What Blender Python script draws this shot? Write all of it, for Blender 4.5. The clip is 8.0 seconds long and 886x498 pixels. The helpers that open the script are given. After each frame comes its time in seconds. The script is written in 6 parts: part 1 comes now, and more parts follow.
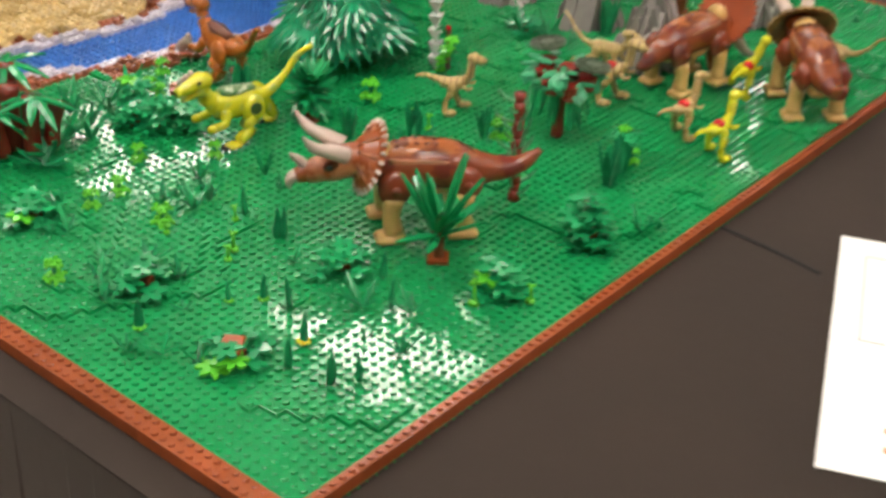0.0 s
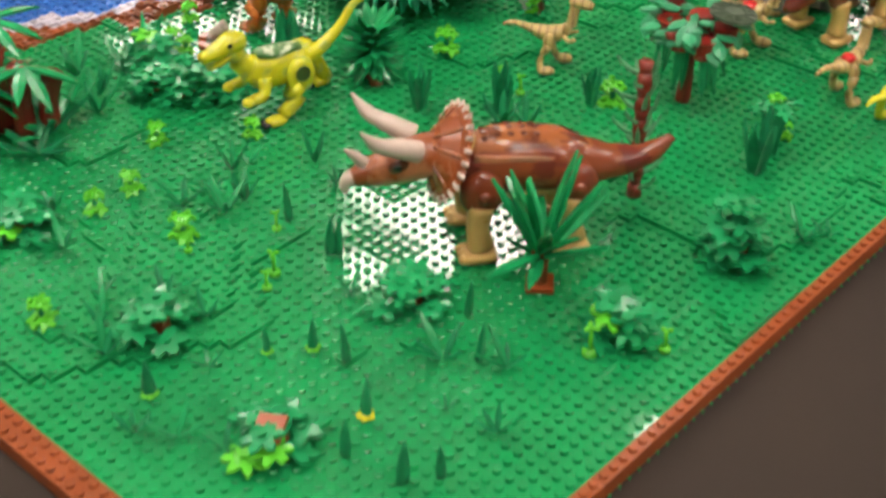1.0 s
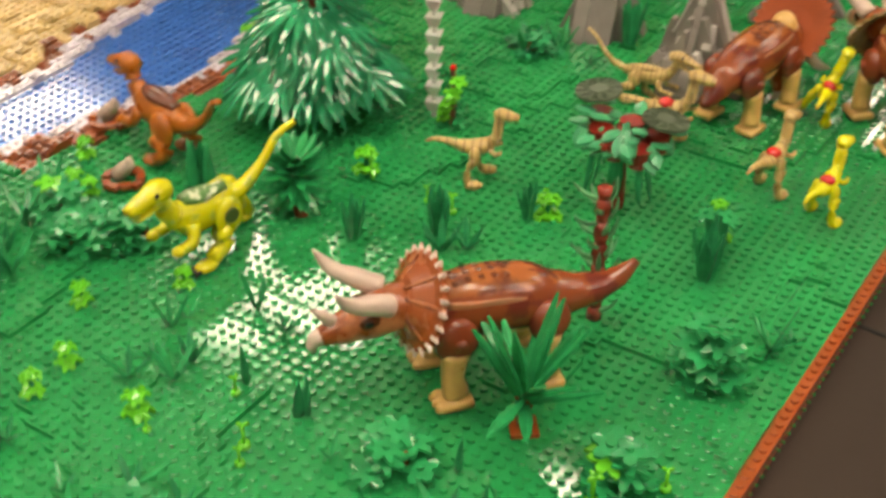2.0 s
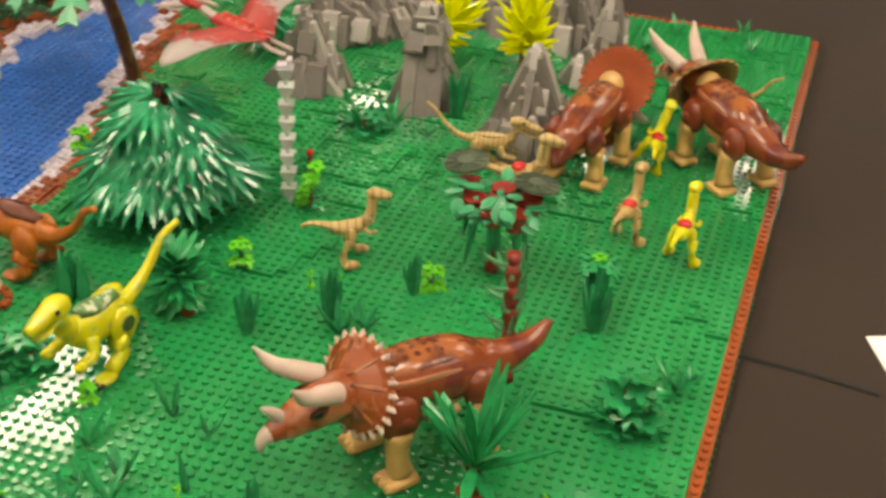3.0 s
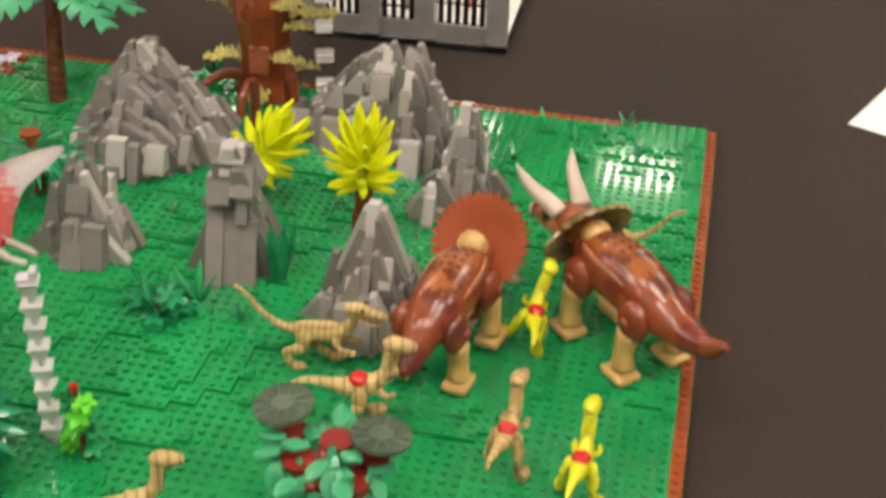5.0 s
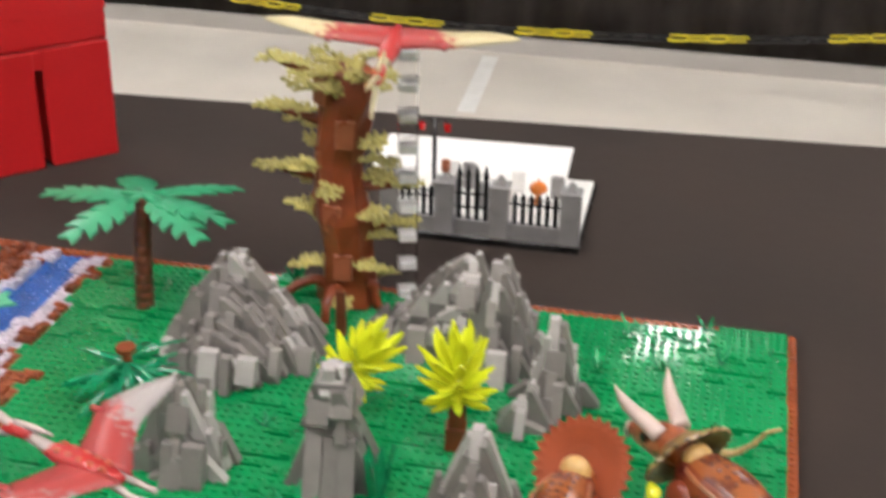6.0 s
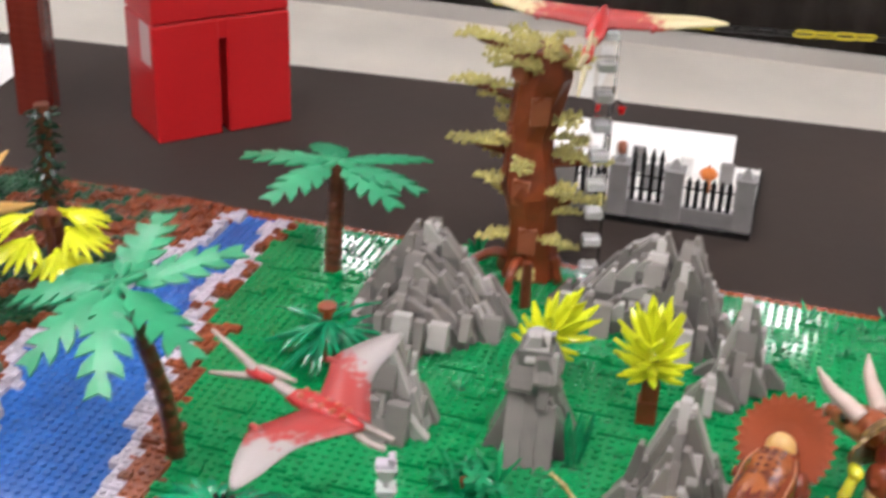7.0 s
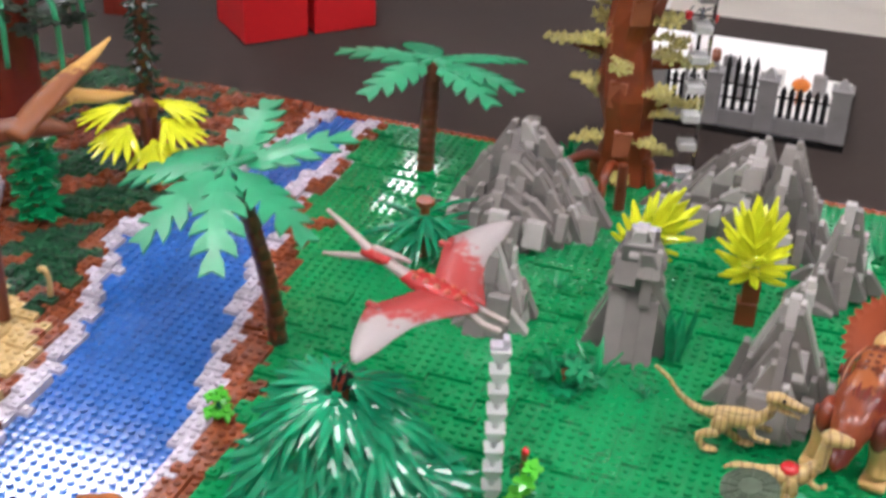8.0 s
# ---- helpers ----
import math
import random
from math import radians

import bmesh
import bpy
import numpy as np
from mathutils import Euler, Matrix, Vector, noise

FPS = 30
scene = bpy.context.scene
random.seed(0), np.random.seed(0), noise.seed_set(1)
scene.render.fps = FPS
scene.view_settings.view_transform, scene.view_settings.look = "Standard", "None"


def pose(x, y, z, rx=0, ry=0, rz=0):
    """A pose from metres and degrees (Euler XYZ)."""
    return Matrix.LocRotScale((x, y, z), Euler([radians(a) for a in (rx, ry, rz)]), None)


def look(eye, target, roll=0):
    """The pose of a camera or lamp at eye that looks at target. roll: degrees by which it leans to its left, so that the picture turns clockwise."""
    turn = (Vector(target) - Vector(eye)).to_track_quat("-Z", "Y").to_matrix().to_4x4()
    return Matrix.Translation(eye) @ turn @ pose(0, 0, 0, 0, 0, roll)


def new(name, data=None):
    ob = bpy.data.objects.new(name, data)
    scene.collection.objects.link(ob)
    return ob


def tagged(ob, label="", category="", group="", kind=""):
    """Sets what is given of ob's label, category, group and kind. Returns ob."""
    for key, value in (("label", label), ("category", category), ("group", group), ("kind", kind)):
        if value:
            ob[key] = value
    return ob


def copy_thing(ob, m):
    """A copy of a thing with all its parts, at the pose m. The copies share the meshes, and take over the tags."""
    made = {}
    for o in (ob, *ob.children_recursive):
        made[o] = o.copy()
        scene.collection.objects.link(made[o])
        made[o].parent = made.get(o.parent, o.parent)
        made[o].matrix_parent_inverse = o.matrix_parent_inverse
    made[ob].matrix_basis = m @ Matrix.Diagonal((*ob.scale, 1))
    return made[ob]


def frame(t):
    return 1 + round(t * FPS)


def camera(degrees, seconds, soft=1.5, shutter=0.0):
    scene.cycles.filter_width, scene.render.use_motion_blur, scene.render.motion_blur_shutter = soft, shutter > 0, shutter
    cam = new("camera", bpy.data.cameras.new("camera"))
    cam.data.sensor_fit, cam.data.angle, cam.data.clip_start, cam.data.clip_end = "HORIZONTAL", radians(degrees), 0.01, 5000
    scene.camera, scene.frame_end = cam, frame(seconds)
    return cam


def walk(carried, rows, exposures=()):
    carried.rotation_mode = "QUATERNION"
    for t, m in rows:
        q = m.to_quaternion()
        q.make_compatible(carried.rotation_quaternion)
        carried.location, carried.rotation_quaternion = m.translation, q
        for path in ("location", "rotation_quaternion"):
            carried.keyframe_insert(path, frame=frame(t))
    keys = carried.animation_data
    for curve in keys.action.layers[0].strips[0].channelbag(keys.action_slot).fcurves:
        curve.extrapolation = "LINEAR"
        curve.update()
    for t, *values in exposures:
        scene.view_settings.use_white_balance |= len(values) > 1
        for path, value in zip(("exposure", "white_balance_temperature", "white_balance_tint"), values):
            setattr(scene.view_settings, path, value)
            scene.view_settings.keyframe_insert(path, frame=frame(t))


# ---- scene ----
cam = camera(36.5, 8.0, soft=3.2, shutter=0.5)
PATH = [
    (0, (0.419, -0.39, 0.521), (-0.664, 0.939, -0.509), 2.1),
    (0.5, (0.311, -0.304, 0.488), (-0.76, 0.952, -0.642), 0.8),
    (1, (0.247, -0.216, 0.468), (-0.843, 0.975, -0.711), -0.1),
    (1.5, (0.2, -0.193, 0.483), (-0.845, 1.064, -0.67), -0.2),
    (2, (0.136, -0.221, 0.503), (-0.744, 1.165, -0.639), 0.6),
    (2.2, (0.11, -0.247, 0.506), (-0.696, 1.214, -0.596), 0.7),
    (3.3, (0.013, -0.282, 0.514), (-0.443, 1.355, -0.54), 2.8),
    (3.5, (0.006, -0.252, 0.514), (-0.429, 1.38, -0.557), 2.9),
    (4, (0.009, -0.15, 0.52), (-0.345, 1.465, -0.605), 1.4),
    (4.2, (0.0, -0.113, 0.512), (-0.312, 1.506, -0.62), 1.1),
    (5.3, (-0.027, 0.026, 0.517), (-0.366, 1.699, -0.524), 1.9),
    (5.5, (-0.031, 0.03, 0.528), (-0.38, 1.72, -0.482), 1.3),
    (6, (-0.079, 0.007, 0.56), (-0.466, 1.757, -0.327), 1.0),
    (6.5, (-0.125, -0.026, 0.57), (-0.578, 1.725, -0.283), 2.1),
    (7, (-0.155, -0.044, 0.561), (-0.658, 1.665, -0.347), 2.1),
    (7.5, (-0.18, -0.055, 0.546), (-0.712, 1.621, -0.407), 2.5),
    (8, (-0.19, -0.068, 0.533), (-0.737, 1.577, -0.464), 2.6),
]
walk(cam, [(t, look(eye, target, roll)) for t, eye, target, roll in PATH], [(0, 0.04, 6500, 10), (0.8, 0.06, 6500, 10), (1.5, 0.06, 7300, 10), (2.0, 0.06, 7900, 10), (4.2, 0.08, 7700, 10), (5.3, 0.14, 6400, 11), (6.5, 0.19, 5900, 14), (8.0, 0.15, 5750, 18)])

# ---- world, lights ----
world = bpy.data.worlds.new("hall_air")
world.use_nodes = True
world.node_tree.nodes["Background"].inputs[0].default_value = (0.55, 0.52, 0.48, 1)
world.node_tree.nodes["Background"].inputs[1].default_value = 0.02
scene.world = world

STUD = 0.008
PLATE = 0.0032
TABLE_Z = -0.0108
FLOOR_Z = -0.761
CEIL_Z = 2.25
LAMP = 21.5


# ---- materials ----
def surface(name, rgb, rough=0.25, vary=0.12, scale=60.0, bump=0.02, metal=0.0, island=0.0, spec=0.5, rgb2=None, edge=(0.42, 0.58), objvary=0.0, coat=0.0):
    """A surface with variation at two scales; rgb2 gives a second colour in patches."""
    m = bpy.data.materials.new(name)
    m.use_nodes = True
    nt = m.node_tree
    b = nt.nodes["Principled BSDF"]
    tc = nt.nodes.new("ShaderNodeTexCoord")
    n1 = nt.nodes.new("ShaderNodeTexNoise")
    n1.inputs["Scale"].default_value = scale
    n1.inputs["Detail"].default_value = 4
    n2 = nt.nodes.new("ShaderNodeTexNoise")
    n2.inputs["Scale"].default_value = scale * 9
    n2.inputs["Detail"].default_value = 2
    nt.links.new(tc.outputs["Object"], n1.inputs["Vector"])
    nt.links.new(tc.outputs["Object"], n2.inputs["Vector"])
    ramp = nt.nodes.new("ShaderNodeValToRGB")
    ramp.color_ramp.elements[0].position, ramp.color_ramp.elements[1].position = edge if rgb2 else (0.3, 0.7)
    lo = [max(0.0, c * (1 - vary)) for c in rgb]
    hi = [min(1.0, c * (1 + vary)) for c in (rgb2 or rgb)]
    ramp.color_ramp.elements[0].color = (*lo, 1)
    ramp.color_ramp.elements[1].color = (*hi, 1)
    nt.links.new(n1.outputs["Fac"], ramp.inputs["Fac"])
    colour = ramp.outputs["Color"]
    for amount, node, socket in ((island, "ShaderNodeNewGeometry", "Random Per Island"), (objvary, "ShaderNodeObjectInfo", "Random")):
        if amount:
            g = nt.nodes.new(node)
            mp = nt.nodes.new("ShaderNodeMapRange")
            mp.inputs["To Min"].default_value = 1 - amount
            mp.inputs["To Max"].default_value = 1 + amount
            hs = nt.nodes.new("ShaderNodeHueSaturation")
            nt.links.new(g.outputs[socket], mp.inputs["Value"])
            nt.links.new(mp.outputs["Result"], hs.inputs["Value"])
            nt.links.new(colour, hs.inputs["Color"])
            colour = hs.outputs["Color"]
    nt.links.new(colour, b.inputs["Base Color"])
    rr = nt.nodes.new("ShaderNodeMapRange")
    rr.inputs["To Min"].default_value = rough * 0.75
    rr.inputs["To Max"].default_value = min(1.0, rough * 1.3)
    nt.links.new(n1.outputs["Fac"], rr.inputs["Value"])
    nt.links.new(rr.outputs["Result"], b.inputs["Roughness"])
    b.inputs["Metallic"].default_value = metal
    b.inputs["Specular IOR Level"].default_value = spec
    b.inputs["Coat Weight"].default_value = coat
    b.inputs["Coat Roughness"].default_value = 0.08
    if bump:
        bp = nt.nodes.new("ShaderNodeBump")
        bp.inputs["Strength"].default_value = bump
        bp.inputs["Distance"].default_value = 0.001
        nt.links.new(n2.outputs["Fac"], bp.inputs["Height"])
        nt.links.new(bp.outputs["Normal"], b.inputs["Normal"])
    return m


def clear_plastic(name, rgb, rough=0.1, transmit=0.55):
    m = surface(name, rgb, rough, 0.05, 80, 0.03)
    b = m.node_tree.nodes["Principled BSDF"]
    b.inputs["Transmission Weight"].default_value = transmit
    b.inputs["IOR"].default_value = 1.45
    return m


M = dict(
    green=surface("green_plastic", (0.007, 0.25, 0.072), 0.06, 0.14, 14, 0.018, spec=0.65, island=0.05),
    green_stud=surface("green_stud_plastic", (0.007, 0.25, 0.072), 0.15, 0.14, 14, 0.018, spec=0.55, island=0.05),
    water_stud=surface("blue_stud_plastic", (0.03, 0.13, 0.43), 0.11, 0.2, 14, 0.03, spec=0.7, island=0.15),
    green_plate=surface("green_plate_plastic", (0.007, 0.25, 0.072), 0.06, 0.14, 40, 0.018, spec=0.65, objvary=0.05),
    leaf=surface("leaf_green_plastic", (0.008, 0.25, 0.08), 0.2, 0.18, 90, 0.04, objvary=0.18),
    pine=surface("pine_green_plastic", (0.009, 0.22, 0.095), 0.13, 0.2, 90, 0.04, objvary=0.25),
    frond=surface("palm_green_plastic", (0.034, 0.285, 0.13), 0.3, 0.14, 40, 0.08, objvary=0.08),
    dark_leaf=surface("dark_green_plastic", (0.01, 0.2, 0.075), 0.2, 0.2, 90, 0.04, objvary=0.2),
    lime=surface("bright_green_plastic", (0.09, 0.5, 0.03), 0.2, 0.12, 90, 0.02, objvary=0.1),
    yellow_leaf=surface("lime_yellow_plastic", (0.68, 0.72, 0.014), 0.14, 0.1, 80, 0.03, objvary=0.08),
    yellow_spot=surface("yellow_printed_plastic", (0.6, 0.57, 0.02), 0.26, 0.1, 95, 0.04, rgb2=(0.3, 0.36, 0.04), edge=(0.54, 0.64)),
    yellow=surface("yellow_plastic", (0.6, 0.58, 0.018), 0.25, 0.1, 60, 0.03),
    brown=surface("reddish_brown_plastic", (0.17, 0.042, 0.016), 0.22, 0.18, 60, 0.03),
    trunk=surface("trunk_brown_plastic", (0.125, 0.033, 0.014), 0.3, 0.2, 70, 0.05, objvary=0.22),
    border=surface("dark_orange_plastic", (0.27, 0.062, 0.018), 0.22, 0.14, 30, 0.04, objvary=0.1),
    bank=surface("bank_brown_plastic", (0.21, 0.055, 0.02), 0.25, 0.2, 30, 0.04, island=0.35),
    hide=surface("brown_printed_plastic", (0.25, 0.057, 0.021), 0.2, 0.14, 60, 0.03, rgb2=(0.12, 0.02, 0.013), edge=(0.52, 0.6)),
    hide_back=surface("orange_back_plastic", (0.38, 0.115, 0.035), 0.2, 0.2, 55, 0.03, rgb2=(0.1, 0.024, 0.012), edge=(0.46, 0.56)),
    pale_print=surface("pale_pink_print", (0.4, 0.19, 0.11), 0.25, 0.2, 90, 0.02, rgb2=(0.36, 0.13, 0.06), edge=(0.45, 0.6)),
    thigh=surface("dark_reddish_plastic", (0.23, 0.046, 0.02), 0.18, 0.16, 50, 0.03, rgb2=(0.085, 0.02, 0.014), edge=(0.5, 0.64)),
    hide_light=surface("orange_brown_plastic", (0.29, 0.07, 0.02), 0.26, 0.14, 55, 0.03, rgb2=(0.4, 0.14, 0.06), edge=(0.55, 0.66)),
    print_dark=surface("dark_brown_print", (0.11, 0.028, 0.012), 0.25, 0.15, 80, 0.0),
    horn=surface("bone_plastic", (0.5, 0.39, 0.335), 0.32, 0.12, 60, 0.04),
    skin=surface("tan_plastic", (0.56, 0.35, 0.12), 0.3, 0.14, 60, 0.04),
    orange=surface("orange_plastic", (0.45, 0.13, 0.018), 0.28, 0.14, 60, 0.04, rgb2=(0.24, 0.07, 0.018), edge=(0.5, 0.7)),
    olive_back=surface("green_printed_plastic", (0.08, 0.2, 0.06), 0.3, 0.1, 160, 0.04, rgb2=(0.45, 0.5, 0.35), edge=(0.5, 0.58)),
    red=surface("red_plastic", (0.5, 0.012, 0.012), 0.25, 0.1, 60, 0.03),
    blood=surface("red_wing_plastic", (0.42, 0.03, 0.028), 0.25, 0.15, 50, 0.04),
    wing=surface("pale_wing_plastic", (0.42, 0.35, 0.32), 0.25, 0.1, 50, 0.04),
    wing_tan=surface("cream_wing_plastic", (0.45, 0.39, 0.22), 0.3, 0.1, 50, 0.04),
    rock=surface("grey_brick_plastic", (0.21, 0.192, 0.177), 0.2, 0.1, 50, 0.04, objvary=0.22),
    # light grey bricks, and brick tops whose lit look is put into the colour
    rock_pale=surface("light_grey_and_lit_brick_plastic", (0.4, 0.375, 0.355), 0.24, 0.1, 50, 0.04, objvary=0.12),
    frill_tan=surface("tan_patterned_plastic", (0.3, 0.19, 0.06), 0.3, 0.1, 70, 0.03, rgb2=(0.1, 0.06, 0.02), edge=(0.48, 0.6)),
    seam=surface("seam_gap_shade", (0.006, 0.005, 0.005), 0.9, 0.1, 20, 0.0),
    stone_dark=surface("dark_grey_plastic", (0.23, 0.22, 0.215), 0.3, 0.12, 50, 0.04, objvary=0.1),
    black=surface("black_plastic", (0.012, 0.012, 0.012), 0.25, 0.1, 60, 0.02),
    white=surface("white_plastic", (0.78, 0.77, 0.74), 0.3, 0.05, 60, 0.02),
    foam=surface("milky_plastic", (0.49, 0.45, 0.51), 0.16, 0.12, 40, 0.04, island=0.2),
    water=surface("blue_plastic", (0.026, 0.12, 0.42), 0.07, 0.2, 14, 0.025, spec=0.65, island=0.12),
    sand=surface("sand_plastic", (0.5, 0.36, 0.15), 0.28, 0.14, 25, 0.04, island=0.2),
    soil=surface("soil_brown_plastic", (0.185, 0.047, 0.017), 0.26, 0.2, 30, 0.04, island=0.35),
    moss=surface("moss_green_plastic", (0.012, 0.06, 0.025), 0.26, 0.2, 30, 0.04, island=0.3),
    olive=surface("olive_plastic", (0.47, 0.42, 0.13), 0.35, 0.2, 90, 0.05, objvary=0.2),
    clear=clear_plastic("clear_plastic", (0.95, 0.95, 0.95)),
    cloth=surface("black_tablecloth", (0.031, 0.0215, 0.017), 0.8, 0.22, 5, 0.25, spec=0.2),
    paper=surface("white_paper", (0.8, 0.79, 0.77), 0.7, 0.03, 10, 0.03, spec=0.3),
    ink=surface("grey_ink", (0.3, 0.3, 0.3), 0.7, 0.05, 60, 0.0),
    ink_orange=surface("orange_ink", (0.5, 0.16, 0.05), 0.7, 0.05, 60, 0.0),
    ink_blue=surface("blue_ink", (0.05, 0.16, 0.5), 0.7, 0.08, 20, 0.0),
    floor=surface("beige_floor_tile", (0.82, 0.77, 0.69), 0.5, 0.08, 3, 0.06),
    tape=surface("floor_tape", (0.95, 0.94, 0.9), 0.6, 0.05, 20, 0.0),
    skirting=surface("grey_skirting", (0.5, 0.475, 0.445), 0.6, 0.08, 4, 0.02),
    drape=surface("black_drape", (0.14, 0.122, 0.11), 0.95, 0.3, 6, 0.3, spec=0.15),
    wall=surface("wall_paint", (0.55, 0.53, 0.5), 0.8, 0.06, 2, 0.05),
    ceiling=surface("ceiling_tile", (0.85, 0.84, 0.81), 0.9, 0.05, 8, 0.2),
    chain_yellow=surface("yellow_chain_plastic", (0.65, 0.55, 0.02), 0.35, 0.1, 60, 0.02),
    pumpkin=surface("pumpkin_orange_plastic", (0.6, 0.16, 0.01), 0.3, 0.1, 60, 0.03),
    eye=surface("glossy_black_print", (0.01, 0.01, 0.01), 0.1, 0.0, 60, 0.0),
)
M["water"].node_tree.nodes["Principled BSDF"].inputs["Coat Weight"].default_value = 0.3


# ---- shapes ----
def part(name, bm, material, parent=None, label="", smooth=False):
    """Links a bmesh as one mesh object under a thing or a part."""
    me = bpy.data.meshes.new(name)
    bm.normal_update()
    bm.to_mesh(me)
    bm.free()
    if smooth:
        me.polygons.foreach_set("use_smooth", [True] * len(me.polygons))
    me.materials.append(M[material])
    ob = new(name, me)
    if parent:
        ob.parent = parent
    return tagged(ob, label)


def mesh_of(name, bm, material, smooth=False):
    me = bpy.data.meshes.new(name)
    bm.normal_update()
    bm.to_mesh(me)
    bm.free()
    if smooth:
        me.polygons.foreach_set("use_smooth", [True] * len(me.polygons))
    me.materials.append(M[material])
    return me


def piece(name, me, parent, m):
    """A piece of its own on shared mesh data."""
    ob = new(name, me)
    ob.parent = parent
    ob.matrix_local = m
    return ob


def thing(name, label, category, m, group=""):
    ob = new(name)
    ob.empty_display_size = 0.01
    ob.matrix_world = m
    return tagged(ob, label, category, group)


def box(bm, sx, sy, sz, m, bevel=0.0):
    made = bmesh.ops.create_cube(bm, size=1, matrix=m @ Matrix.Diagonal((sx, sy, sz, 1)))
    if bevel:
        edges = list({e for v in made["verts"] for e in v.link_edges})
        bmesh.ops.bevel(bm, geom=edges, offset=bevel, segments=1, affect="EDGES")


def cone(bm, r1, r2, depth, m, seg=12):
    """A cone or cylinder that stands on the origin of m."""
    bmesh.ops.create_cone(bm, cap_ends=True, segments=seg, radius1=r1, radius2=r2, depth=depth, matrix=m @ pose(0, 0, depth / 2))


def ball(bm, m, seg=12, rings=8):
    bmesh.ops.create_uvsphere(bm, u_segments=seg, v_segments=rings, radius=1, matrix=m)


def egg(x, y, z, rx, ry, rz):
    return pose(x, y, z) @ Matrix.Diagonal((rx, ry, rz, 1))


def tube(bm, pts, rad, seg=12):
    """A closed tube along points; a radius is a number or (across, upright)."""
    pts = [Vector(p) for p in pts]
    rings = []
    for k, p in enumerate(pts):
        a, b = pts[max(k - 1, 0)], pts[min(k + 1, len(pts) - 1)]
        t = (b - a).normalized()
        ref = Vector((0, 0, 1)) if abs(t.z) < 0.9 else Vector((1, 0, 0))
        side = t.cross(ref).normalized()
        up = side.cross(t).normalized()
        w, h = rad[k] if isinstance(rad[k], tuple) else (rad[k], rad[k])
        rings.append([bm.verts.new(p + side * (w * math.cos(q)) + up * (h * math.sin(q))) for q in (2 * math.pi * s / seg for s in range(seg))])
    for r0, r1 in zip(rings, rings[1:]):
        for s in range(seg):
            bm.faces.new((r0[s], r0[(s + 1) % seg], r1[(s + 1) % seg], r1[s]))
    bm.faces.new(rings[0][::-1])
    bm.faces.new(rings[-1])
    bmesh.ops.recalc_face_normals(bm, faces=bm.faces)


def smooth_path(pts, rad, steps=3):
    """Points and radii between those given, on a smooth curve."""
    pts = [Vector(p) for p in pts]
    rad = [r if isinstance(r, tuple) else (r, r) for r in rad]
    out, outr = [], []
    n = len(pts)
    for k in range(n - 1):
        p0, p1, p2, p3 = pts[max(k - 1, 0)], pts[k], pts[k + 1], pts[min(k + 2, n - 1)]
        for s in range(steps):
            u = s / steps
            out.append(0.5 * (2 * p1 + (p2 - p0) * u + (2 * p0 - 5 * p1 + 4 * p2 - p3) * u * u + (3 * p1 - p0 - 3 * p2 + p3) * u ** 3))
            e = u * u * (3 - 2 * u)
            outr.append((rad[k][0] * (1 - e) + rad[k + 1][0] * e, rad[k][1] * (1 - e) + rad[k + 1][1] * e))
    return out + [pts[-1]], outr + [rad[-1]]


def limb(bm, pts, rad, seg=12, steps=3):
    p, r = smooth_path(pts, rad, steps)
    tube(bm, p, r, seg)


def ribbon_leaf(bm, stations, thick, m=Matrix()):
    """A leaf along x: stations of (x, half width left, half width right, z, cup)."""
    rows = []
    for x, wl, wr, z, cup in stations:
        rows.append([[bm.verts.new(m @ Vector((x, y, z + c + d * thick / 2))) for y, c in ((wl, -cup), (0, 0), (-wr, -cup))] for d in (1, -1)])
    for a, b in zip(rows, rows[1:]):
        for k in range(2):
            bm.faces.new((a[0][k], a[0][k + 1], b[0][k + 1], b[0][k]))
            bm.faces.new((a[1][k], b[1][k], b[1][k + 1], a[1][k + 1]))
        bm.faces.new((a[0][0], b[0][0], b[1][0], a[1][0]))
        bm.faces.new((a[0][2], a[1][2], b[1][2], b[0][2]))
    for r, flip in ((rows[0], 1), (rows[-1], 0)):
        for k in range(2):
            f = (r[0][k], r[1][k], r[1][k + 1], r[0][k + 1])
            bm.faces.new(f if flip else f[::-1])
    bmesh.ops.recalc_face_normals(bm, faces=bm.faces)


def bulk(name, verts, faces, material, parent=None, smooth=False):
    me = bpy.data.meshes.new(name)
    me.from_pydata(verts, [], faces)
    if smooth:
        me.polygons.foreach_set("use_smooth", [True] * len(me.polygons))
    me.materials.append(M[material])
    me.update()
    ob = new(name, me)
    if parent:
        ob.parent = parent
    return ob


RING = [(0.0024 * math.cos(2 * math.pi * k / 10), 0.0024 * math.sin(2 * math.pi * k / 10)) for k in range(10)]


def stud_rows(places):
    """Vertices and faces of many studs, each standing at (x, y, z)."""
    verts, faces = [], []
    for x, y, z in places:
        n = len(verts)
        verts += [(x + a, y + b, z) for a, b in RING] + [(x + a, y + b, z + 0.0014) for a, b in RING]
        verts += [(x + a * 0.88, y + b * 0.88, z + 0.0017) for a, b in RING]
        for base in (n, n + 10):
            faces += [(base + k, base + (k + 1) % 10, base + 10 + (k + 1) % 10, base + 10 + k) for k in range(10)]
        faces.append(tuple(range(n + 20, n + 30)))
    return verts, faces


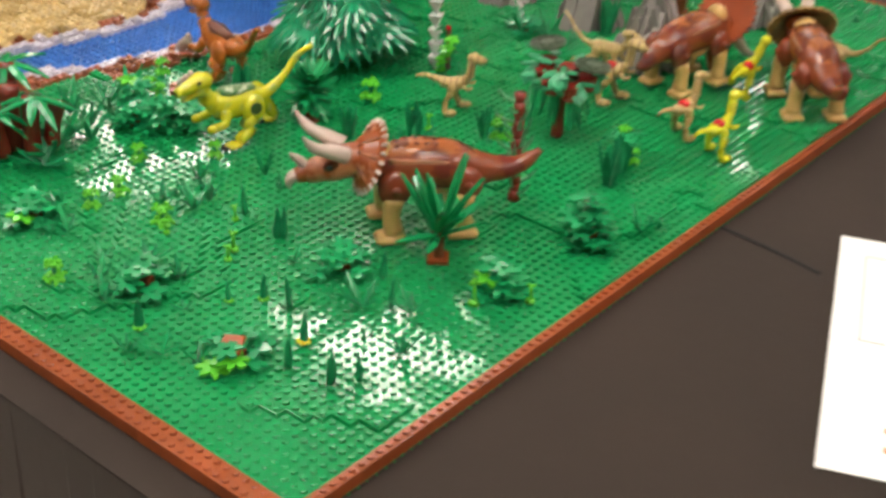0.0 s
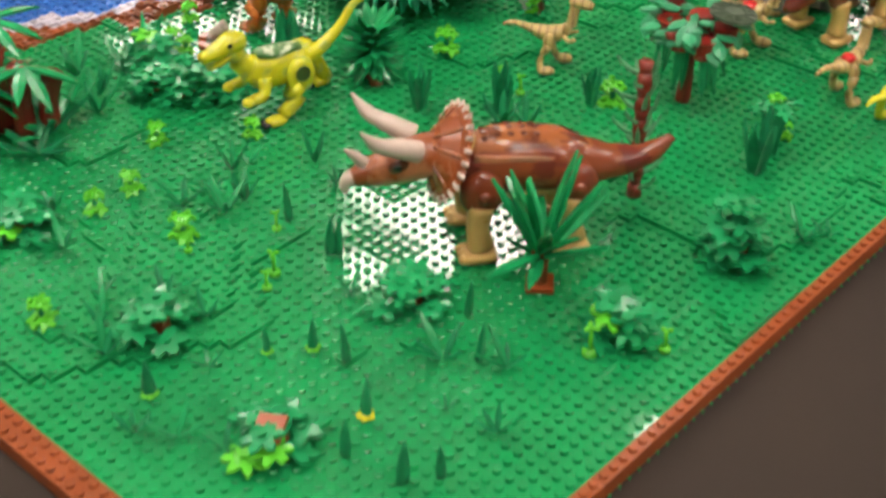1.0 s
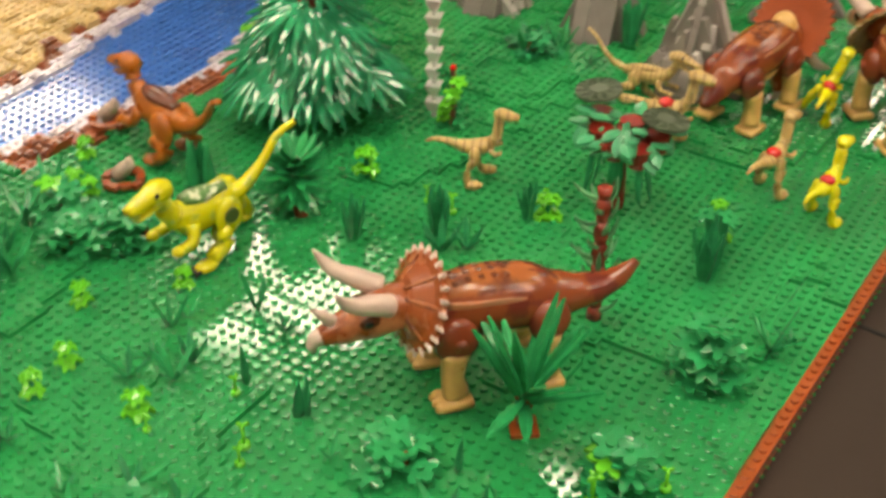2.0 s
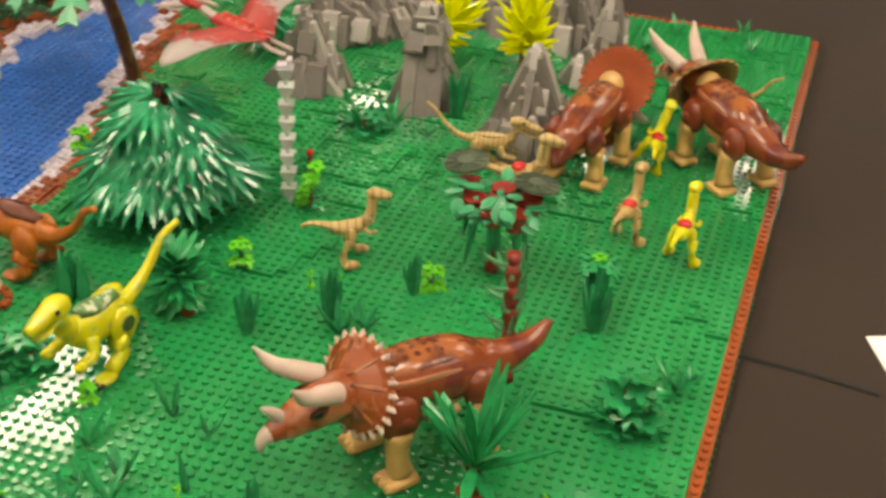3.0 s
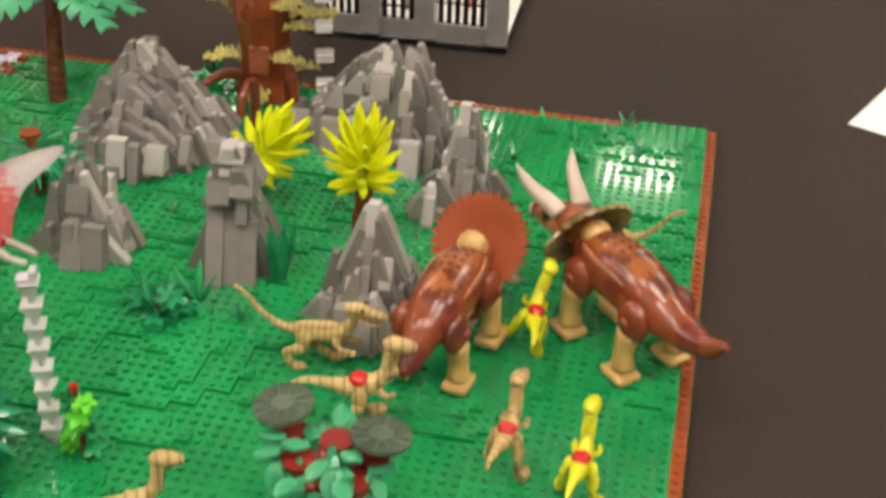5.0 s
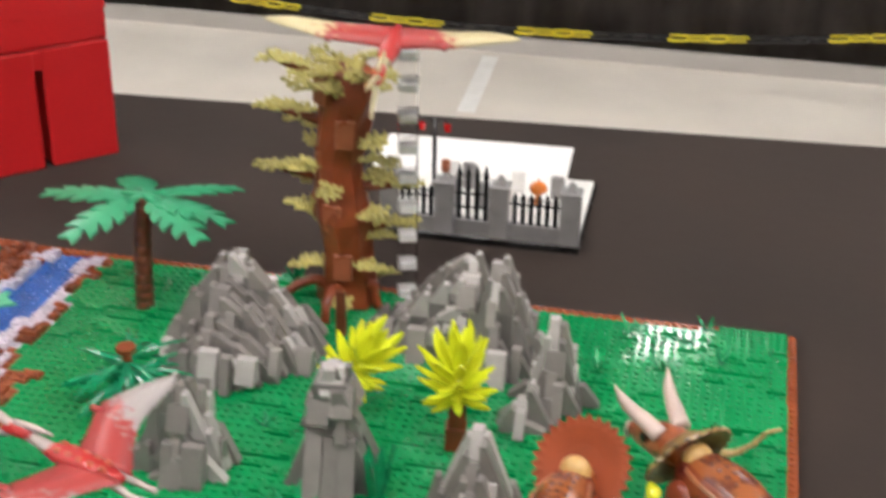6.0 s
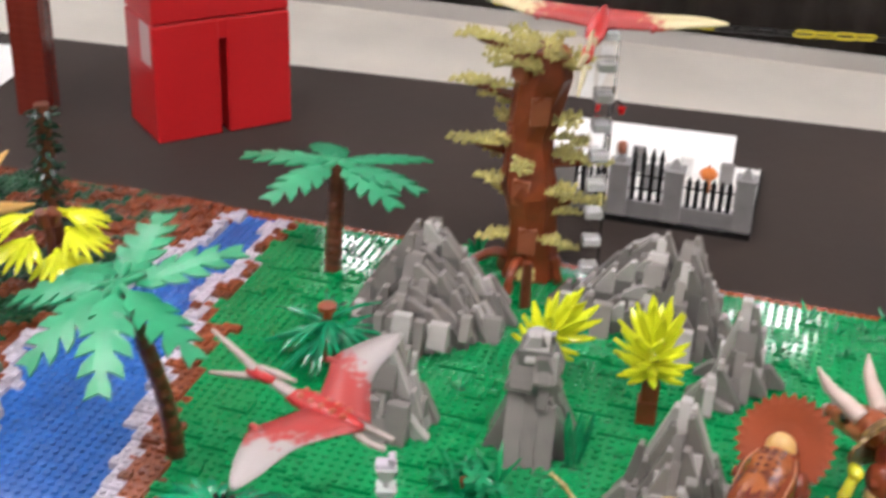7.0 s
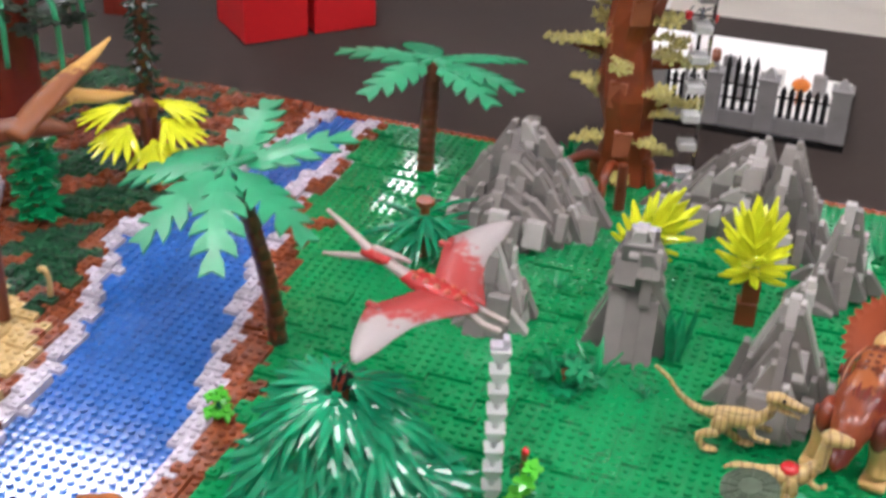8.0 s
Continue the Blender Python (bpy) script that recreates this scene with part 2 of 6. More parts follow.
def block_rows(blocks):
    """Vertices and faces of many blocks (x0, x1, y0, y1, z0, z1), open below."""
    verts, faces = [], []
    g, c = 0.00003, 0.00018
    for x0, x1, y0, y1, z0, z1 in blocks:
        n = len(verts)
        for z, d in ((z0, g), (z1 - c, g), (z1, g + c)):
            verts += [(x0 + d, y0 + d, z), (x1 - d, y0 + d, z), (x1 - d, y1 - d, z), (x0 + d, y1 - d, z)]
        for base in (n, n + 4):
            faces += [(base + k, base + (k + 1) % 4, base + 4 + (k + 1) % 4, base + 4 + k) for k in range(4)]
        faces.append((n + 8, n + 9, n + 10, n + 11))
    return verts, faces


# ---- the hall ----
def plain_box(name, x0, x1, y0, y1, z0, z1, material, label):
    bm = bmesh.new()
    box(bm, x1 - x0, y1 - y0, z1 - z0, pose((x0 + x1) / 2, (y0 + y1) / 2, (z0 + z1) / 2))
    return tagged(part(name, bm, material), label, kind="structure")


plain_box("floor", -9, 7, -6, 11, FLOOR_Z - 0.1, FLOOR_Z, "floor", "pale beige hall floor with faint marks")
plain_box("ceiling", -9, 7, -6, 11, CEIL_Z, CEIL_Z + 0.1, "ceiling", "white tiled hall ceiling with light panels")
# walls out of view, added to close the hall and bounce fill light
plain_box("wall_west", -9.2, -9, -6, 11, FLOOR_Z, CEIL_Z, "wall", "unseen light grey hall wall, added for bounced light")
plain_box("wall_east", 7, 7.2, -6, 11, FLOOR_Z, CEIL_Z, "wall", "unseen light grey hall wall, added for bounced light")
plain_box("wall_south", -9, 7, -6.2, -6, FLOOR_Z, CEIL_Z, "wall", "unseen light grey hall wall, added for bounced light")
plain_box("wall_north", -9, 7, 11, 11.2, FLOOR_Z, CEIL_Z, "wall", "unseen light grey hall wall, added for bounced light")


def light_panel(x, y, sx, sy, strength):
    top = thing("ceiling_light", "unseen white ceiling panel from a set of inferred and fill lights", "ceiling light", pose(x, y, CEIL_Z), "ceiling lights")
    bm = bmesh.new()
    for dx, dy, w, d in ((0, sy / 2, sx + 0.06, 0.03), (0, -sy / 2, sx + 0.06, 0.03), (sx / 2, 0, 0.03, sy - 0.03), (-sx / 2, 0, 0.03, sy - 0.03)):
        box(bm, w, d, 0.02, pose(dx, dy, -0.01))
    part("frame", bm, "white", top)
    bm = bmesh.new()
    box(bm, sx - 0.032, sy - 0.032, 0.008, pose(0, 0, -0.008))
    ob = part("diffuser", bm, "lamp", top)
    return top


lamp = bpy.data.materials.new("lit_diffuser")
lamp.use_nodes = True
e = lamp.node_tree.nodes.new("ShaderNodeEmission")
e.inputs["Color"].default_value = (1.0, 0.93, 0.84, 1)
e.inputs["Strength"].default_value = LAMP
lamp.node_tree.links.new(e.outputs[0], lamp.node_tree.nodes["Material Output"].inputs[0])
M["lamp"] = lamp
# the first six follow reflections on the studs; the others are added fill lamps
for lx, ly, lw, ld in ((-2.28, 2.57, 0.64, 0.55), (-1.08, 2.19, 0.24, 0.16), (-4.08, 3.02, 0.68, 0.6), (-0.98, 5.0, 0.26, 0.4), (-0.2, 4.98, 0.34, 0.28), (-2.08, 5.04, 0.28, 0.36), (1.5, 2.57, 0.6, 0.6), (1.2, 5.0, 0.6, 0.6), (0.3, 0.0, 0.6, 0.6), (-0.9, 0.0, 0.6, 0.6), (-2.3, 0.0, 0.6, 0.6), (1.5, 0.0, 0.6, 0.6), (-4.1, 0.5, 0.6, 0.6), (0.9, -2.3, 0.6, 0.6), (-0.9, -2.3, 0.6, 0.6), (-2.7, -2.3, 0.6, 0.6), (2.6, 0.9, 0.6, 0.6), (2.9, 3.2, 0.6, 0.6)):
    light_panel(lx, ly, lw, ld, LAMP)


def curtain():
    """A pleated drape on a pipe behind the tables."""
    bm = bmesh.new()
    n = 420
    rows = []
    for z in (FLOOR_Z + 0.012, FLOOR_Z + 1.2, FLOOR_Z + 2.4):
        rows.append([bm.verts.new((-6 + 11 * k / n, 4.1 + 0.035 * math.sin(k * 1.05) + 0.02 * math.sin(k * 0.37), z)) for k in range(n + 1)])
    for a, b in zip(rows, rows[1:]):
        for k in range(n):
            bm.faces.new((a[k], a[k + 1], b[k + 1], b[k]))
    bmesh.ops.solidify(bm, geom=bm.faces[:], thickness=0.004)
    return part("drape", bm, "drape", smooth=True)


tagged(curtain(), "black pleated fabric drape hanging behind the tables", "drape", kind="structure")
plain_box("baseboard", -6, 5, 4.02, 4.04, FLOOR_Z, FLOOR_Z + 0.05, "skirting", "grey skirting strip before the black drape")
bm = bmesh.new()
box(bm, 0.05, 0.5, 0.002, pose(-0.8, 3.72, FLOOR_Z + 0.001, 0, 0, 3))
tagged(part("floor_tape", bm, "tape"), "strip of pale tape on the beige floor", "tape", kind="structure")


def barrier_chain():
    """A hanging plastic chain, three yellow links and three black in turn."""
    top = thing("barrier_chain", "plastic barrier chain with yellow and black links", "chain", pose(0, 3.8, 0))
    bm = bmesh.new()
    limb(bm, [(-0.023, 0, 0.009), (0.021, 0, 0.009), (0.029, 0, 0), (0.021, 0, -0.009), (-0.021, 0, -0.009), (-0.029, 0, 0), (-0.021, 0, 0.009)], [0.0045] * 7, 6, 3)
    yellow = mesh_of("link", bm, "chain_yellow", True)
    black = yellow.copy()
    black.materials[0] = M["black"]
    for k in range(96):
        x = -1.4865 + (k - 33.5) * 0.0556
        z = CHAIN_Z + 0.049 * (x + 0.82) ** 2
        slope = math.degrees(math.atan(0.098 * (x + 0.82)))
        piece("link", black if (k // 4) % 2 else yellow, top, pose(x, 0, z, 35 if k % 2 else -55, -slope, 0))
    return top


CHAIN_Z = -0.617
barrier_chain()

# ---- table and its cloth ----
sheen = M["cloth"].node_tree.nodes["Principled BSDF"]
sheen.inputs["Sheen Weight"].default_value = 0.1
sheen.inputs["Sheen Roughness"].default_value = 0.4

def table():
    """Tables pushed together under a black cloth that hangs to the floor."""
    outline = [(-1.9, -0.036), (0.62, -0.036), (0.62, 1.555), (-1.9, 1.376)]
    bm = bmesh.new()
    n = 90
    upper, lower = [], []
    for (x0, y0), (x1, y1) in zip(outline, outline[1:] + outline[:1]):
        ln = math.hypot(x1 - x0, y1 - y0)
        nx, ny = (y1 - y0) / ln, -(x1 - x0) / ln
        for k in range(n):
            u = k / n
            w = (0.012 * math.sin(k * 1.3) + 0.006 * math.sin(k * 0.53)) * min(1, k / 4, (n - k) / 4)
            upper.append(bm.verts.new((x0 + (x1 - x0) * u + nx * 0.001, y0 + (y1 - y0) * u + ny * 0.001, TABLE_Z - 0.0005)))
            lower.append(bm.verts.new((x0 + (x1 - x0) * u + nx * (0.02 + w), y0 + (y1 - y0) * u + ny * (0.02 + w), FLOOR_Z + 0.03)))
    top = thing("table", "exhibition table under a plain black cloth", "table", pose(0, 0, 0))
    for k in range(4 * n):
        q = (k + 1) % (4 * n)
        bm.faces.new((upper[k], lower[k], lower[q], upper[q]))
    bmesh.ops.recalc_face_normals(bm, faces=bm.faces)
    part("cloth_skirt", bm, "cloth", top, "black cloth hanging to the floor")
    bm = bmesh.new()
    v = [[bm.verts.new((x, y, z)) for x, y in outline] for z in (TABLE_Z, TABLE_Z - 0.03)]
    bm.faces.new(v[0])
    bm.faces.new(v[1][::-1])
    for k in range(4):
        bm.faces.new((v[0][k], v[1][k], v[1][(k + 1) % 4], v[0][(k + 1) % 4]))
    bmesh.ops.recalc_face_normals(bm, faces=bm.faces)
    part("tabletop", bm, "cloth", top, "cloth-covered tabletop")
    return top


table()


def flat_strip(bm, pts, width, z):
    """A low strip laid on the cloth along points."""
    tube(bm, [(x, y, z) for x, y in pts], [(width, 0.0012)] * len(pts), 6)


def sheet_of_paper(x, y, turn, w, d, marks, label):
    top = thing("paper_sheet", label, "paper", pose(x, y, TABLE_Z + 0.001, 0, 0, turn))
    bm = bmesh.new()
    box(bm, w, d, 0.0008, pose(w / 2, d / 2, 0.0004))
    part("sheet", bm, "paper", top)
    for px, py, mw, md, mat_name in marks:
        bm = bmesh.new()
        box(bm, mw, md, 0.0003, pose(px, py, 0.001))
        part("printed_bar", bm, mat_name, top)
    return top


# ---- the brick-built landscape ----
NX, NY = 144, 128


def along(table_rows, y):
    for (y0, a), (y1, b) in zip(table_rows, table_rows[1:]):
        if y <= y1:
            return a + (b - a) * max(0.0, (y - y0)) / (y1 - y0)
    return table_rows[-1][1]


SHORE_EAST = [(0.0, -0.7), (0.15, -0.655), (0.23, -0.628), (0.31, -0.598), (0.39, -0.572), (0.48, -0.552), (0.54, -0.561), (0.6, -0.577), (0.71, -0.605), (0.75, -0.62), (0.81, -0.62), (0.855, -0.643), (0.92, -0.629), (0.96, -0.633), (1.03, -0.632)]
SHORE_WEST = [(0.0, -0.78), (0.2, -0.70), (0.264, -0.68), (0.346, -0.654), (0.4, -0.645), (0.48, -0.66), (0.56, -0.665), (0.6, -0.678), (0.65, -0.695), (0.7, -0.709), (0.735, -0.725), (0.77, -0.7), (0.8, -0.697), (0.9, -0.692), (0.966, -0.669), (1.03, -0.662)]


def wobble(i, j, s=1.0):
    return noise.noise((i * 0.45 * s, j * 0.45 * s, 3.3))


def region(i, j):
    x, y = -(i + 0.5) * STUD, (j + 0.5) * STUD
    if i == 0 or j < 1 or j == NY - 1 or i == NX - 1:
        return "border"
    n = wobble(i, j) * 0.009
    e, w = along(SHORE_EAST, y), along(SHORE_WEST, y)
    if w + n < x < e + n:
        return "water"
    if x >= e + n:
        d = x - e - n
        if d < 0.0145 + 0.011 * wobble(i + 40, j, 2):
            return "foam"
        if d < (0.036 if y < 0.82 else 0.021) + 0.016 * wobble(i, j + 60):
            return "bank"
        return "green"
    d = w + n - x
    if d < 0.0152 + 0.011 * wobble(i + 70, j, 2):
        return "foam"
    if d < 0.024 + 0.016 * wobble(i, j + 90):
        return "bank"
    if y < 0.615 + 0.03 * wobble(i, j + 20, 0.5):
        return "sand"
    return "soil" if noise.noise(((i + j) * 0.3, (i - j) * 0.07, 5.5)) + 0.3 * wobble(i, j + 11, 1.6) > 0.05 else "moss"


def level(i, j, kind):
    if kind == "border":
        return 0
    if kind == "water":
        return -1
    x, y = i * 0.075, j * 0.075
    n = noise.noise((x, y, 7.7)) + 0.25 * noise.noise((x * 2.6, y * 2.6, 1.2))
    if kind == "green":
        far = min(1.0, max(0.0, (j - 54) / 26))
        n += 0.42 * far * noise.noise((i * 0.28, j * 0.8, 2.2))
        px, py = -(i + 0.5) * STUD, (j + 0.5) * STUD
        rim = 0.058 + 0.53 * (px + 0.078)
        if -0.1 < px < -0.018 and rim < py < rim + 0.03 + 0.03 * wobble(i, j, 0.7):
            return 1
        n += 0.12 * (1 - far) * (1 + noise.noise((i * 0.21, j * 0.21, 4.4)))
        return (1 if n > 0.3 - 0.3 * far + 0.12 * math.sin(j * 0.9) * far else 0) + (1 if n > 0.62 - 0.3 * far else 0)
    if kind == "foam":
        return max(0, int(0.7 + 1.5 * noise.noise((i * 0.4, j * 0.4, 9.1))))
    return max(0, int(1.2 + 1.8 * noise.noise((i * 0.3, j * 0.3, 9.1)))) + (1 if kind in ("sand", "soil", "moss") else 0)


KIND = [[region(i, j) for j in range(NY)] for i in range(NX)]
LEVEL = [[level(i, j, KIND[i][j]) for j in range(NY)] for i in range(NX)]


def ground_z(x, y):
    """The height of the ground between its studs."""
    i, j = int(-x / STUD), int(y / STUD)
    if 0 <= i < NX and 0 <= j < NY:
        return LEVEL[i][j] * PLATE
    return 0.0


bm = bmesh.new()
box(bm, NX * STUD - 0.001, NY * STUD - 0.001, 0.0062, pose(-NX * STUD / 2, NY * STUD / 2, TABLE_Z + 0.0031))
tagged(part("ground_core", bm, "green"), "green base plates under the landscape", kind="structure")

REGIONS = (("green", "ground", "green", "green studded plastic ground in uneven steps"), ("water", "water", "water", "blue studded plastic river"), ("foam", "river_foam", "foam", "milky white plates along the river edge"), ("bank", "river_bank", "bank", "brown plates along the river bank"), ("sand", "sand_ground", "sand", "tan studded plastic sand"), ("soil", "soil_ground", "soil", "reddish brown studded plastic soil"), ("moss", "moss_ground", "moss", "dark green plates in the brown soil"))
GROUND = {}
for kind, name, material, label in REGIONS:
    cells = [(i, j) for i in range(NX) for j in range(NY) if KIND[i][j] == kind]
    blocks, studs = [], []
    if kind in ("green", "water"):
        for i, j in cells:
            blocks.append((-(i + 1) * STUD - 0.00012, -i * STUD + 0.00012, j * STUD - 0.00012, (j + 1) * STUD + 0.00012, -0.0045, -PLATE if kind == "water" else 0.0))
    else:
        done = set()
        for i, j in cells:
            if (i, j) in done:
                continue
            n = 1
            want = random.choice((1, 1, 1, 1, 2) if kind == "foam" else (1, 1, 2, 2, 3, 4))
            across = random.random() < 0.5
            while n < want:
                q = (i + n, j) if across else (i, j + n)
                if q[0] < NX and q[1] < NY and KIND[q[0]][q[1]] == kind and q not in done and LEVEL[q[0]][q[1]] == LEVEL[i][j]:
                    n += 1
                else:
                    break
            a, b = (n, 1) if across else (1, n)
            done |= {(i + p, j + q) for p in range(a) for q in range(b)}
            blocks.append((-(i + a) * STUD, -i * STUD, j * STUD, (j + b) * STUD, -0.0045, LEVEL[i][j] * PLATE))
    if kind in ("green", "water"):
        verts, faces = [], []
        z = -PLATE if kind == "water" else 0.0
        tilts = {}
        steps, amount = ((6, 4), 0.016) if kind == "green" else ((12, 16), 0.008)

        def lie(x, y, i, j):
            """Each base plate lies a little out of level."""
            p = (i // steps[0], (j + 2 * (i // steps[0] % 2)) // steps[1])
            if p not in tilts:
                tilts[p] = (random.uniform(-amount, amount), random.uniform(-amount, amount))
            cx, cy = -(p[0] + 0.5) * steps[0] * STUD, (p[1] + 0.5) * steps[1] * STUD - 2 * STUD * (p[0] % 2)
            return z - 0.0004 + tilts[p][0] * (x - cx) + tilts[p][1] * (y - cy)

        for x0, x1, y0, y1, _, _ in blocks:
            n = len(verts)
            i, j = int(-(x0 + x1) / 2 / STUD), int((y0 + y1) / 2 / STUD)
            verts += [(x, y, lie(x, y, i, j)) for x, y in ((x0, y0), (x1, y0), (x1, y1), (x0, y1))]
            faces.append((n, n + 1, n + 2, n + 3))
            verts += [(x0, y0, -0.0046), (x1, y0, -0.0046), (x1, y1, -0.0046), (x0, y1, -0.0046)]
            faces += [(n + k, n + 4 + k, n + 4 + (k + 1) % 4, n + (k + 1) % 4) for k in range(4)]
    else:
        verts, faces = block_rows(blocks)
    GROUND[kind] = tagged(bulk(name, verts, faces, material), label, kind="structure")
    for i, j in cells:
        studs.append((-(i + 0.5) * STUD, (j + 0.5) * STUD, LEVEL[i][j] * PLATE))
    sv, sf = stud_rows(studs)
    tagged(bulk("studs", sv, sf, material + "_stud" if kind in ("green", "water") else material, GROUND[kind]), kind="stuff")


def raised_plates():
    """Green plates laid on the ground in steps: the front ones are pieces of their own."""
    front, rest, meshes = 0, [], {}
    for lev in (1, 2):
        left = {(i, j) for i in range(NX) for j in range(NY) if KIND[i][j] == "green" and LEVEL[i][j] >= lev}
        for j in range(NY):
            for i in range(NX):
                if (i, j) not in left:
                    continue
                for a, b in random.choice((((4, 2), (2, 4), (2, 2), (2, 1), (1, 2), (1, 1)), ((2, 6), (2, 4), (4, 2), (1, 4), (2, 2), (1, 2), (2, 1), (1, 1)))):
                    spot = {(i + p, j + q) for p in range(a) for q in range(b)}
                    if spot <= left:
                        break
                left -= spot
                z0 = (lev - 1) * PLATE
                if front < 290 and j < 75:
                    if (a, b) not in meshes:
                        me = bpy.data.meshes.new("plate")
                        me.from_pydata(*(lambda vf: (vf[0], [], vf[1]))(block_rows([(0, a * STUD, 0, b * STUD, 0, PLATE)])))
                        me.materials.append(M["green_plate"])
                        meshes[a, b] = me
                    piece("plate", meshes[a, b], GROUND["green"], pose(-(i + a) * STUD, j * STUD, z0, random.uniform(-0.5, 0.5), random.uniform(-0.5, 0.5), 0))
                    front += 1
                else:
                    rest.append((-(i + a) * STUD, -i * STUD, j * STUD, (j + b) * STUD, z0, z0 + PLATE))
    verts, faces = block_rows(rest)
    tagged(bulk("plates", verts, faces, "green", GROUND["green"]), kind="stuff")


def border():
    """Bricks in a row round the landscape: two studs wide at the front, one elsewhere."""
    top = tagged(new("border"), "dark orange brick border round the landscape", kind="structure")
    meshes = {}

    def brick(x0, y0, a, b):
        if (a, b) not in meshes:
            v, f = block_rows([(0, a * STUD, 0, b * STUD, -0.0098, 0)])
            sv, sf = stud_rows([((p + 0.5) * STUD, (q + 0.5) * STUD, 0) for p in range(a) for q in range(b)])
            me = bpy.data.meshes.new("brick")
            me.from_pydata(v + sv, [], f + [tuple(k + len(v) for k in face) for face in sf])
            me.materials.append(M["border"])
            meshes[a, b] = me
        piece("brick", meshes[a, b], top, pose(x0, y0, 0))

    for k in range(0, NX, 8):
        brick(-(k + 8) * STUD, -STUD, 8, 2)
    j = 1
    while j < NY - 1:
        b = min(random.choice((6, 8, 8, 4)), NY - 1 - j)
        brick(-STUD, j * STUD, 1, b)
        brick(-NX * STUD, j * STUD, 1, b)
        j += b
    for k in range(0, NX, 8):
        brick(-(k + 8) * STUD, (NY - 1) * STUD, 8, 1)
    # the foot of the base plates shows as a row of small green studs
    sv, sf = stud_rows([(0, (k + 0.5) * STUD, 0) for k in range(NY)])
    sv = [(x * 0.3 + 0.0006, (y - (round(y / STUD - 0.5) + 0.5) * STUD) * 0.35 + (round(y / STUD - 0.5) + 0.5) * STUD, z * 0.5 - 0.0104) for x, y, z in sv]
    tagged(bulk("edge_studs", sv, sf, "green", top), kind="stuff")


raised_plates()
border()
# strip coloured darker than the cloth for the shade in the seam gap
bm = bmesh.new()
flat_strip(bm, [(0.001, 0.474), (0.03, 0.4725), (0.06, 0.469), (0.092, 0.464)], 0.0022, TABLE_Z + 0.0006)
tagged(part("cloth_seam", bm, "seam"), "narrow strip, shade in the seam between two black tablecloths painted dark", "seam")
sheet_of_paper(0.079 + 0.388 * 0.297, 0.527 - 0.922 * 0.297, 22.8, 0.21, 0.297, [(0.105, 0.15, 0.17, 0.001, "ink"), (0.105, 0.27, 0.17, 0.001, "ink"), (0.02, 0.21, 0.001, 0.12, "ink"), (0.19, 0.21, 0.001, 0.12, "ink"), (0.085, 0.03, 0.09, 0.006, "ink_orange"), (0.085, 0.05, 0.09, 0.006, "ink_orange"), (0.105, 0.22, 0.1, 0.006, "ink"), (0.105, 0.19, 0.12, 0.006, "ink")], "white printed sheet lying on the black tablecloth")
sheet_of_paper(0.11, 1.089, -24, 0.297, 0.21, [(0.15, 0.13, 0.16, 0.09, "ink_blue"), (0.15, 0.05, 0.2, 0.006, "ink")], "white sheet with a blue picture on black cloth")
sheet_of_paper(-0.448, 1.308, 3, 0.212, 0.1, [], "blank white sheet lying behind the graveyard model")


# ---- dinosaurs ----
def banded(name, rgb, dark, pitch, cover):
    """Plastic with narrow printed bands across the length of a toy."""
    m = surface(name, rgb, 0.28, 0.12, 70, 0.03)
    nt = m.node_tree
    b = nt.nodes["Principled BSDF"]
    base = b.inputs["Base Color"].links[0].from_socket
    tc = nt.nodes.new("ShaderNodeTexCoord")
    w = nt.nodes.new("ShaderNodeTexWave")
    w.inputs["Scale"].default_value = 0.314 / pitch
    w.inputs["Distortion"].default_value = 1.6
    w.inputs["Detail Scale"].default_value = 1.5
    nt.links.new(tc.outputs["Object"], w.inputs["Vector"])
    ramp = nt.nodes.new("ShaderNodeValToRGB")
    ramp.color_ramp.elements[0].position, ramp.color_ramp.elements[1].position = 1 - cover, 1 - cover + 0.12
    nt.links.new(w.outputs["Fac"], ramp.inputs["Fac"])
    mix = nt.nodes.new("ShaderNodeMix")
    mix.data_type = "RGBA"
    nt.links.new(ramp.outputs["Color"], mix.inputs["Factor"])
    nt.links.new(base, mix.inputs["A"])
    mix.inputs["B"].default_value = (*dark, 1)
    nt.links.new(mix.outputs["Result"], b.inputs["Base Color"])
    return m


M["skin_band"] = banded("tan_banded_plastic", (0.47, 0.33, 0.13), (0.25, 0.15, 0.055), 0.0056, 0.18)

M["frill_plain"] = surface("plain_brown_frill_plastic", (0.25, 0.05, 0.014), 0.5, 0.1, 60, 0.03, spec=0.2)
M["olive_dark"] = surface("dark_olive_plastic", (0.05, 0.075, 0.018), 0.3, 0.15, 80, 0.02)

def frill_mesh(bm, r, teeth, thick, depth=0.0, bite=0.93):
    n = teeth * 2
    rim = []
    for k in range(n):
        a = 2 * math.pi * k / n
        q = r * (1.0 if k % 2 else bite)
        rim.append((q * math.cos(a), q * math.sin(a)))
    rings = []
    for f, z in ((0.0, 0.0), (0.45, depth * 0.35), (0.8, depth * 0.95)):
        rings.append([(r * 0.95 * f * math.cos(2 * math.pi * k / n), r * 0.95 * f * math.sin(2 * math.pi * k / n), z) for k in range(n)])
    rings.append([(x, y, depth * 1.1) for x, y in rim])
    for s in (1, -1):
        prev = None
        for ring in rings[1:]:
            vs = [bm.verts.new((x, y, z + s * thick / 2)) for x, y, z in ring]
            if prev is None:
                c = bm.verts.new((0, 0, s * thick / 2))
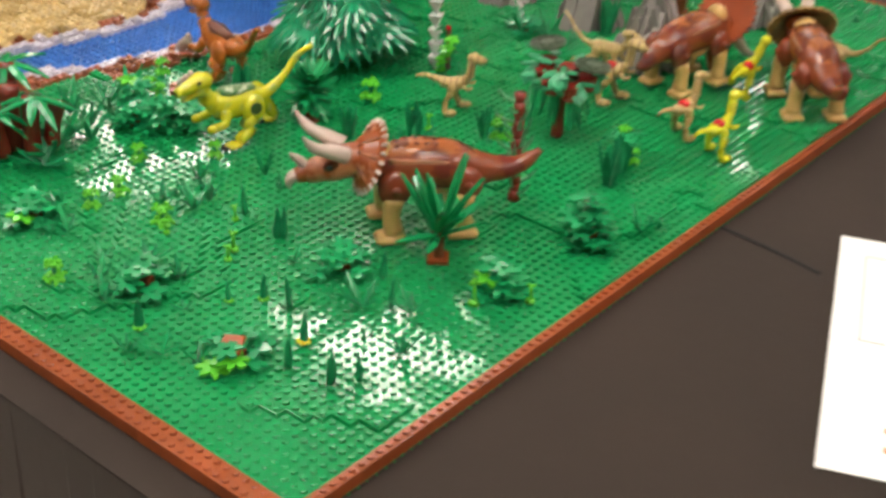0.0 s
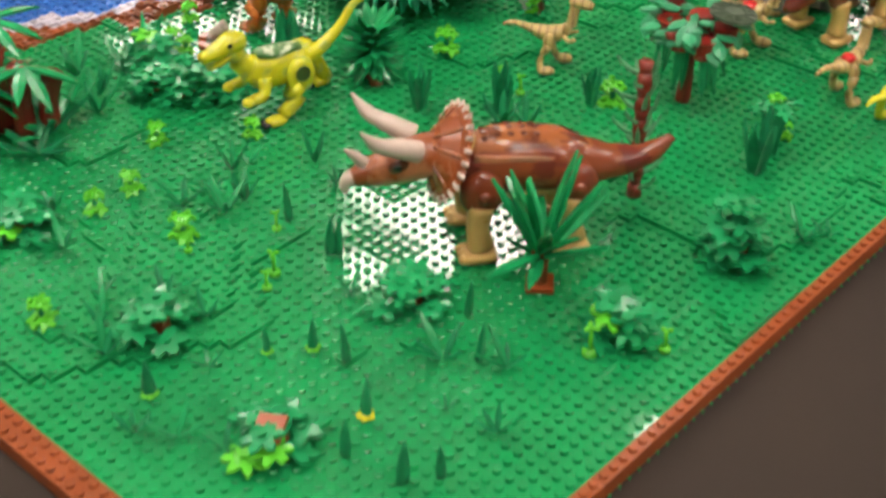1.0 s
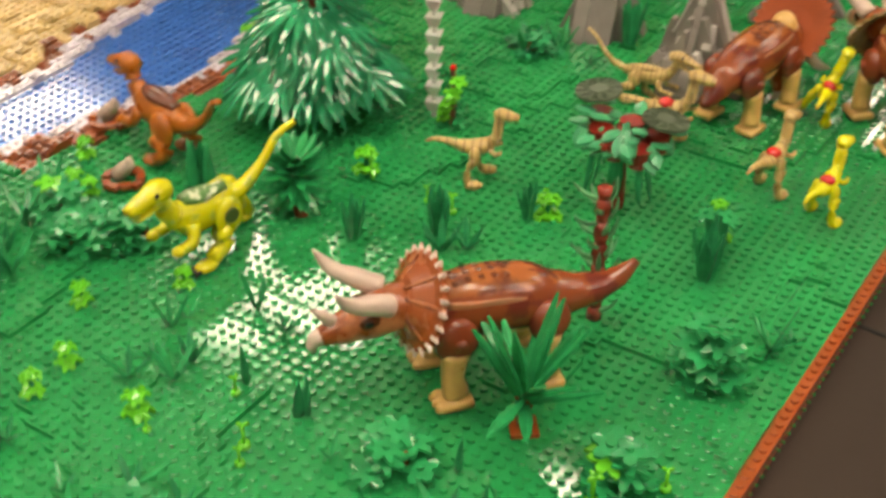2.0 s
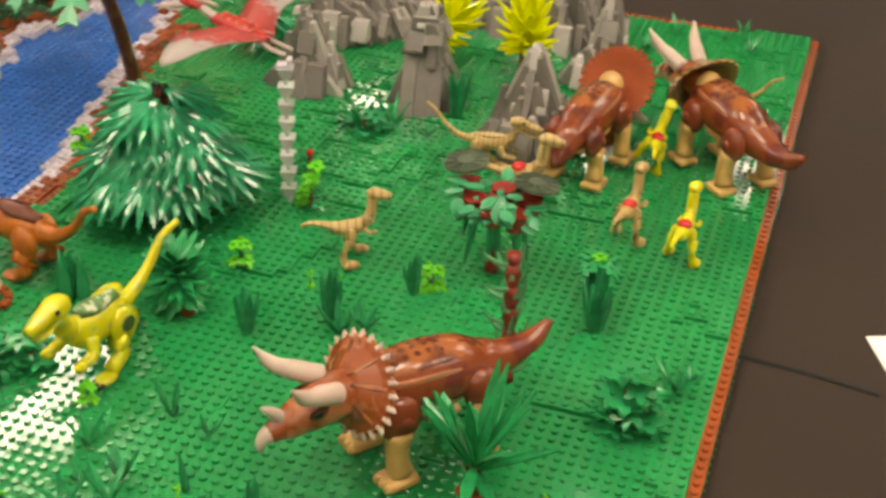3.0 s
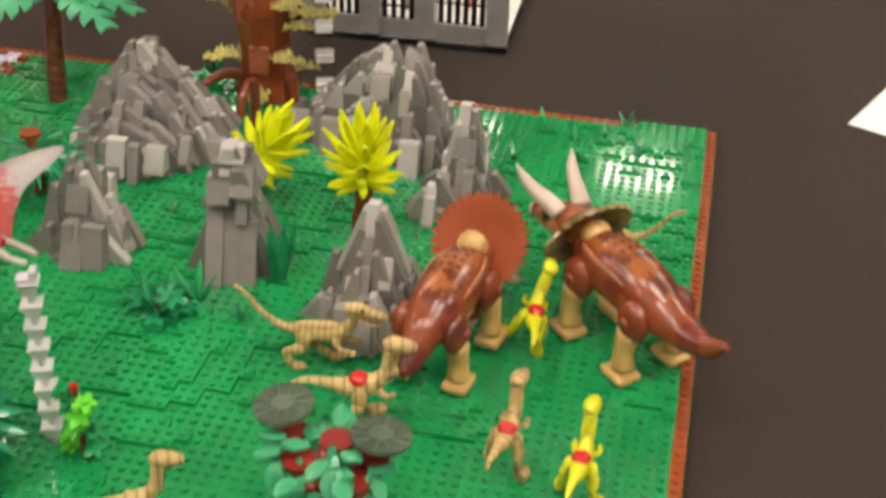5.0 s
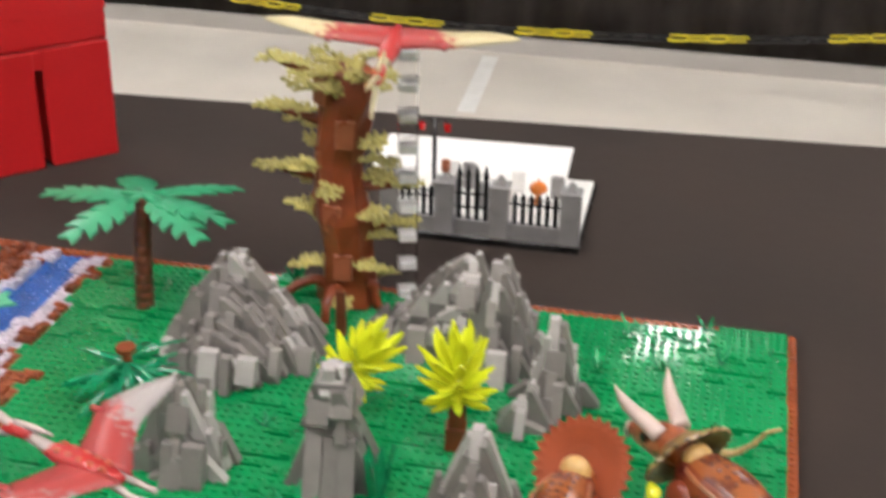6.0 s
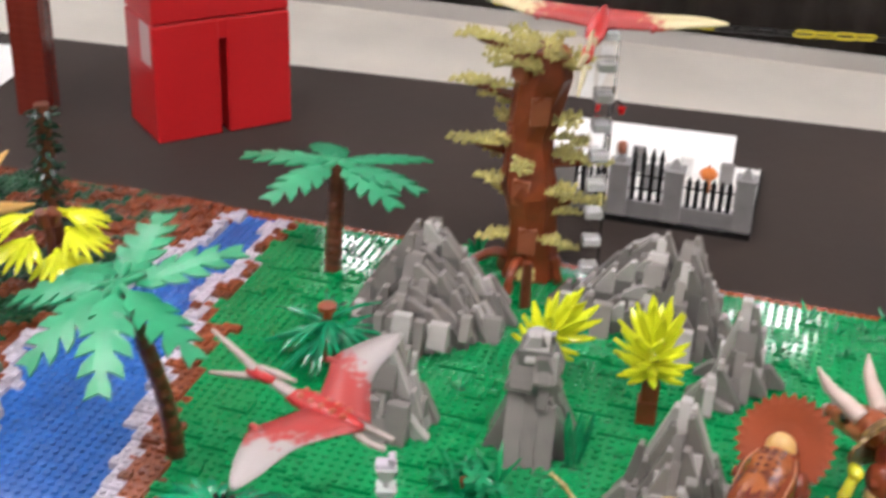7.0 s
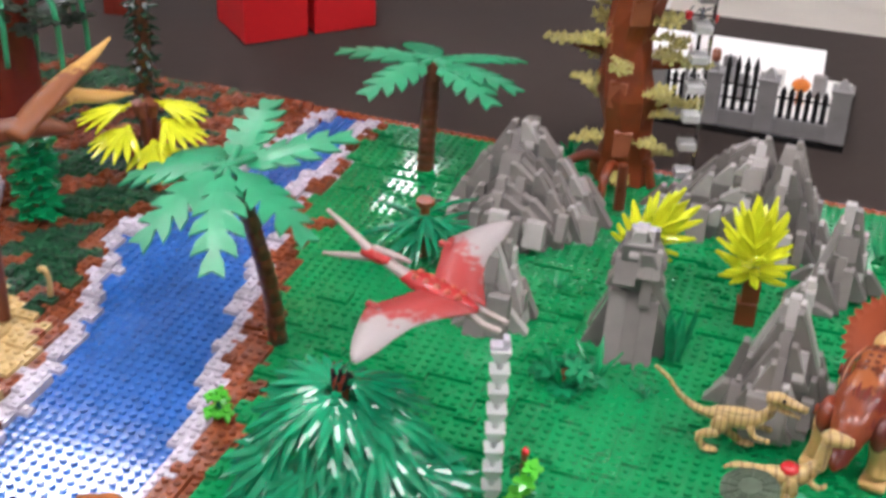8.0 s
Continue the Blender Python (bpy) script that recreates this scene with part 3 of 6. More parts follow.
                for k in range(n):
                    bm.faces.new((c, vs[k], vs[(k + 1) % n]))
            else:
                for k in range(n):
                    bm.faces.new((prev[k], vs[k], vs[(k + 1) % n], prev[(k + 1) % n]))
            prev = vs
        if s == 1:
            outer = prev
    for k in range(n):
        bm.faces.new((outer[k], prev[k], prev[(k + 1) % n], outer[(k + 1) % n]))
    bmesh.ops.recalc_face_normals(bm, faces=bm.faces)


def triceratops(m, label, tail=1.0, bow=0.0, frill="hide_light", rim=True):
    """A four-legged toy; tail: its length, bow: how far the head hangs, in degrees."""
    top = thing("toy_triceratops", label, "toy dinosaur", m, "toy triceratops")
    bm = bmesh.new()
    limb(bm, [(0.047, 0, 0.054), (0.036, 0, 0.055), (0.012, 0, 0.056), (-0.014, 0, 0.053), (-0.034, 0, 0.048), (-0.034 - 0.02 * tail, 0, 0.046 - 0.012 * (1 - tail)), (-0.034 - 0.038 * tail, 0, 0.049 - 0.04 * (1 - tail)), (-0.034 - 0.053 * tail, 0, 0.061 - 0.075 * (1 - tail))],
         [(0.011, 0.012), (0.0175, 0.019), (0.0215, 0.0235), (0.0205, 0.0225), (0.0155, 0.0165), (0.0115, 0.0115), (0.0075, 0.0078), (0.0026, 0.003)], 18, 4)
    slim = pose(0, 0, 0.04) @ Matrix.Diagonal((1, 0.94, 0.86, 1)) @ pose(0, 0, -0.04)
    bm.transform(slim)
    body = part("body", bm, "hide", top, "reddish brown body with dark print", True)
    bm = bmesh.new()
    limb(bm, [(0.034, 0, 0.0425), (0.01, 0, 0.037), (-0.02, 0, 0.0375), (-0.05, 0, 0.0395)], [(0.008, 0.006), (0.015, 0.0075), (0.0125, 0.007), (0.004, 0.004)], 12, 3)
    part("belly", bm, "skin", top, "tan belly", True)
    bm = bmesh.new()
    for a in range(5):
        for b in (-1, 0, 1):
            x = 0.026 - 0.0075 * a
            box(bm, 0.0034, 0.0038, 0.001, pose(x, b * 0.0062, 0.0805 - 0.0014 * abs(b) - 0.00034 * (a - 1.6) ** 2 - (0.0012 if a == 0 else 0), -b * 17, -3.2 * a + 6, 0), 0.0005)
    bm.transform(slim)
    part("back_print", bm, "print_dark", body, "dark brown printed squares")
    bm = bmesh.new()
    limb(bm, [(0.038, 0, 0.0605), (0.03, 0, 0.0628), (0.012, 0, 0.0655), (-0.014, 0, 0.062), (-0.034, 0, 0.055), (-0.042, 0, 0.0515)], [(0.009, 0.009), (0.0145, 0.0135), (0.0175, 0.0145), (0.0165, 0.014), (0.0115, 0.0098), (0.006, 0.005)], 16, 4)
    bm.transform(slim)
    part("back_plate", bm, "hide_back", body, "orange brown back", True)
    for s in (1, -1):
        bm = bmesh.new()
        limb(bm, [(0.033, s * 0.0138, 0.066), (0.018, s * 0.0176, 0.0665), (0.0, s * 0.0182, 0.0655), (-0.018, s * 0.0168, 0.0615)], [(0.0012, 0.0042), (0.0012, 0.0036), (0.001, 0.003), (0.0006, 0.001)], 8, 3)
        bm.transform(slim)
        part("side_print", bm, "pale_print", body, "pale printed streak", True)
    turn = pose(0.046, 0, 0.06) @ pose(0, 0, 0, 0, bow, 0) @ pose(-0.046, 0, -0.06)

    def head_part(name, bm, material, parent, text="", smooth=True):
        bm.transform(turn)
        return part(name, bm, material, parent, text, smooth)

    bm = bmesh.new()
    limb(bm, [(0.044, 0, 0.06), (0.056, 0, 0.061), (0.072, 0, 0.058), (0.087, 0, 0.054), (0.098, 0, 0.051), (0.1035, 0, 0.048)],
         [(0.009, 0.010), (0.0135, 0.0135), (0.0125, 0.0125), (0.0095, 0.0095), (0.006, 0.0065), (0.002, 0.003)], 14, 3)
    head = head_part("head", bm, "hide_light", top, "orange brown head")
    bm = bmesh.new()
    limb(bm, [(0.091, 0, 0.051), (0.101, 0, 0.0505), (0.1055, 0, 0.046), (0.105, 0, 0.041)], [(0.007, 0.006), (0.005, 0.0055), (0.003, 0.0035), 0.0012], 10, 3)
    head_part("beak", bm, "horn", head, "bone-coloured beak")
    bm = bmesh.new()
    limb(bm, [(0.093, 0, 0.058), (0.098, 0, 0.064), (0.1045, 0, 0.0695)], [0.0045, 0.0034, 0.0008], 8, 3)
    head_part("nose_horn", bm, "horn", head)
    for s in (1, -1):
        bm = bmesh.new()
        limb(bm, [(0.064, s * 0.009, 0.069), (0.075, s * 0.0125, 0.0745), (0.088, s * 0.0175, 0.081), (0.097, s * 0.022, 0.0925)], [0.0064, 0.0058, 0.0043, 0.0008], 12, 4)
        head_part("brow_horn", bm, "horn", head, "pale bone-coloured horn")
        bm = bmesh.new()
        ball(bm, egg(0.075, s * 0.0108, 0.0612, 0.0066, 0.0016, 0.0048), 12, 7)
        head_part("eye_patch", bm, "print_dark", head, "dark print round the eye")
        bm = bmesh.new()
        ball(bm, egg(0.0765, s * 0.0117, 0.0615, 0.003, 0.0014, 0.0024), 10, 6)
        head_part("eye", bm, "eye", head, "glossy black eye")
    bm = bmesh.new()
    if bow:
        frill_mesh(bm, 0.0355, 30, 0.0026, -0.005, 0.875)
        bm.transform(pose(0.0585, 0, 0.058, 0, 130, 0))
        part("frill", bm, frill, head, "plain brown neck frill with a toothed rim")
    else:
        tilt = pose(0.0575, 0, 0.0675, 0, 66, 0) @ Matrix.Diagonal((0.86, 1.06, 1, 1))
        frill_mesh(bm, 0.0315, 24, 0.0026, -0.0125)
        bm.transform(tilt)
        part("frill", bm, frill, head, "brown neck frill with a toothed rim")
    if rim and not bow:
        bm = bmesh.new()
        for k in range(24):
            a = 2 * math.pi * (k + 0.5) / 24
            cone(bm, 0.0026, 0.0006, 0.0052, tilt @ pose(0, 0, -0.0134, 0, 0, math.degrees(a)) @ pose(0.0287, 0, 0, 0, 90, 0), 6)
        part("frill_rim", bm, "horn", head, "pale toothed rim")
        for a in (20, 62, 118, 160, 215, 325):
            bm = bmesh.new()
            limb(bm, [tilt @ pose(0, 0, 0, 0, 0, a) @ Vector(p) for p in ((0.008, 0, -0.0006), (0.017, 0, -0.0066), (0.0265, 0, -0.0116))], [0.0012, 0.0017, 0.0012], 6, 2)
            part("frill_rib", bm, "hide_back", head, "raised rib on the frill", True)
    bm = bmesh.new()
    ball(bm, egg(0.041 if bow else 0.037, 0, 0.0655 if bow else 0.0635, 0.0095, 0.0108, 0.0112), 14, 10)
    part("neck_ball", bm, "skin", top, "round tan neck joint", True)
    for x, r in ((0.029, 0.0135), (-0.026, 0.0128)):
        for s in (1, -1):
            bm = bmesh.new()
            ball(bm, egg(x, s * 0.0178, 0.043, r, 0.0075, r * 1.08), 16, 10)
            cone(bm, 0.0042, 0.004, 0.0032, pose(x, s * 0.0235, 0.044, -90 * s, 0, 0), 10)
            leg = part("leg", bm, "thigh", top, "dark reddish upper leg with a tan foot", True)
            bm = bmesh.new()
            limb(bm, [(x + 0.001, s * 0.0185, 0.036), (x + 0.003, s * 0.0195, 0.02), (x + 0.001, s * 0.02, 0.008)], [(0.0078, 0.0085), (0.0066, 0.0066), (0.0075, 0.0078)], 12, 3)
            box(bm, 0.02, 0.0175, 0.0065, pose(x + 0.0022, s * 0.02, 0.0035), 0.0018)
            for q in (-1, 0, 1):
                ball(bm, egg(x + 0.0118, s * 0.02 + q * 0.0055, 0.0033, 0.0036, 0.0028, 0.0031), 8, 5)
            part("foot", bm, "skin", leg, "tan foot with rounded toes", True)
    return top


def heading(dx, dy):
    return math.degrees(math.atan2(dy, dx))


def place(x, y, turn=0.0, lift=0.0, size=1.0):
    return pose(x, y, ground_z(x, y) + 0.0017 + lift, 0, 0, turn) @ Matrix.Diagonal((size, size, size, 1))


tri = triceratops(place(-0.160, 0.300, heading(-0.61, -0.79)), "reddish brown toy triceratops standing among green plants")
t2 = triceratops(place(-0.152, 0.657, heading(0.2, 0.98), 0, 0.93), "reddish brown toy triceratops with its head lowered", 0.62, 78, "frill_plain")
t3 = triceratops(place(-0.046, 0.704, heading(-0.69, 0.72)), "reddish brown toy triceratops near the landscape edge", 1.0, 0.0, "frill_tan", False)


def baby_dinosaur(m, label, skin, saddle):
    """A small upright dinosaur with a long neck and big feet."""
    top = thing("toy_hatchling", label, "toy dinosaur", m @ Matrix.Diagonal((1.05, 1.22, 1.05, 1)), "small toy dinosaurs")
    bm = bmesh.new()
    limb(bm, [(-0.034, 0, 0.029), (-0.027, 0, 0.031), (-0.017, 0, 0.029), (-0.007, 0, 0.026), (0.003, 0, 0.0265), (0.010, 0, 0.030)],
         [0.0007, 0.0016, 0.0024, (0.0042, 0.005), (0.0048, 0.0058), (0.0034, 0.0038)], 10, 3)
    body = part("body", bm, skin, top, "", True)
    bm = bmesh.new()
    limb(bm, [(0.008, 0, 0.029), (0.0125, 0, 0.035), (0.0135, 0, 0.042), (0.0145, 0, 0.047)], [0.004, 0.0032, 0.003, 0.0032], 10, 3)
    for k in range(4):
        bmesh.ops.create_cone(bm, cap_ends=True, segments=10, radius1=0.0035, radius2=0.0035, depth=0.0011, matrix=pose(0.0128 + 0.0004 * k, 0, 0.034 + 0.003 * k, 0, 8, 0))
    part("neck", bm, skin, body, "ribbed neck", True)
    bm = bmesh.new()
    limb(bm, [(0.0115, 0, 0.0495), (0.0155, 0, 0.0508), (0.021, 0, 0.0495), (0.0265, 0, 0.048)], [(0.0028, 0.003), (0.0042, 0.0044), (0.0038, 0.0036), (0.0024, 0.0024)], 10, 3)
    head = part("head", bm, skin, top, "", True)
    for s in (1, -1):
        bm = bmesh.new()
        ball(bm, egg(0.0185, s * 0.0031, 0.0513, 0.0009, 0.0006, 0.0009), 6, 4)
        part("eye", bm, "eye", head)
        bm = bmesh.new()
        ball(bm, egg(-0.001, s * 0.0055, 0.0225, 0.0042, 0.0026, 0.0062), 10, 6)
        step = 0.0045 * s
        limb(bm, [(-0.001, s * 0.006, 0.02), (-0.003 + step * 0.6, s * 0.0074, 0.011), (-0.001 + step, s * 0.0086, 0.003)], [0.0032, 0.0023, 0.0023], 8, 3)
        ball(bm, egg(0.003 + step, s * 0.009, 0.0026, 0.0062, 0.0036, 0.003), 10, 6)
        part("leg", bm, skin, top, "", True)
        bm = bmesh.new()
        limb(bm, [(0.008, s * 0.0042, 0.027), (0.0125, s * 0.006, 0.0245), (0.0165, s * 0.0055, 0.026)], [0.0017, 0.0014, 0.0011], 6, 2)
        part("arm", bm, skin, top, "", True)
    if saddle:
        bm = bmesh.new()
        ball(bm, egg(-0.001, 0, 0.0305, 0.0052, 0.0044, 0.0032), 10, 6)
        part("back_patch", bm, "red", body, "red patch on the back", True)
    return top


bb = baby_dinosaur(place(-0.277, 0.472, heading(0.87, 0.48)), "small tan toy dinosaur standing on green studs", "skin_band", False)
tan_baby = baby_dinosaur(place(-0.099, 0.572, heading(0.15, 1)), "small tan toy dinosaur with a red back", "skin_band", True)
copy_thing(tan_baby, place(-0.187, 0.589, heading(1, 0.3), 0, 1.12))
yel_baby = baby_dinosaur(place(-0.056, 0.558, heading(0.1, 1)), "small yellow toy dinosaur with a red back", "yellow", True)
copy_thing(yel_baby, place(-0.110, 0.688) @ pose(0, 0, 0.001, 0, 17, 0) @ pose(0, 0, 0, 0, 0, heading(-0.1, 1)))


def raptor(m, label, skin, back, tail_up=0.03, crouch=0.0, girth=1.0, spot="", claws=False, stride=(0.0, 0.0), skull=1.0):
    """A two-legged dinosaur with a long tail and arms held forward."""
    top = thing("toy_raptor", label, "toy dinosaur", m, "toy raptors")
    h = 0.034 - crouch
    g = girth

    def fat(*rs):
        return [tuple(q * g for q in r) if isinstance(r, tuple) else r * g for r in rs]

    bm = bmesh.new()
    limb(bm, [(0.031, 0, h + 0.007), (0.018, 0, h + 0.001), (0.002, 0, h), (-0.014, 0, h + 0.002)], fat((0.0065, 0.008), (0.0095, 0.0115), (0.009, 0.0115), (0.0062, 0.0075)), 14, 4)
    body = part("body", bm, skin, top, "", True)
    bm = bmesh.new()
    limb(bm, [(-0.010, 0, h + 0.001), (-0.026, 0, h + 0.001 + tail_up * 0.06), (-0.043, 0.001, h + tail_up * 0.4), (-0.055, 0.003, h + tail_up * 0.8), (-0.068, 0.007, h + tail_up)], fat((0.0062, 0.0072), (0.0042, 0.0046), 0.0029, 0.0024, 0.0019), 10, 4)
    part("tail", bm, skin, top, "long tapering tail", True)
    bm = bmesh.new()
    limb(bm, [(0.026, 0, h + 0.004), (0.035, 0, h + 0.012), (0.0385, 0, h + 0.02), (0.040, 0, h + 0.026)], fat((0.0062, 0.0085), (0.0054, 0.0066), (0.005, 0.0055), (0.0048, 0.0048)), 10, 3)
    part("neck", bm, skin, top, "", True)
    bm = bmesh.new()
    limb(bm, [(0.033, 0, h + 0.028), (0.041, 0, h + 0.029), (0.052, 0, h + 0.0262), (0.063, 0, h + 0.0235)], fat((0.005, 0.005), (0.0068, 0.0066), (0.0054, 0.0046), (0.0032, 0.003)), 12, 3)
    grow = pose(0.038, 0, h + 0.024) @ Matrix.Diagonal((skull, skull, skull, 1)) @ pose(-0.038, 0, -h - 0.024)
    bm.transform(grow)
    head = part("head", bm, skin, top, "head with open jaws", True)
    bm = bmesh.new()
    limb(bm, [(0.041, 0, h + 0.0225), (0.05, 0, h + 0.0185), (0.0585, 0, h + 0.0165)], fat((0.0052, 0.0024), (0.0042, 0.0019), (0.0026, 0.0014)), 8, 2)
    bm.transform(grow)
    part("jaw", bm, skin, head, "", True)
    for s in (1, -1):
        bm = bmesh.new()
        ball(bm, grow @ egg(0.0455, s * 0.0061 * g, h + 0.0305, 0.0019, 0.001, 0.0017), 8, 5)
        part("eye", bm, "eye", head)
        bm = bmesh.new()
        dx = stride[0 if s > 0 else 1]
        ball(bm, egg(-0.004, s * 0.0095 * g, h - 0.005, 0.0098 * g, 0.0048 * g, 0.0118 * g), 12, 8)
        if dx < -0.02:
            limb(bm, [(-0.005, s * 0.0098 * g, h - 0.002), (-0.021, s * 0.0106 * g, h + 0.001), (-0.0265, s * 0.0112 * g, h - 0.006), (0.001 + dx, s * 0.0122 * g, 0.005)], fat(0.0075, 0.0062, 0.0052, 0.0046), 10, 3)
        else:
            limb(bm, [(0.001 + dx * 0.3, s * 0.0102 * g, h - 0.012), (-0.0095 + dx * 0.7, s * 0.0112 * g, h * 0.42), (0.001 + dx, s * 0.0122 * g, 0.005)], fat(0.0064, 0.0048, 0.0044), 10, 3)
        ball(bm, egg(0.006 + dx, s * 0.0125 * g, 0.003, 0.0092, 0.0056 * g, 0.003), 10, 6)
        leg = part("leg", bm, skin, top, "bent leg with a flat foot", True)
        if claws:
            for q in (-1, 0, 1):
                bm = bmesh.new()
                limb(bm, [(0.013 + dx, s * 0.0125 * g + q * 0.0034, 0.003), (0.0165 + dx, s * 0.0125 * g + q * 0.0036, 0.0028), (0.018 + dx, s * 0.0125 * g + q * 0.0036, 0.001)], [0.0016, 0.0013, 0.0005], 6, 2)
                part("claw", bm, "black", leg, "black claw", True)
        if spot:
            bm = bmesh.new()
            cone(bm, 0.0058, 0.0054, 0.0012, pose(-0.003, s * 0.0135 * g, h - 0.002, -90 * s, 0, 0), 16)
            part("hip_disc", bm, spot, top, "round dark hip disc")
        bm = bmesh.new()
        limb(bm, [(0.023, s * 0.0075 * g, h), (0.027, s * 0.0115 * g, h - 0.009), (0.037, s * 0.0115 * g, h - 0.0105)], fat(0.0044, 0.0034, 0.003), 8, 3)
        ball(bm, egg(0.039, s * 0.0115 * g, h - 0.011, 0.0042 * g, 0.004 * g, 0.003 * g), 8, 5)
        part("arm", bm, skin, top, "", True)
    bm = bmesh.new()
    limb(bm, [(0.024, 0, h + 0.0125 * g), (0.012, 0, h + 0.0112 * g), (-0.01, 0, h + 0.0095 * g)], fat((0.004, 0.003), (0.0072, 0.0038), (0.004, 0.0026)), 12, 3)
    part("back_plate", bm, back, body, "printed back", True)
    return top


raptor(place(-0.374, 0.307, heading(-0.18, -1), 0, 0.98), "yellow toy raptor with a green back and black claws", "yellow_spot", "olive_back", 0.038, 0.0, 1.16, "olive_dark", True, (0.014, -0.04), 1.05)
raptor(place(-0.474, 0.377, heading(-1, 0.17)), "orange toy raptor standing at the river bank", "orange", "print_dark", 0.04, 0.0, 1.15)
raptor(place(-0.233, 0.641, heading(1, 0.04), 0, 0.71), "tan striped toy raptor beside a grey rock", "skin_band", "skin_band", 0.034, 0.0, 0.8, "", False, (0.014, -0.016), 1.2)
raptor(place(-0.063, 0.800, heading(-1, -0.15), 0, 0.66), "tan striped toy raptor behind a brown triceratops", "skin_band", "skin_band", 0.04, 0.0, 0.85)


def wing_leaf(bm, tip, back, sweep, dihedral):
    """One wing from the shoulder out along +y: bent at the wrist, hollow along the trailing edge."""
    rows = []
    n = 16
    stations = ((0, 0.008, -0.028), (0.2, 0.014, -0.017), (0.4, 0.021, -0.0085), (0.5, 0.0225, -0.0065), (0.6, 0.02, -0.0055), (0.8, 0.0135, -0.0045), (0.93, 0.0075, -0.0025), (1.0, 0.002, -0.0005))
    for k in range(n + 1):
        u = k / n
        for (u0, l0, t0), (u1, l1, t1) in zip(stations, stations[1:]):
            if u0 <= u <= u1:
                f = (u - u0) / (u1 - u0)
                lead, trail = l0 + (l1 - l0) * f, t0 + (t1 - t0) * f
                break
        lead, trail = lead * sweep / 0.022, trail * back / 0.026
        trail = min(trail, lead - 0.001)
        y = tip * u
        z = dihedral * math.sin(u * 1.9)
        rows.append([bm.verts.new((x, y, z + d)) for x, d in ((lead, 0.0009), ((lead + trail) / 2, 0.0016), (trail, 0.0005), (trail, -0.0005), (lead, -0.0009))])
    for a, b in zip(rows, rows[1:]):
        for k in range(5):
            bm.faces.new((a[k], a[(k + 1) % 5], b[(k + 1) % 5], b[k]))
    bm.faces.new(rows[0])
    bm.faces.new(rows[-1][::-1])
    bmesh.ops.recalc_face_normals(bm, faces=bm.faces)


def pteranodon(m, label, span, tip_material, dihedral, chord=0.026, sweep=0.022, flesh="blood", bone="wing"):
    top = thing("toy_pteranodon", label, "toy dinosaur", m, "toy pteranodons")
    bm = bmesh.new()
    limb(bm, [(0.026, 0, 0.002), (0.012, 0, 0.003), (-0.008, 0, 0.002), (-0.026, 0, 0)], [(0.004, 0.004), (0.0085, 0.006), (0.008, 0.0055), (0.003, 0.003)], 12, 3)
    body = part("body", bm, flesh, top, "", True)
    bm = bmesh.new()
    limb(bm, [(0.022, 0, 0.003), (0.034, 0, 0.006), (0.042, 0, 0.008)], [0.0042, 0.0036, 0.0036], 8, 3)
    part("neck", bm, bone, top, "", True)
    bm = bmesh.new()
    limb(bm, [(0.036, 0, 0.008), (0.043, 0, 0.0085), (0.05, 0, 0.008), (0.056, 0, 0.0075)], [(0.0036, 0.0038), (0.0046, 0.0048), (0.0044, 0.0045), (0.003, 0.003)], 10, 3)
    head = part("head", bm, flesh, top, "head with long jaws", True)
    for rise, dip in ((0.016, 0.0095), (-0.012, 0.0055)):
        bm = bmesh.new()
        limb(bm, [(0.05, 0, dip), (0.064, 0, dip + rise * 0.45), (0.084, 0, dip + rise)], [(0.0032, 0.003), (0.0024, 0.0022), 0.0011], 8, 3)
        part("jaw", bm, bone, head, "long thin jaw", True)
    bm = bmesh.new()
    limb(bm, [(0.048, 0, 0.012), (0.036, 0, 0.0135), (0.022, 0, 0.0135)], [(0.002, 0.003), (0.002, 0.0024), (0.0012, 0.0012)], 8, 3)
    part("crest", bm, bone, head, "swept-back crest", True)
    for s in (1, -1):
        bm = bmesh.new()
        wing_leaf(bm, span, chord, sweep, dihedral)
        bm.transform(Matrix.Diagonal((1, s, 1, 1)) @ pose(0, 0.004, 0.003))
        bmesh.ops.recalc_face_normals(bm, faces=bm.faces)
        limb(bm, [(sweep_x, s * span * 0.47, 0.003 + dihedral * 0.78) for sweep_x in (sweep * 0.8, sweep * 1.15)], [0.0026, 0.002], 8, 1)
        me_ob = part("wing", bm, "wing_" + tip_material, top, "wing fading to a pale tip", True)
        if tip_material == "cream":
            continue
        bm = bmesh.new()
        limb(bm, [(-0.02, s * 0.004, 0), (-0.034, s * 0.006, -0.003), (-0.045, s * 0.005, -0.003)], [0.003, 0.002, 0.0018], 8, 2)
        part("leg", bm, bone, top, "", True)
    if tip_material == "cream":
        return top
    bm = bmesh.new()
    ball(bm, egg(0, 0, 0, 0.0026, 0.0024, 0.002), 8, 5)
    me = mesh_of("back_knob", bm, "scute", True)
    for k in range(5):
        for s in (1, -1):
            piece("back_knob", me, top, pose(0.016 - 0.0075 * k, 0.0034 * s, 0.0075 - 0.0004 * k))
    return top


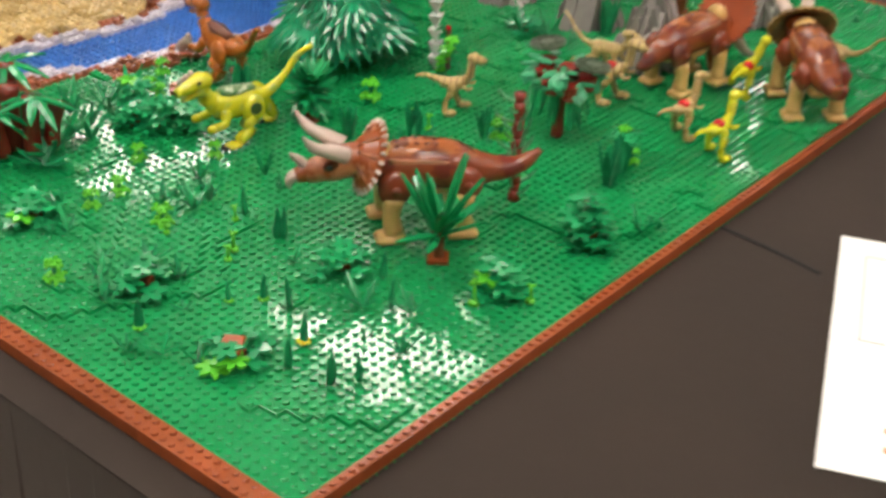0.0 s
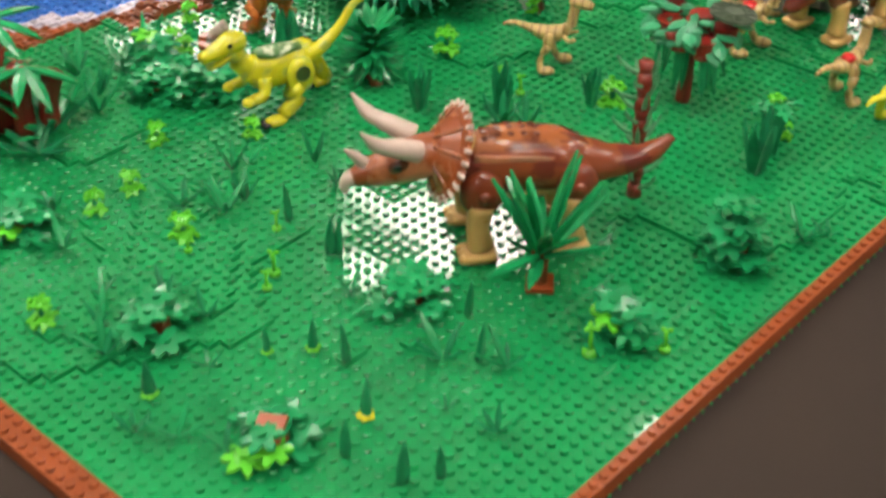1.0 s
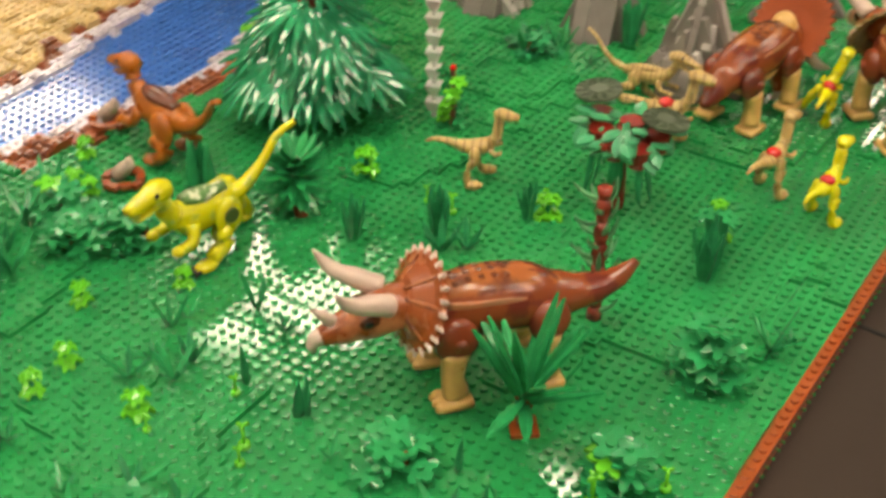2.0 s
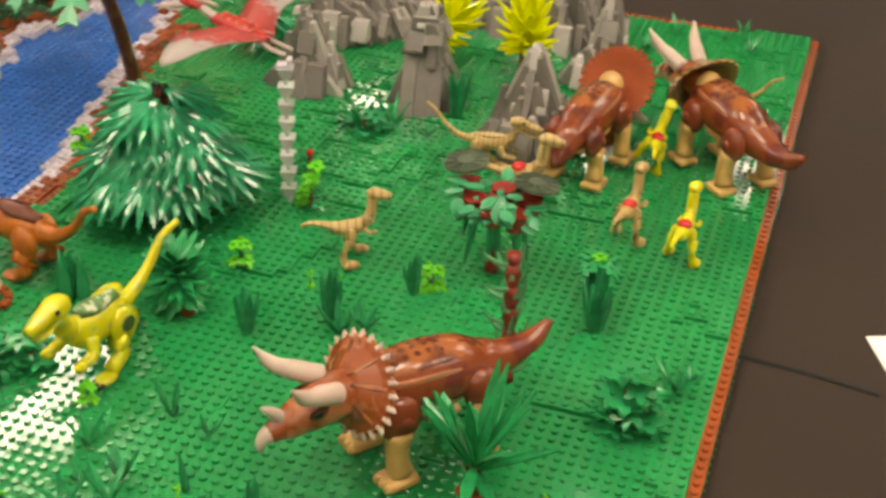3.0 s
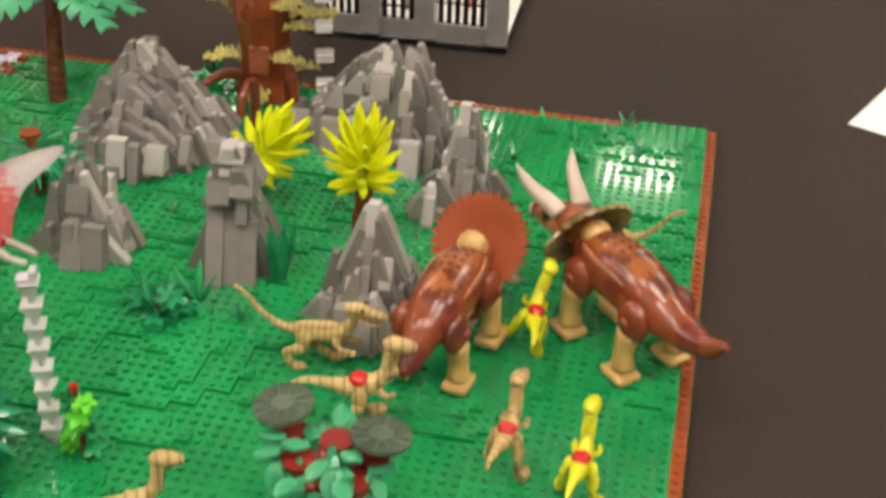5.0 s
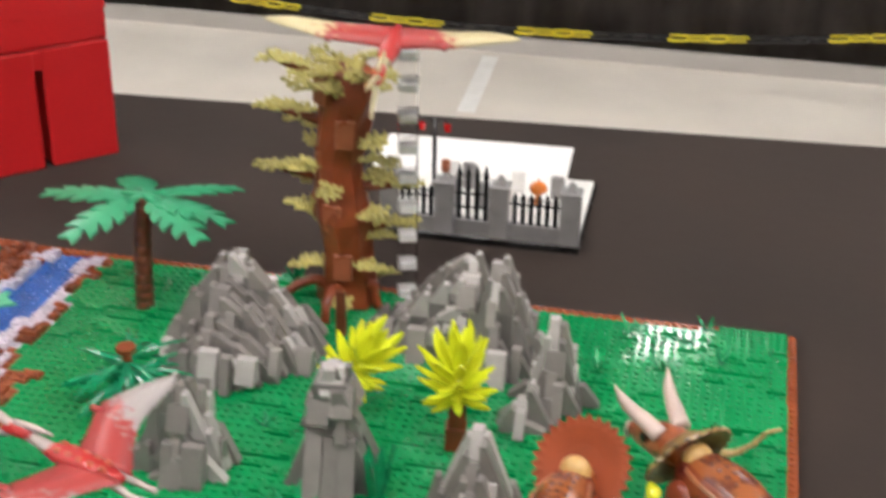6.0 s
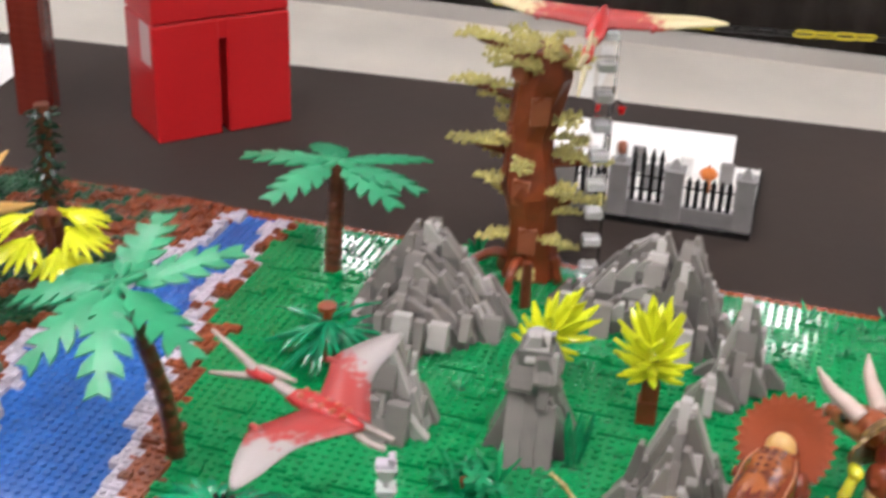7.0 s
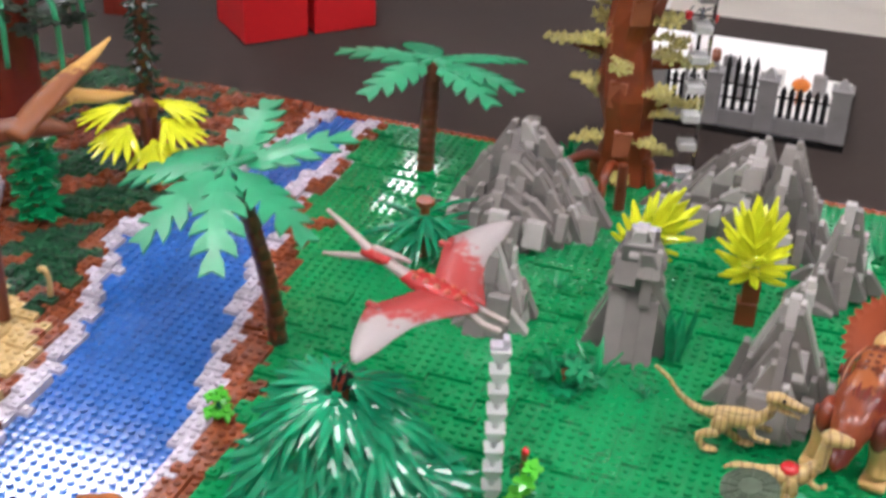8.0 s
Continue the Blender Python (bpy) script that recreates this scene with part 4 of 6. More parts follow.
def wing_material(name, tip, hub, start=0.05):
    """Red near the body, pale beyond an uneven line along the span."""
    m = surface(name, hub, 0.34, 0.15, 50, 0.04)
    nt = m.node_tree
    b = nt.nodes["Principled BSDF"]
    tc = nt.nodes.new("ShaderNodeTexCoord")
    sx = nt.nodes.new("ShaderNodeSeparateXYZ")
    nt.links.new(tc.outputs["Object"], sx.inputs[0])
    ab = nt.nodes.new("ShaderNodeMath")
    ab.operation = "ABSOLUTE"
    nt.links.new(sx.outputs["Y"], ab.inputs[0])
    nz = nt.nodes.new("ShaderNodeTexNoise")
    nz.inputs["Scale"].default_value = 140
    nt.links.new(tc.outputs["Object"], nz.inputs["Vector"])
    ma = nt.nodes.new("ShaderNodeMath")
    ma.operation = "MULTIPLY_ADD"
    ma.inputs[1].default_value = 0.05
    nt.links.new(nz.outputs["Fac"], ma.inputs[0])
    nt.links.new(ab.outputs[0], ma.inputs[2])
    lead = nt.nodes.new("ShaderNodeMath")
    lead.operation = "MULTIPLY_ADD"
    lead.inputs[1].default_value = -0.7
    nt.links.new(sx.outputs["X"], lead.inputs[0])
    nt.links.new(ma.outputs[0], lead.inputs[2])
    mp = nt.nodes.new("ShaderNodeMapRange")
    mp.inputs["From Min"].default_value = start
    mp.inputs["From Max"].default_value = start + 0.012
    nt.links.new(lead.outputs[0], mp.inputs["Value"])
    mix = nt.nodes.new("ShaderNodeMix")
    mix.data_type = "RGBA"
    mix.inputs["A"].default_value = (*hub, 1)
    mix.inputs["B"].default_value = (*tip, 1)
    nt.links.new(mp.outputs["Result"], mix.inputs["Factor"])
    nt.links.new(mix.outputs["Result"], b.inputs["Base Color"])
    return m


M["wing_pale"] = wing_material("pale_tipped_wing", (0.37, 0.33, 0.32), (0.35, 0.044, 0.04), 0.061)
M["wing_cream"] = wing_material("cream_tipped_wing", (0.58, 0.5, 0.28), (0.38, 0.045, 0.04), 0.062)
M["wing_sandy"] = wing_material("orange_tipped_wing", (0.58, 0.34, 0.085), (0.22, 0.072, 0.022), 0.058)


M["glint_white"] = surface("white_glint_plastic", (0.62, 0.61, 0.6), 0.2, 0.06, 60, 0.02)


def clear_stand(x, y, n, height, label, tall=False):
    """A column of clear bricks that carries a flying toy."""
    z0 = ground_z(x, y)
    top = thing("clear_stand", label, "display stand", pose(x, y, z0, 0, 0, 20), "clear stands")
    step = height / n
    bm = bmesh.new()
    if tall:
        box(bm, 0.0158, 0.0158, step * 0.985, pose(0, 0, step * 0.5), 0.0006)
    else:
        cone(bm, 0.0044, 0.0084, step * 0.62, pose(0, 0, step * 0.35, 0, 0, 45), 4)
        cone(bm, 0.002, 0.002, step * 0.4, pose(0, 0, -step * 0.02), 10)
    me = mesh_of("clear_brick", bm, "crystal" if tall else "clear")
    bm = bmesh.new()
    # opaque white slab added for the bright reflections inside each clear brick
    box(bm, 0.0146, 0.0146, 0.0075, pose(0, 0, step * 0.8), 0.0008)
    plate = mesh_of("stud_plate", bm, "glint_white")
    for k in range(n):
        piece("clear_brick", me, top, pose(0, 0, 0.0003 + k * step))
        if tall:
            piece("stud_plate", plate, top, pose(0, 0, 0.0003 + k * step))
    bm = bmesh.new()
    box(bm, 0.0105, 0.008, 0.0035, pose(-0.001, 0, height + 0.0012), 0.0006)
    box(bm, 0.004, 0.008, 0.005, pose(0.003, 0, height + 0.0044), 0.0005)
    part("clip", bm, "foam", top, "milky white clip on top")
    return top


M["scute"] = surface("orange_red_plastic", (0.4, 0.07, 0.03), 0.35, 0.15, 60, 0.04)
clear_stand(-0.354, 0.536, 8, 0.112, "column of clear bricks standing on green studs")
M["crystal"] = clear_plastic("crystal_clear_plastic", (0.97, 0.97, 0.97), 0.05, 1.0)
M["crystal"].node_tree.nodes["Principled BSDF"].inputs["IOR"].default_value = 1.03
clear_stand(-0.326, 0.985, 9, 0.236, "tall column of clear bricks behind grey rocks", True)
pteranodon(pose(-0.397, 0.552, 0.127, 0, 0, heading(-0.985, 0.17)) @ pose(0, 0, 0, 0, -6, 0) @ Matrix.Diagonal((0.95, 0.95, 0.95, 1)), "red toy pteranodon with pale wing tips on a clear stand", 0.091, "pale", 0.003, 0.027)
pteranodon(pose(-0.328, 0.945, 0.249, 0, 0, -90) @ pose(0, 0, 0, 0, 25, 0) @ Matrix.Diagonal((0.85, 1, 0.9, 1)), "red toy pteranodon with cream wing tips above the tree", 0.094, "cream", 0.018, 0.02, 0.016, "blood", "wing_tan")


# ---- plants ----
def blade_mesh(name, length, width, material, thick=0.0012, droop=0.0, cup=0.0005, base=0.35):
    bm = bmesh.new()
    st = []
    for u, w in ((0, base), (0.25, 0.85), (0.5, 1.0), (0.75, 0.72), (1.0, 0.08)):
        st.append((length * u, width / 2 * w, width / 2 * w, -droop * u * u, cup * w))
    ribbon_leaf(bm, st, thick)
    return mesh_of(name, bm, material)


def jagged_mesh(name, length, width, teeth, material, thick=0.0016, droop=0.0, rise=0.0, cup=0.003):
    """A long leaf whose edge is cut into pointed lobes that sweep forward."""
    bm = bmesh.new()

    def at(x, y):
        u = x / length
        return (x, y, rise * u - droop * u * u - cup * (2 * y / width) ** 2)

    for d in (1, -1):
        for s in (1, -1):
            for k in range(teeth):
                x0, x1 = length * k / teeth, length * (k + 1) / teeth
                env = math.sin(math.pi * (0.16 + 0.8 * (k + 0.5) / teeth)) ** 0.8
                w = width / 2 * env
                v0, v1 = (0.34 * w if k else 0.14 * w), (0.34 * w if k < teeth - 1 else 0.0)
                tip = x0 + 1.28 * (x1 - x0)
                pts = [(x0, 0), (x0, s * v0), (x0 + 0.62 * (x1 - x0), s * w * 0.86), (tip, s * w), (x1, s * v1), (x1, 0)]
                vs = [bm.verts.new((x, y, z + d * thick / 2)) for x, y, z in (at(*p) for p in pts[: 5 if v1 == 0 else 6])]
                bm.faces.new(vs if s * d < 0 else vs[::-1])
    bmesh.ops.remove_doubles(bm, verts=bm.verts[:], dist=0.00005)
    rims = [e for e in bm.edges if len(e.link_faces) == 1]
    pairs = {}
    for e in rims:
        key = tuple(sorted((round(v.co.x, 5), round(v.co.y, 5)) for v in e.verts))
        pairs.setdefault(key, []).append(e)
    for both in pairs.values():
        if len(both) == 2:
            (a, b), (c, d) = both[0].verts, both[1].verts
            if (a.co.xy - c.co.xy).length > (a.co.xy - d.co.xy).length:
                c, d = d, c
            bm.faces.new((a, b, d, c))
    bmesh.ops.recalc_face_normals(bm, faces=bm.faces)
    return mesh_of(name, bm, material)


def leaf_star_mesh(name, r, lobes, material, seed):
    """A flat plant leaf with lobes round its rim."""
    rng = random.Random(seed)
    bm = bmesh.new()
    n = lobes * 4
    rim = []
    for k in range(n):
        a = 2 * math.pi * k / n
        q = r * (0.55, 0.85, 1.0, 0.85)[k % 4] * rng.uniform(0.9, 1.1)
        rim.append((q * math.cos(a), q * math.sin(a), -0.0014 * (q / r) + rng.uniform(-0.0005, 0.0005)))
    a = [bm.verts.new((x, y, z + 0.0009)) for x, y, z in rim]
    b = [bm.verts.new((x, y, z - 0.0007)) for x, y, z in rim]
    bm.faces.new(a)
    bm.faces.new(b[::-1])
    for k in range(n):
        bm.faces.new((a[k], b[k], b[(k + 1) % n], a[(k + 1) % n]))
    cone(bm, 0.0022, 0.0022, 0.0016, pose(0, 0, 0.0006), 8)
    bmesh.ops.recalc_face_normals(bm, faces=bm.faces)
    return mesh_of(name, bm, material)


STAR = {m: [leaf_star_mesh("leaf", 0.0115, lobes, m, 3 + lobes) for lobes in (5, 6, 7)] for m in ("leaf", "dark_leaf", "lime")}
SMALL_STAR = {m: leaf_star_mesh("leaf", 0.0068, 5, m, 9) for m in ("leaf", "lime")}


def leaf_bush(x, y, layers, spread, height, material="leaf", accents=0, seed=1, rot=0.0, tile=False):
    """Layers of lobed leaves round a brown stem."""
    rng = random.Random(seed)
    top = thing("leaf_bush", "low bush of lobed green plastic leaves on green studs", "plant", place(x, y, rot), "leaf bushes")
    bm = bmesh.new()
    cone(bm, 0.004, 0.0036, height * 0.85, pose(0, 0, 0), 10)
    box(bm, 0.0155, 0.0078, 0.0096, pose(0, 0, 0.0048, 0, 0, 20), 0.0004)
    part("stem", bm, "brown", top, "reddish brown stem")
    for k in range(layers):
        u = k / max(1, layers - 1)
        n = (4 if u < 0.4 else 3) if u < 0.8 else 2
        for q in range(n):
            a = 2 * math.pi * (q + rng.uniform(-0.2, 0.2)) / n + k
            r = spread * (1 - 0.55 * u) * rng.uniform(0.75, 1.1)
            mat_name = "lime" if rng.random() < accents else material
            piece("leaf", rng.choice(STAR[mat_name]), top, pose(1.15 * r * math.cos(a), 1.15 * r * math.sin(a), 0.005 + height * u * rng.uniform(0.8, 1.0), rng.uniform(-16, 16), rng.uniform(-16, 16), rng.uniform(0, 360)))
    if tile:
        bm = bmesh.new()
        box(bm, 0.0155, 0.0155, 0.0032, pose(0.001, -0.002, height + 0.002, 16, -8, 25), 0.0003)
        part("tile", bm, "border", top, "dark orange tile on top")
    return top


GRASS = [blade_mesh("blade", 0.02, 0.0042, "dark_leaf", 0.001, 0.001), blade_mesh("blade", 0.027, 0.0046, "leaf", 0.001, 0.003), blade_mesh("blade", 0.015, 0.0036, "dark_leaf", 0.001, 0.001)]


def grass_tuft(x, y, blades, size, spread, seed, base=""):
    """A few upright blades; some stand in a small coloured flower base."""
    rng = random.Random(seed)
    top = thing("grass_tuft", "tuft of upright dark green plastic blades" + (f" in a {base} flower base" if base else " on green studs"), "plant", place(x, y, rng.uniform(0, 360), 0, size), "grass tufts")
    if base:
        bm = bmesh.new()
        for k in range(5):
            a = 2 * math.pi * k / 5
            ball(bm, egg(0.0026 * math.cos(a), 0.0026 * math.sin(a), 0.0018, 0.0021, 0.0021, 0.0013), 8, 5)
        cone(bm, 0.0024, 0.0024, 0.003, pose(0, 0, 0), 8)
        part("flower", bm, "yellow" if base == "yellow" else "lime", top, base + " flower base", True)
    for k in range(blades):
        a = 360 * k / blades + rng.uniform(-30, 30)
        piece("blade", rng.choice(GRASS), top, pose(0, 0, 0.0006, 0, 0, a) @ pose(rng.uniform(0, 0.002), 0, 0, 0, -90 + spread * rng.uniform(0.5, 1.2), 0))
    return top


def spike(x, y, size, seed, base="", lean=6):
    """One stout pointed leaf that stands up."""
    rng = random.Random(seed)
    top = thing("leaf_spike", "single pointed dark green plastic leaf standing upright", "plant", place(x, y, rng.uniform(0, 360), 0, size), "leaf spikes")
    bm = bmesh.new()
    limb(bm, [(0, 0, 0), (0.0005, 0, 0.007), (0.001, 0, 0.015), (0.002, 0, 0.026)], [(0.0032, 0.0024), (0.0037, 0.0024), (0.0026, 0.0017), (0.0003, 0.0003)], 8, 2)
    part("blade", bm, "dark_leaf", top, "", True)
    if base:
        bm = bmesh.new()
        for k in range(5):
            a = 2 * math.pi * k / 5
            ball(bm, egg(0.0028 * math.cos(a), 0.0028 * math.sin(a), 0.0018, 0.0024, 0.0024, 0.0014), 8, 5)
        part("flower", bm, base, top, "small flower base", True)
    return top


def sprig(x, y, size, seed):
    """A light green stalk with two tiers of small leaves."""
    rng = random.Random(seed)
    top = thing("leaf_sprig", "bright green sprig with two tiers of leaves", "plant", place(x, y, rng.uniform(0, 360), 0, size), "leaf sprigs")
    bm = bmesh.new()
    cone(bm, 0.0015, 0.0013, 0.013, pose(0, 0, 0), 8)
    part("stalk", bm, "dark_leaf", top)
    for z in (0.003, 0.0125):
        for k in range(3):
            a = 120 * k + rng.uniform(-20, 20)
            piece("leaf", SMALL_STAR["lime"], top, pose(0, 0, z, 0, 0, a) @ pose(0.0034, 0, 0, rng.uniform(-12, 12), rng.uniform(8, 30), 0) @ Matrix.Diagonal((0.85, 0.85, 1, 1) if z < 0.01 else (0.66, 0.66, 1, 1)))
    return top


def flower_stalk(x, y, size, seed):
    """A thin bright green stalk on a round base."""
    top = thing("flower_stalk", "thin bright green stalk with a round base", "plant", place(x, y, seed * 37 % 360, 0, size), "flower stalks")
    bm = bmesh.new()
    cone(bm, 0.0038, 0.0034, 0.0026, pose(0, 0, 0), 10)
    cone(bm, 0.0012, 0.001, 0.012, pose(0, 0, 0.0026), 8)
    for k in range(3):
        ball(bm, pose(0, 0, 0.015, 0, 0, 120 * k) @ egg(0.0022, 0, 0, 0.0022, 0.0013, 0.0013), 8, 5)
    part("stalk", bm, "lime", top, "", True)
    return top


for k, (x, y, lay, spr, h, acc) in enumerate(((-0.053, 0.362, 7, 0.0145, 0.036, 0.0), (-0.06, 0.262, 4, 0.013, 0.02, 0.12), (-0.165, 0.208, 3, 0.016, 0.012, 0.08), (-0.245, 0.092, 3, 0.015, 0.014, 0.06), (-0.135, 0.078, 3, 0.017, 0.012, 0.12), (-0.385, 0.098, 3, 0.015, 0.012, 0.1), (-0.440, 0.268, 4, 0.015, 0.022, 0.0), (-0.425, 0.288, 3, 0.014, 0.014, 0.0), (-0.478, 0.275, 4, 0.018, 0.026, 0.1), (-0.455, 0.252, 3, 0.015, 0.016, 0.0))):
    leaf_bush(x, y, lay, spr * (1.0 if k < 6 else 0.85), h, "leaf", acc, 11 + k, 0, k == 4)

for k, (x, y, s) in enumerate(((-0.293, 0.054, 1.1), (-0.364, 0.139, 1.0), (-0.299, 0.155, 1.15), (-0.366, 0.167, 1.0), (-0.405, 0.217, 1.0), (-0.364, 0.265, 0.95), (-0.211, 0.457, 1.4), (-0.345, 0.435, 1.3), (-0.505, 0.31, 1.0), (-0.53, 0.345, 1.0), (-0.103, 0.5, 0.9), (-0.54, 0.545, 1.3), (-0.49, 0.31, 0.9))):
    sprig(x, y, s, 31 + k)
for k, (x, y, s) in enumerate(((-0.239, 0.172, 1.0), (-0.232, 0.16, 0.8), (-0.063, 0.238, 1.2), (-0.035, 0.267, 0.9), (-0.268, 0.2, 0.8), (-0.286, 0.148, 0.7), (-0.269, 0.428, 0.9), (-0.29, 0.43, 0.8))):
    flower_stalk(x, y, s, 5 + k)
for k, (x, y, s, base) in enumerate(((-0.116, 0.123, 1.0, "yellow"), (-0.174, 0.141, 0.9, "lime"), (-0.152, 0.145, 1.0, ""), (-0.209, 0.060, 1.0, "lime"), (-0.103, 0.195, 1.0, ""), (-0.072, 0.104, 1.1, ""), (-0.133, 0.22, 0.95, ""), (-0.270, 0.212, 1.05, ""), (-0.228, 0.212, 1.0, ""), (-0.105, 0.098, 0.9, ""), (-0.190, 0.123, 0.7, "lime"), (-0.23, 0.208, 1.05, ""), (-0.06, 0.118, 0.8, ""), (-0.435, 0.355, 1.5, ""), (-0.425, 0.36, 1.4, ""))):
    spike(x, y, s, 51 + k, base)
TUFTS = ((-0.060, 0.159, 5, 0.8, 40), (-0.193, 0.038, 5, 0.8, 45), (-0.25, 0.062, 5, 0.9, 40), (-0.27, 0.075, 4, 0.8, 40), (-0.262, 0.112, 5, 0.9, 50), (-0.235, 0.118, 5, 0.8, 45), (-0.305, 0.19, 6, 0.9, 35), (-0.33, 0.2, 5, 0.8, 40), (-0.325, 0.175, 5, 0.9, 45), (-0.35, 0.105, 5, 0.9, 40), (-0.39, 0.125, 5, 0.8, 45), (-0.42, 0.08, 5, 0.9, 40), (-0.31, 0.21, 5, 1.0, 30), (-0.342, 0.228, 5, 0.8, 30), (-0.29, 0.09, 4, 0.6, 40), (-0.118, 0.182, 5, 1.0, 40), (-0.088, 0.2, 5, 0.9, 40), (-0.15, 0.06, 4, 0.7, 45), (-0.175, 0.05, 4, 0.7, 45), (-0.031, 0.405, 6, 0.9, 35), (-0.024, 0.418, 4, 0.7, 55), (-0.282, 0.263, 5, 0.8, 40), (-0.31, 0.27, 5, 1.0, 20), (-0.5, 0.26, 6, 1.1, 35), (-0.52, 0.235, 6, 1.2, 35), (-0.46, 0.21, 6, 1.1, 35), (-0.48, 0.225, 5, 1.0, 30), (-0.51, 0.29, 5, 1.1, 30), (-0.235, 0.392, 6, 1.1, 35), (-0.25, 0.385, 5, 1.2, 30), (-0.382, 0.784, 4, 0.7, 50), (-0.137, 0.985, 4, 0.7, 40), (-0.113, 0.977, 4, 0.7, 40), (-0.074, 1.006, 4, 0.7, 40), (-0.06, 0.95, 4, 0.7, 45), (-0.154, 0.92, 4, 0.7, 45), (-0.128, 0.745, 4, 0.7, 50), (-0.289, 0.668, 4, 0.6, 50), (-0.294, 0.677, 4, 0.6, 50), (-0.105, 0.935, 4, 0.7, 45), (-0.09, 0.985, 4, 0.6, 45), (-0.43, 1.0, 6, 1.0, 35), (-0.34, 0.24, 4, 0.6, 45), (-0.205, 0.095, 4, 0.6, 45), (-0.09, 0.155, 4, 0.5, 50), (-0.195, 0.19, 4, 0.6, 40))
for k, (x, y, n, s, spr) in enumerate(TUFTS):
    grass_tuft(x, y, n, s, spr, 71 + k)


def tall_reed(x, y, size, tips, seed):
    """A clump of stout dark blades, some with leaves on top."""
    rng = random.Random(seed)
    top = thing("reed_clump", "clump of tall dark green plastic reeds", "plant", place(x, y, seed * 50, 0, size), "reed clumps")
    me = blade_mesh("blade", 0.045, 0.008, "dark_leaf", 0.002, 0.0, 0.001, 0.8)
    for k in range(6):
        piece("blade", me, top, pose(0.003 * math.cos(k), 0.003 * math.sin(k), 0, 0, 0, 60 * k) @ pose(0, 0, 0, 0, -90 + rng.uniform(3, 14), 0) @ Matrix.Diagonal((rng.uniform(0.75, 1.0), 1, 1, 1)))
    for k in range(tips):
        a = 360 * k / tips
        piece("leaf", STAR["leaf"][k % 3], top, pose(0, 0, 0.038, 0, 0, a) @ pose(0.011, 0, 0, 0, 14, 0) @ Matrix.Diagonal((0.9, 0.6, 1, 1)))
    if tips:
        piece("leaf", SMALL_STAR["lime"], top, pose(0, 0, 0.043))
    return top


tall_reed(-0.094, 0.452, 0.95, 0, 2)
tall_reed(-0.1, 0.478, 0.95, 4, 3)
tall_reed(-0.281, 0.722, 1.0, 0, 4)
tall_reed(-0.307, 0.366, 0.75, 0, 5)
tall_reed(-0.262, 0.4, 0.85, 0, 6)
tall_reed(-0.438, 0.363, 0.8, 0, 7)
tall_reed(-0.22, 0.445, 0.65, 0, 8)


def potted_plant(x, y):
    """A square foot and a brown stem that carries long upright leaves."""
    top = thing("spiky_plant", "spiky green plastic plant on a brown stem", "plant", place(x, y, 38))
    bm = bmesh.new()
    box(bm, 0.0158, 0.0158, 0.0034, pose(0, 0, 0.0017), 0.0004)
    part("foot_plate", bm, "border", top, "square brown foot plate")
    bm = bmesh.new()
    cone(bm, 0.0042, 0.0042, 0.012, pose(0, 0, 0.0034), 14)
    cone(bm, 0.0034, 0.0044, 0.008, pose(0, 0, 0.0154), 14)
    for k in range(4):
        box(bm, 0.0022, 0.003, 0.008, pose(0, 0, 0.021, 0, 0, 90 * k) @ pose(0.0038, 0, 0, 0, 12, 0), 0.0003)
    part("stem", bm, "brown", top, "reddish brown stem")
    me = blade_mesh("leaf", 0.062, 0.0078, "leaf", 0.0016, 0.006, 0.0012, 0.5)
    rng = random.Random(4)
    for k in range(22):
        tilt = (8, 24, 44, 68)[k % 4] + rng.uniform(-7, 7)
        piece("leaf", me, top, pose(0, 0, 0.021 + 0.002 * (k % 3), 0, 0, k * 137.5) @ pose(0.001, 0, 0, 0, -90 + tilt, 0) @ Matrix.Diagonal((rng.uniform(0.75, 1.05), 1, 1, 1)))
    return top


potted_plant(-0.12, 0.266)


def cane(x, y, height, rings):
    """A knobbly brown post wound with thin green thorns."""
    top = thing("thorny_cane", "reddish brown knobbly post with thin green thorns", "plant", place(x, y))
    step = height / rings
    bm = bmesh.new()
    cone(bm, 0.0052, 0.0036, step * 0.55, pose(0, 0, 0), 14)
    cone(bm, 0.0036, 0.0046, step * 0.45, pose(0, 0, step * 0.55), 14)
    me = mesh_of("cane_segment", bm, "cane", True)
    for k in range(rings):
        piece("cane_segment", me, top, pose(0, 0, k * step))
    th = blade_mesh("thorn", 0.015, 0.003, "thorn", 0.0018, -0.008, 0.0, 0.9)
    for k in range(26):
        piece("thorn", th, top, pose(0, 0, 0.006 + height * 0.88 * k / 26, 0, 0, k * 137.5) @ pose(0.003, 0, 0, 0, -20 + 25 * math.sin(k * 2.3), 0))
    return top


M["thorn"] = surface("pale_green_plastic", (0.07, 0.3, 0.13), 0.3, 0.15, 90, 0.03, objvary=0.2)
M["cane"] = surface("dark_red_cane_plastic", (0.24, 0.032, 0.02), 0.22, 0.18, 60, 0.03)
cane(-0.133, 0.374, 0.092, 6)


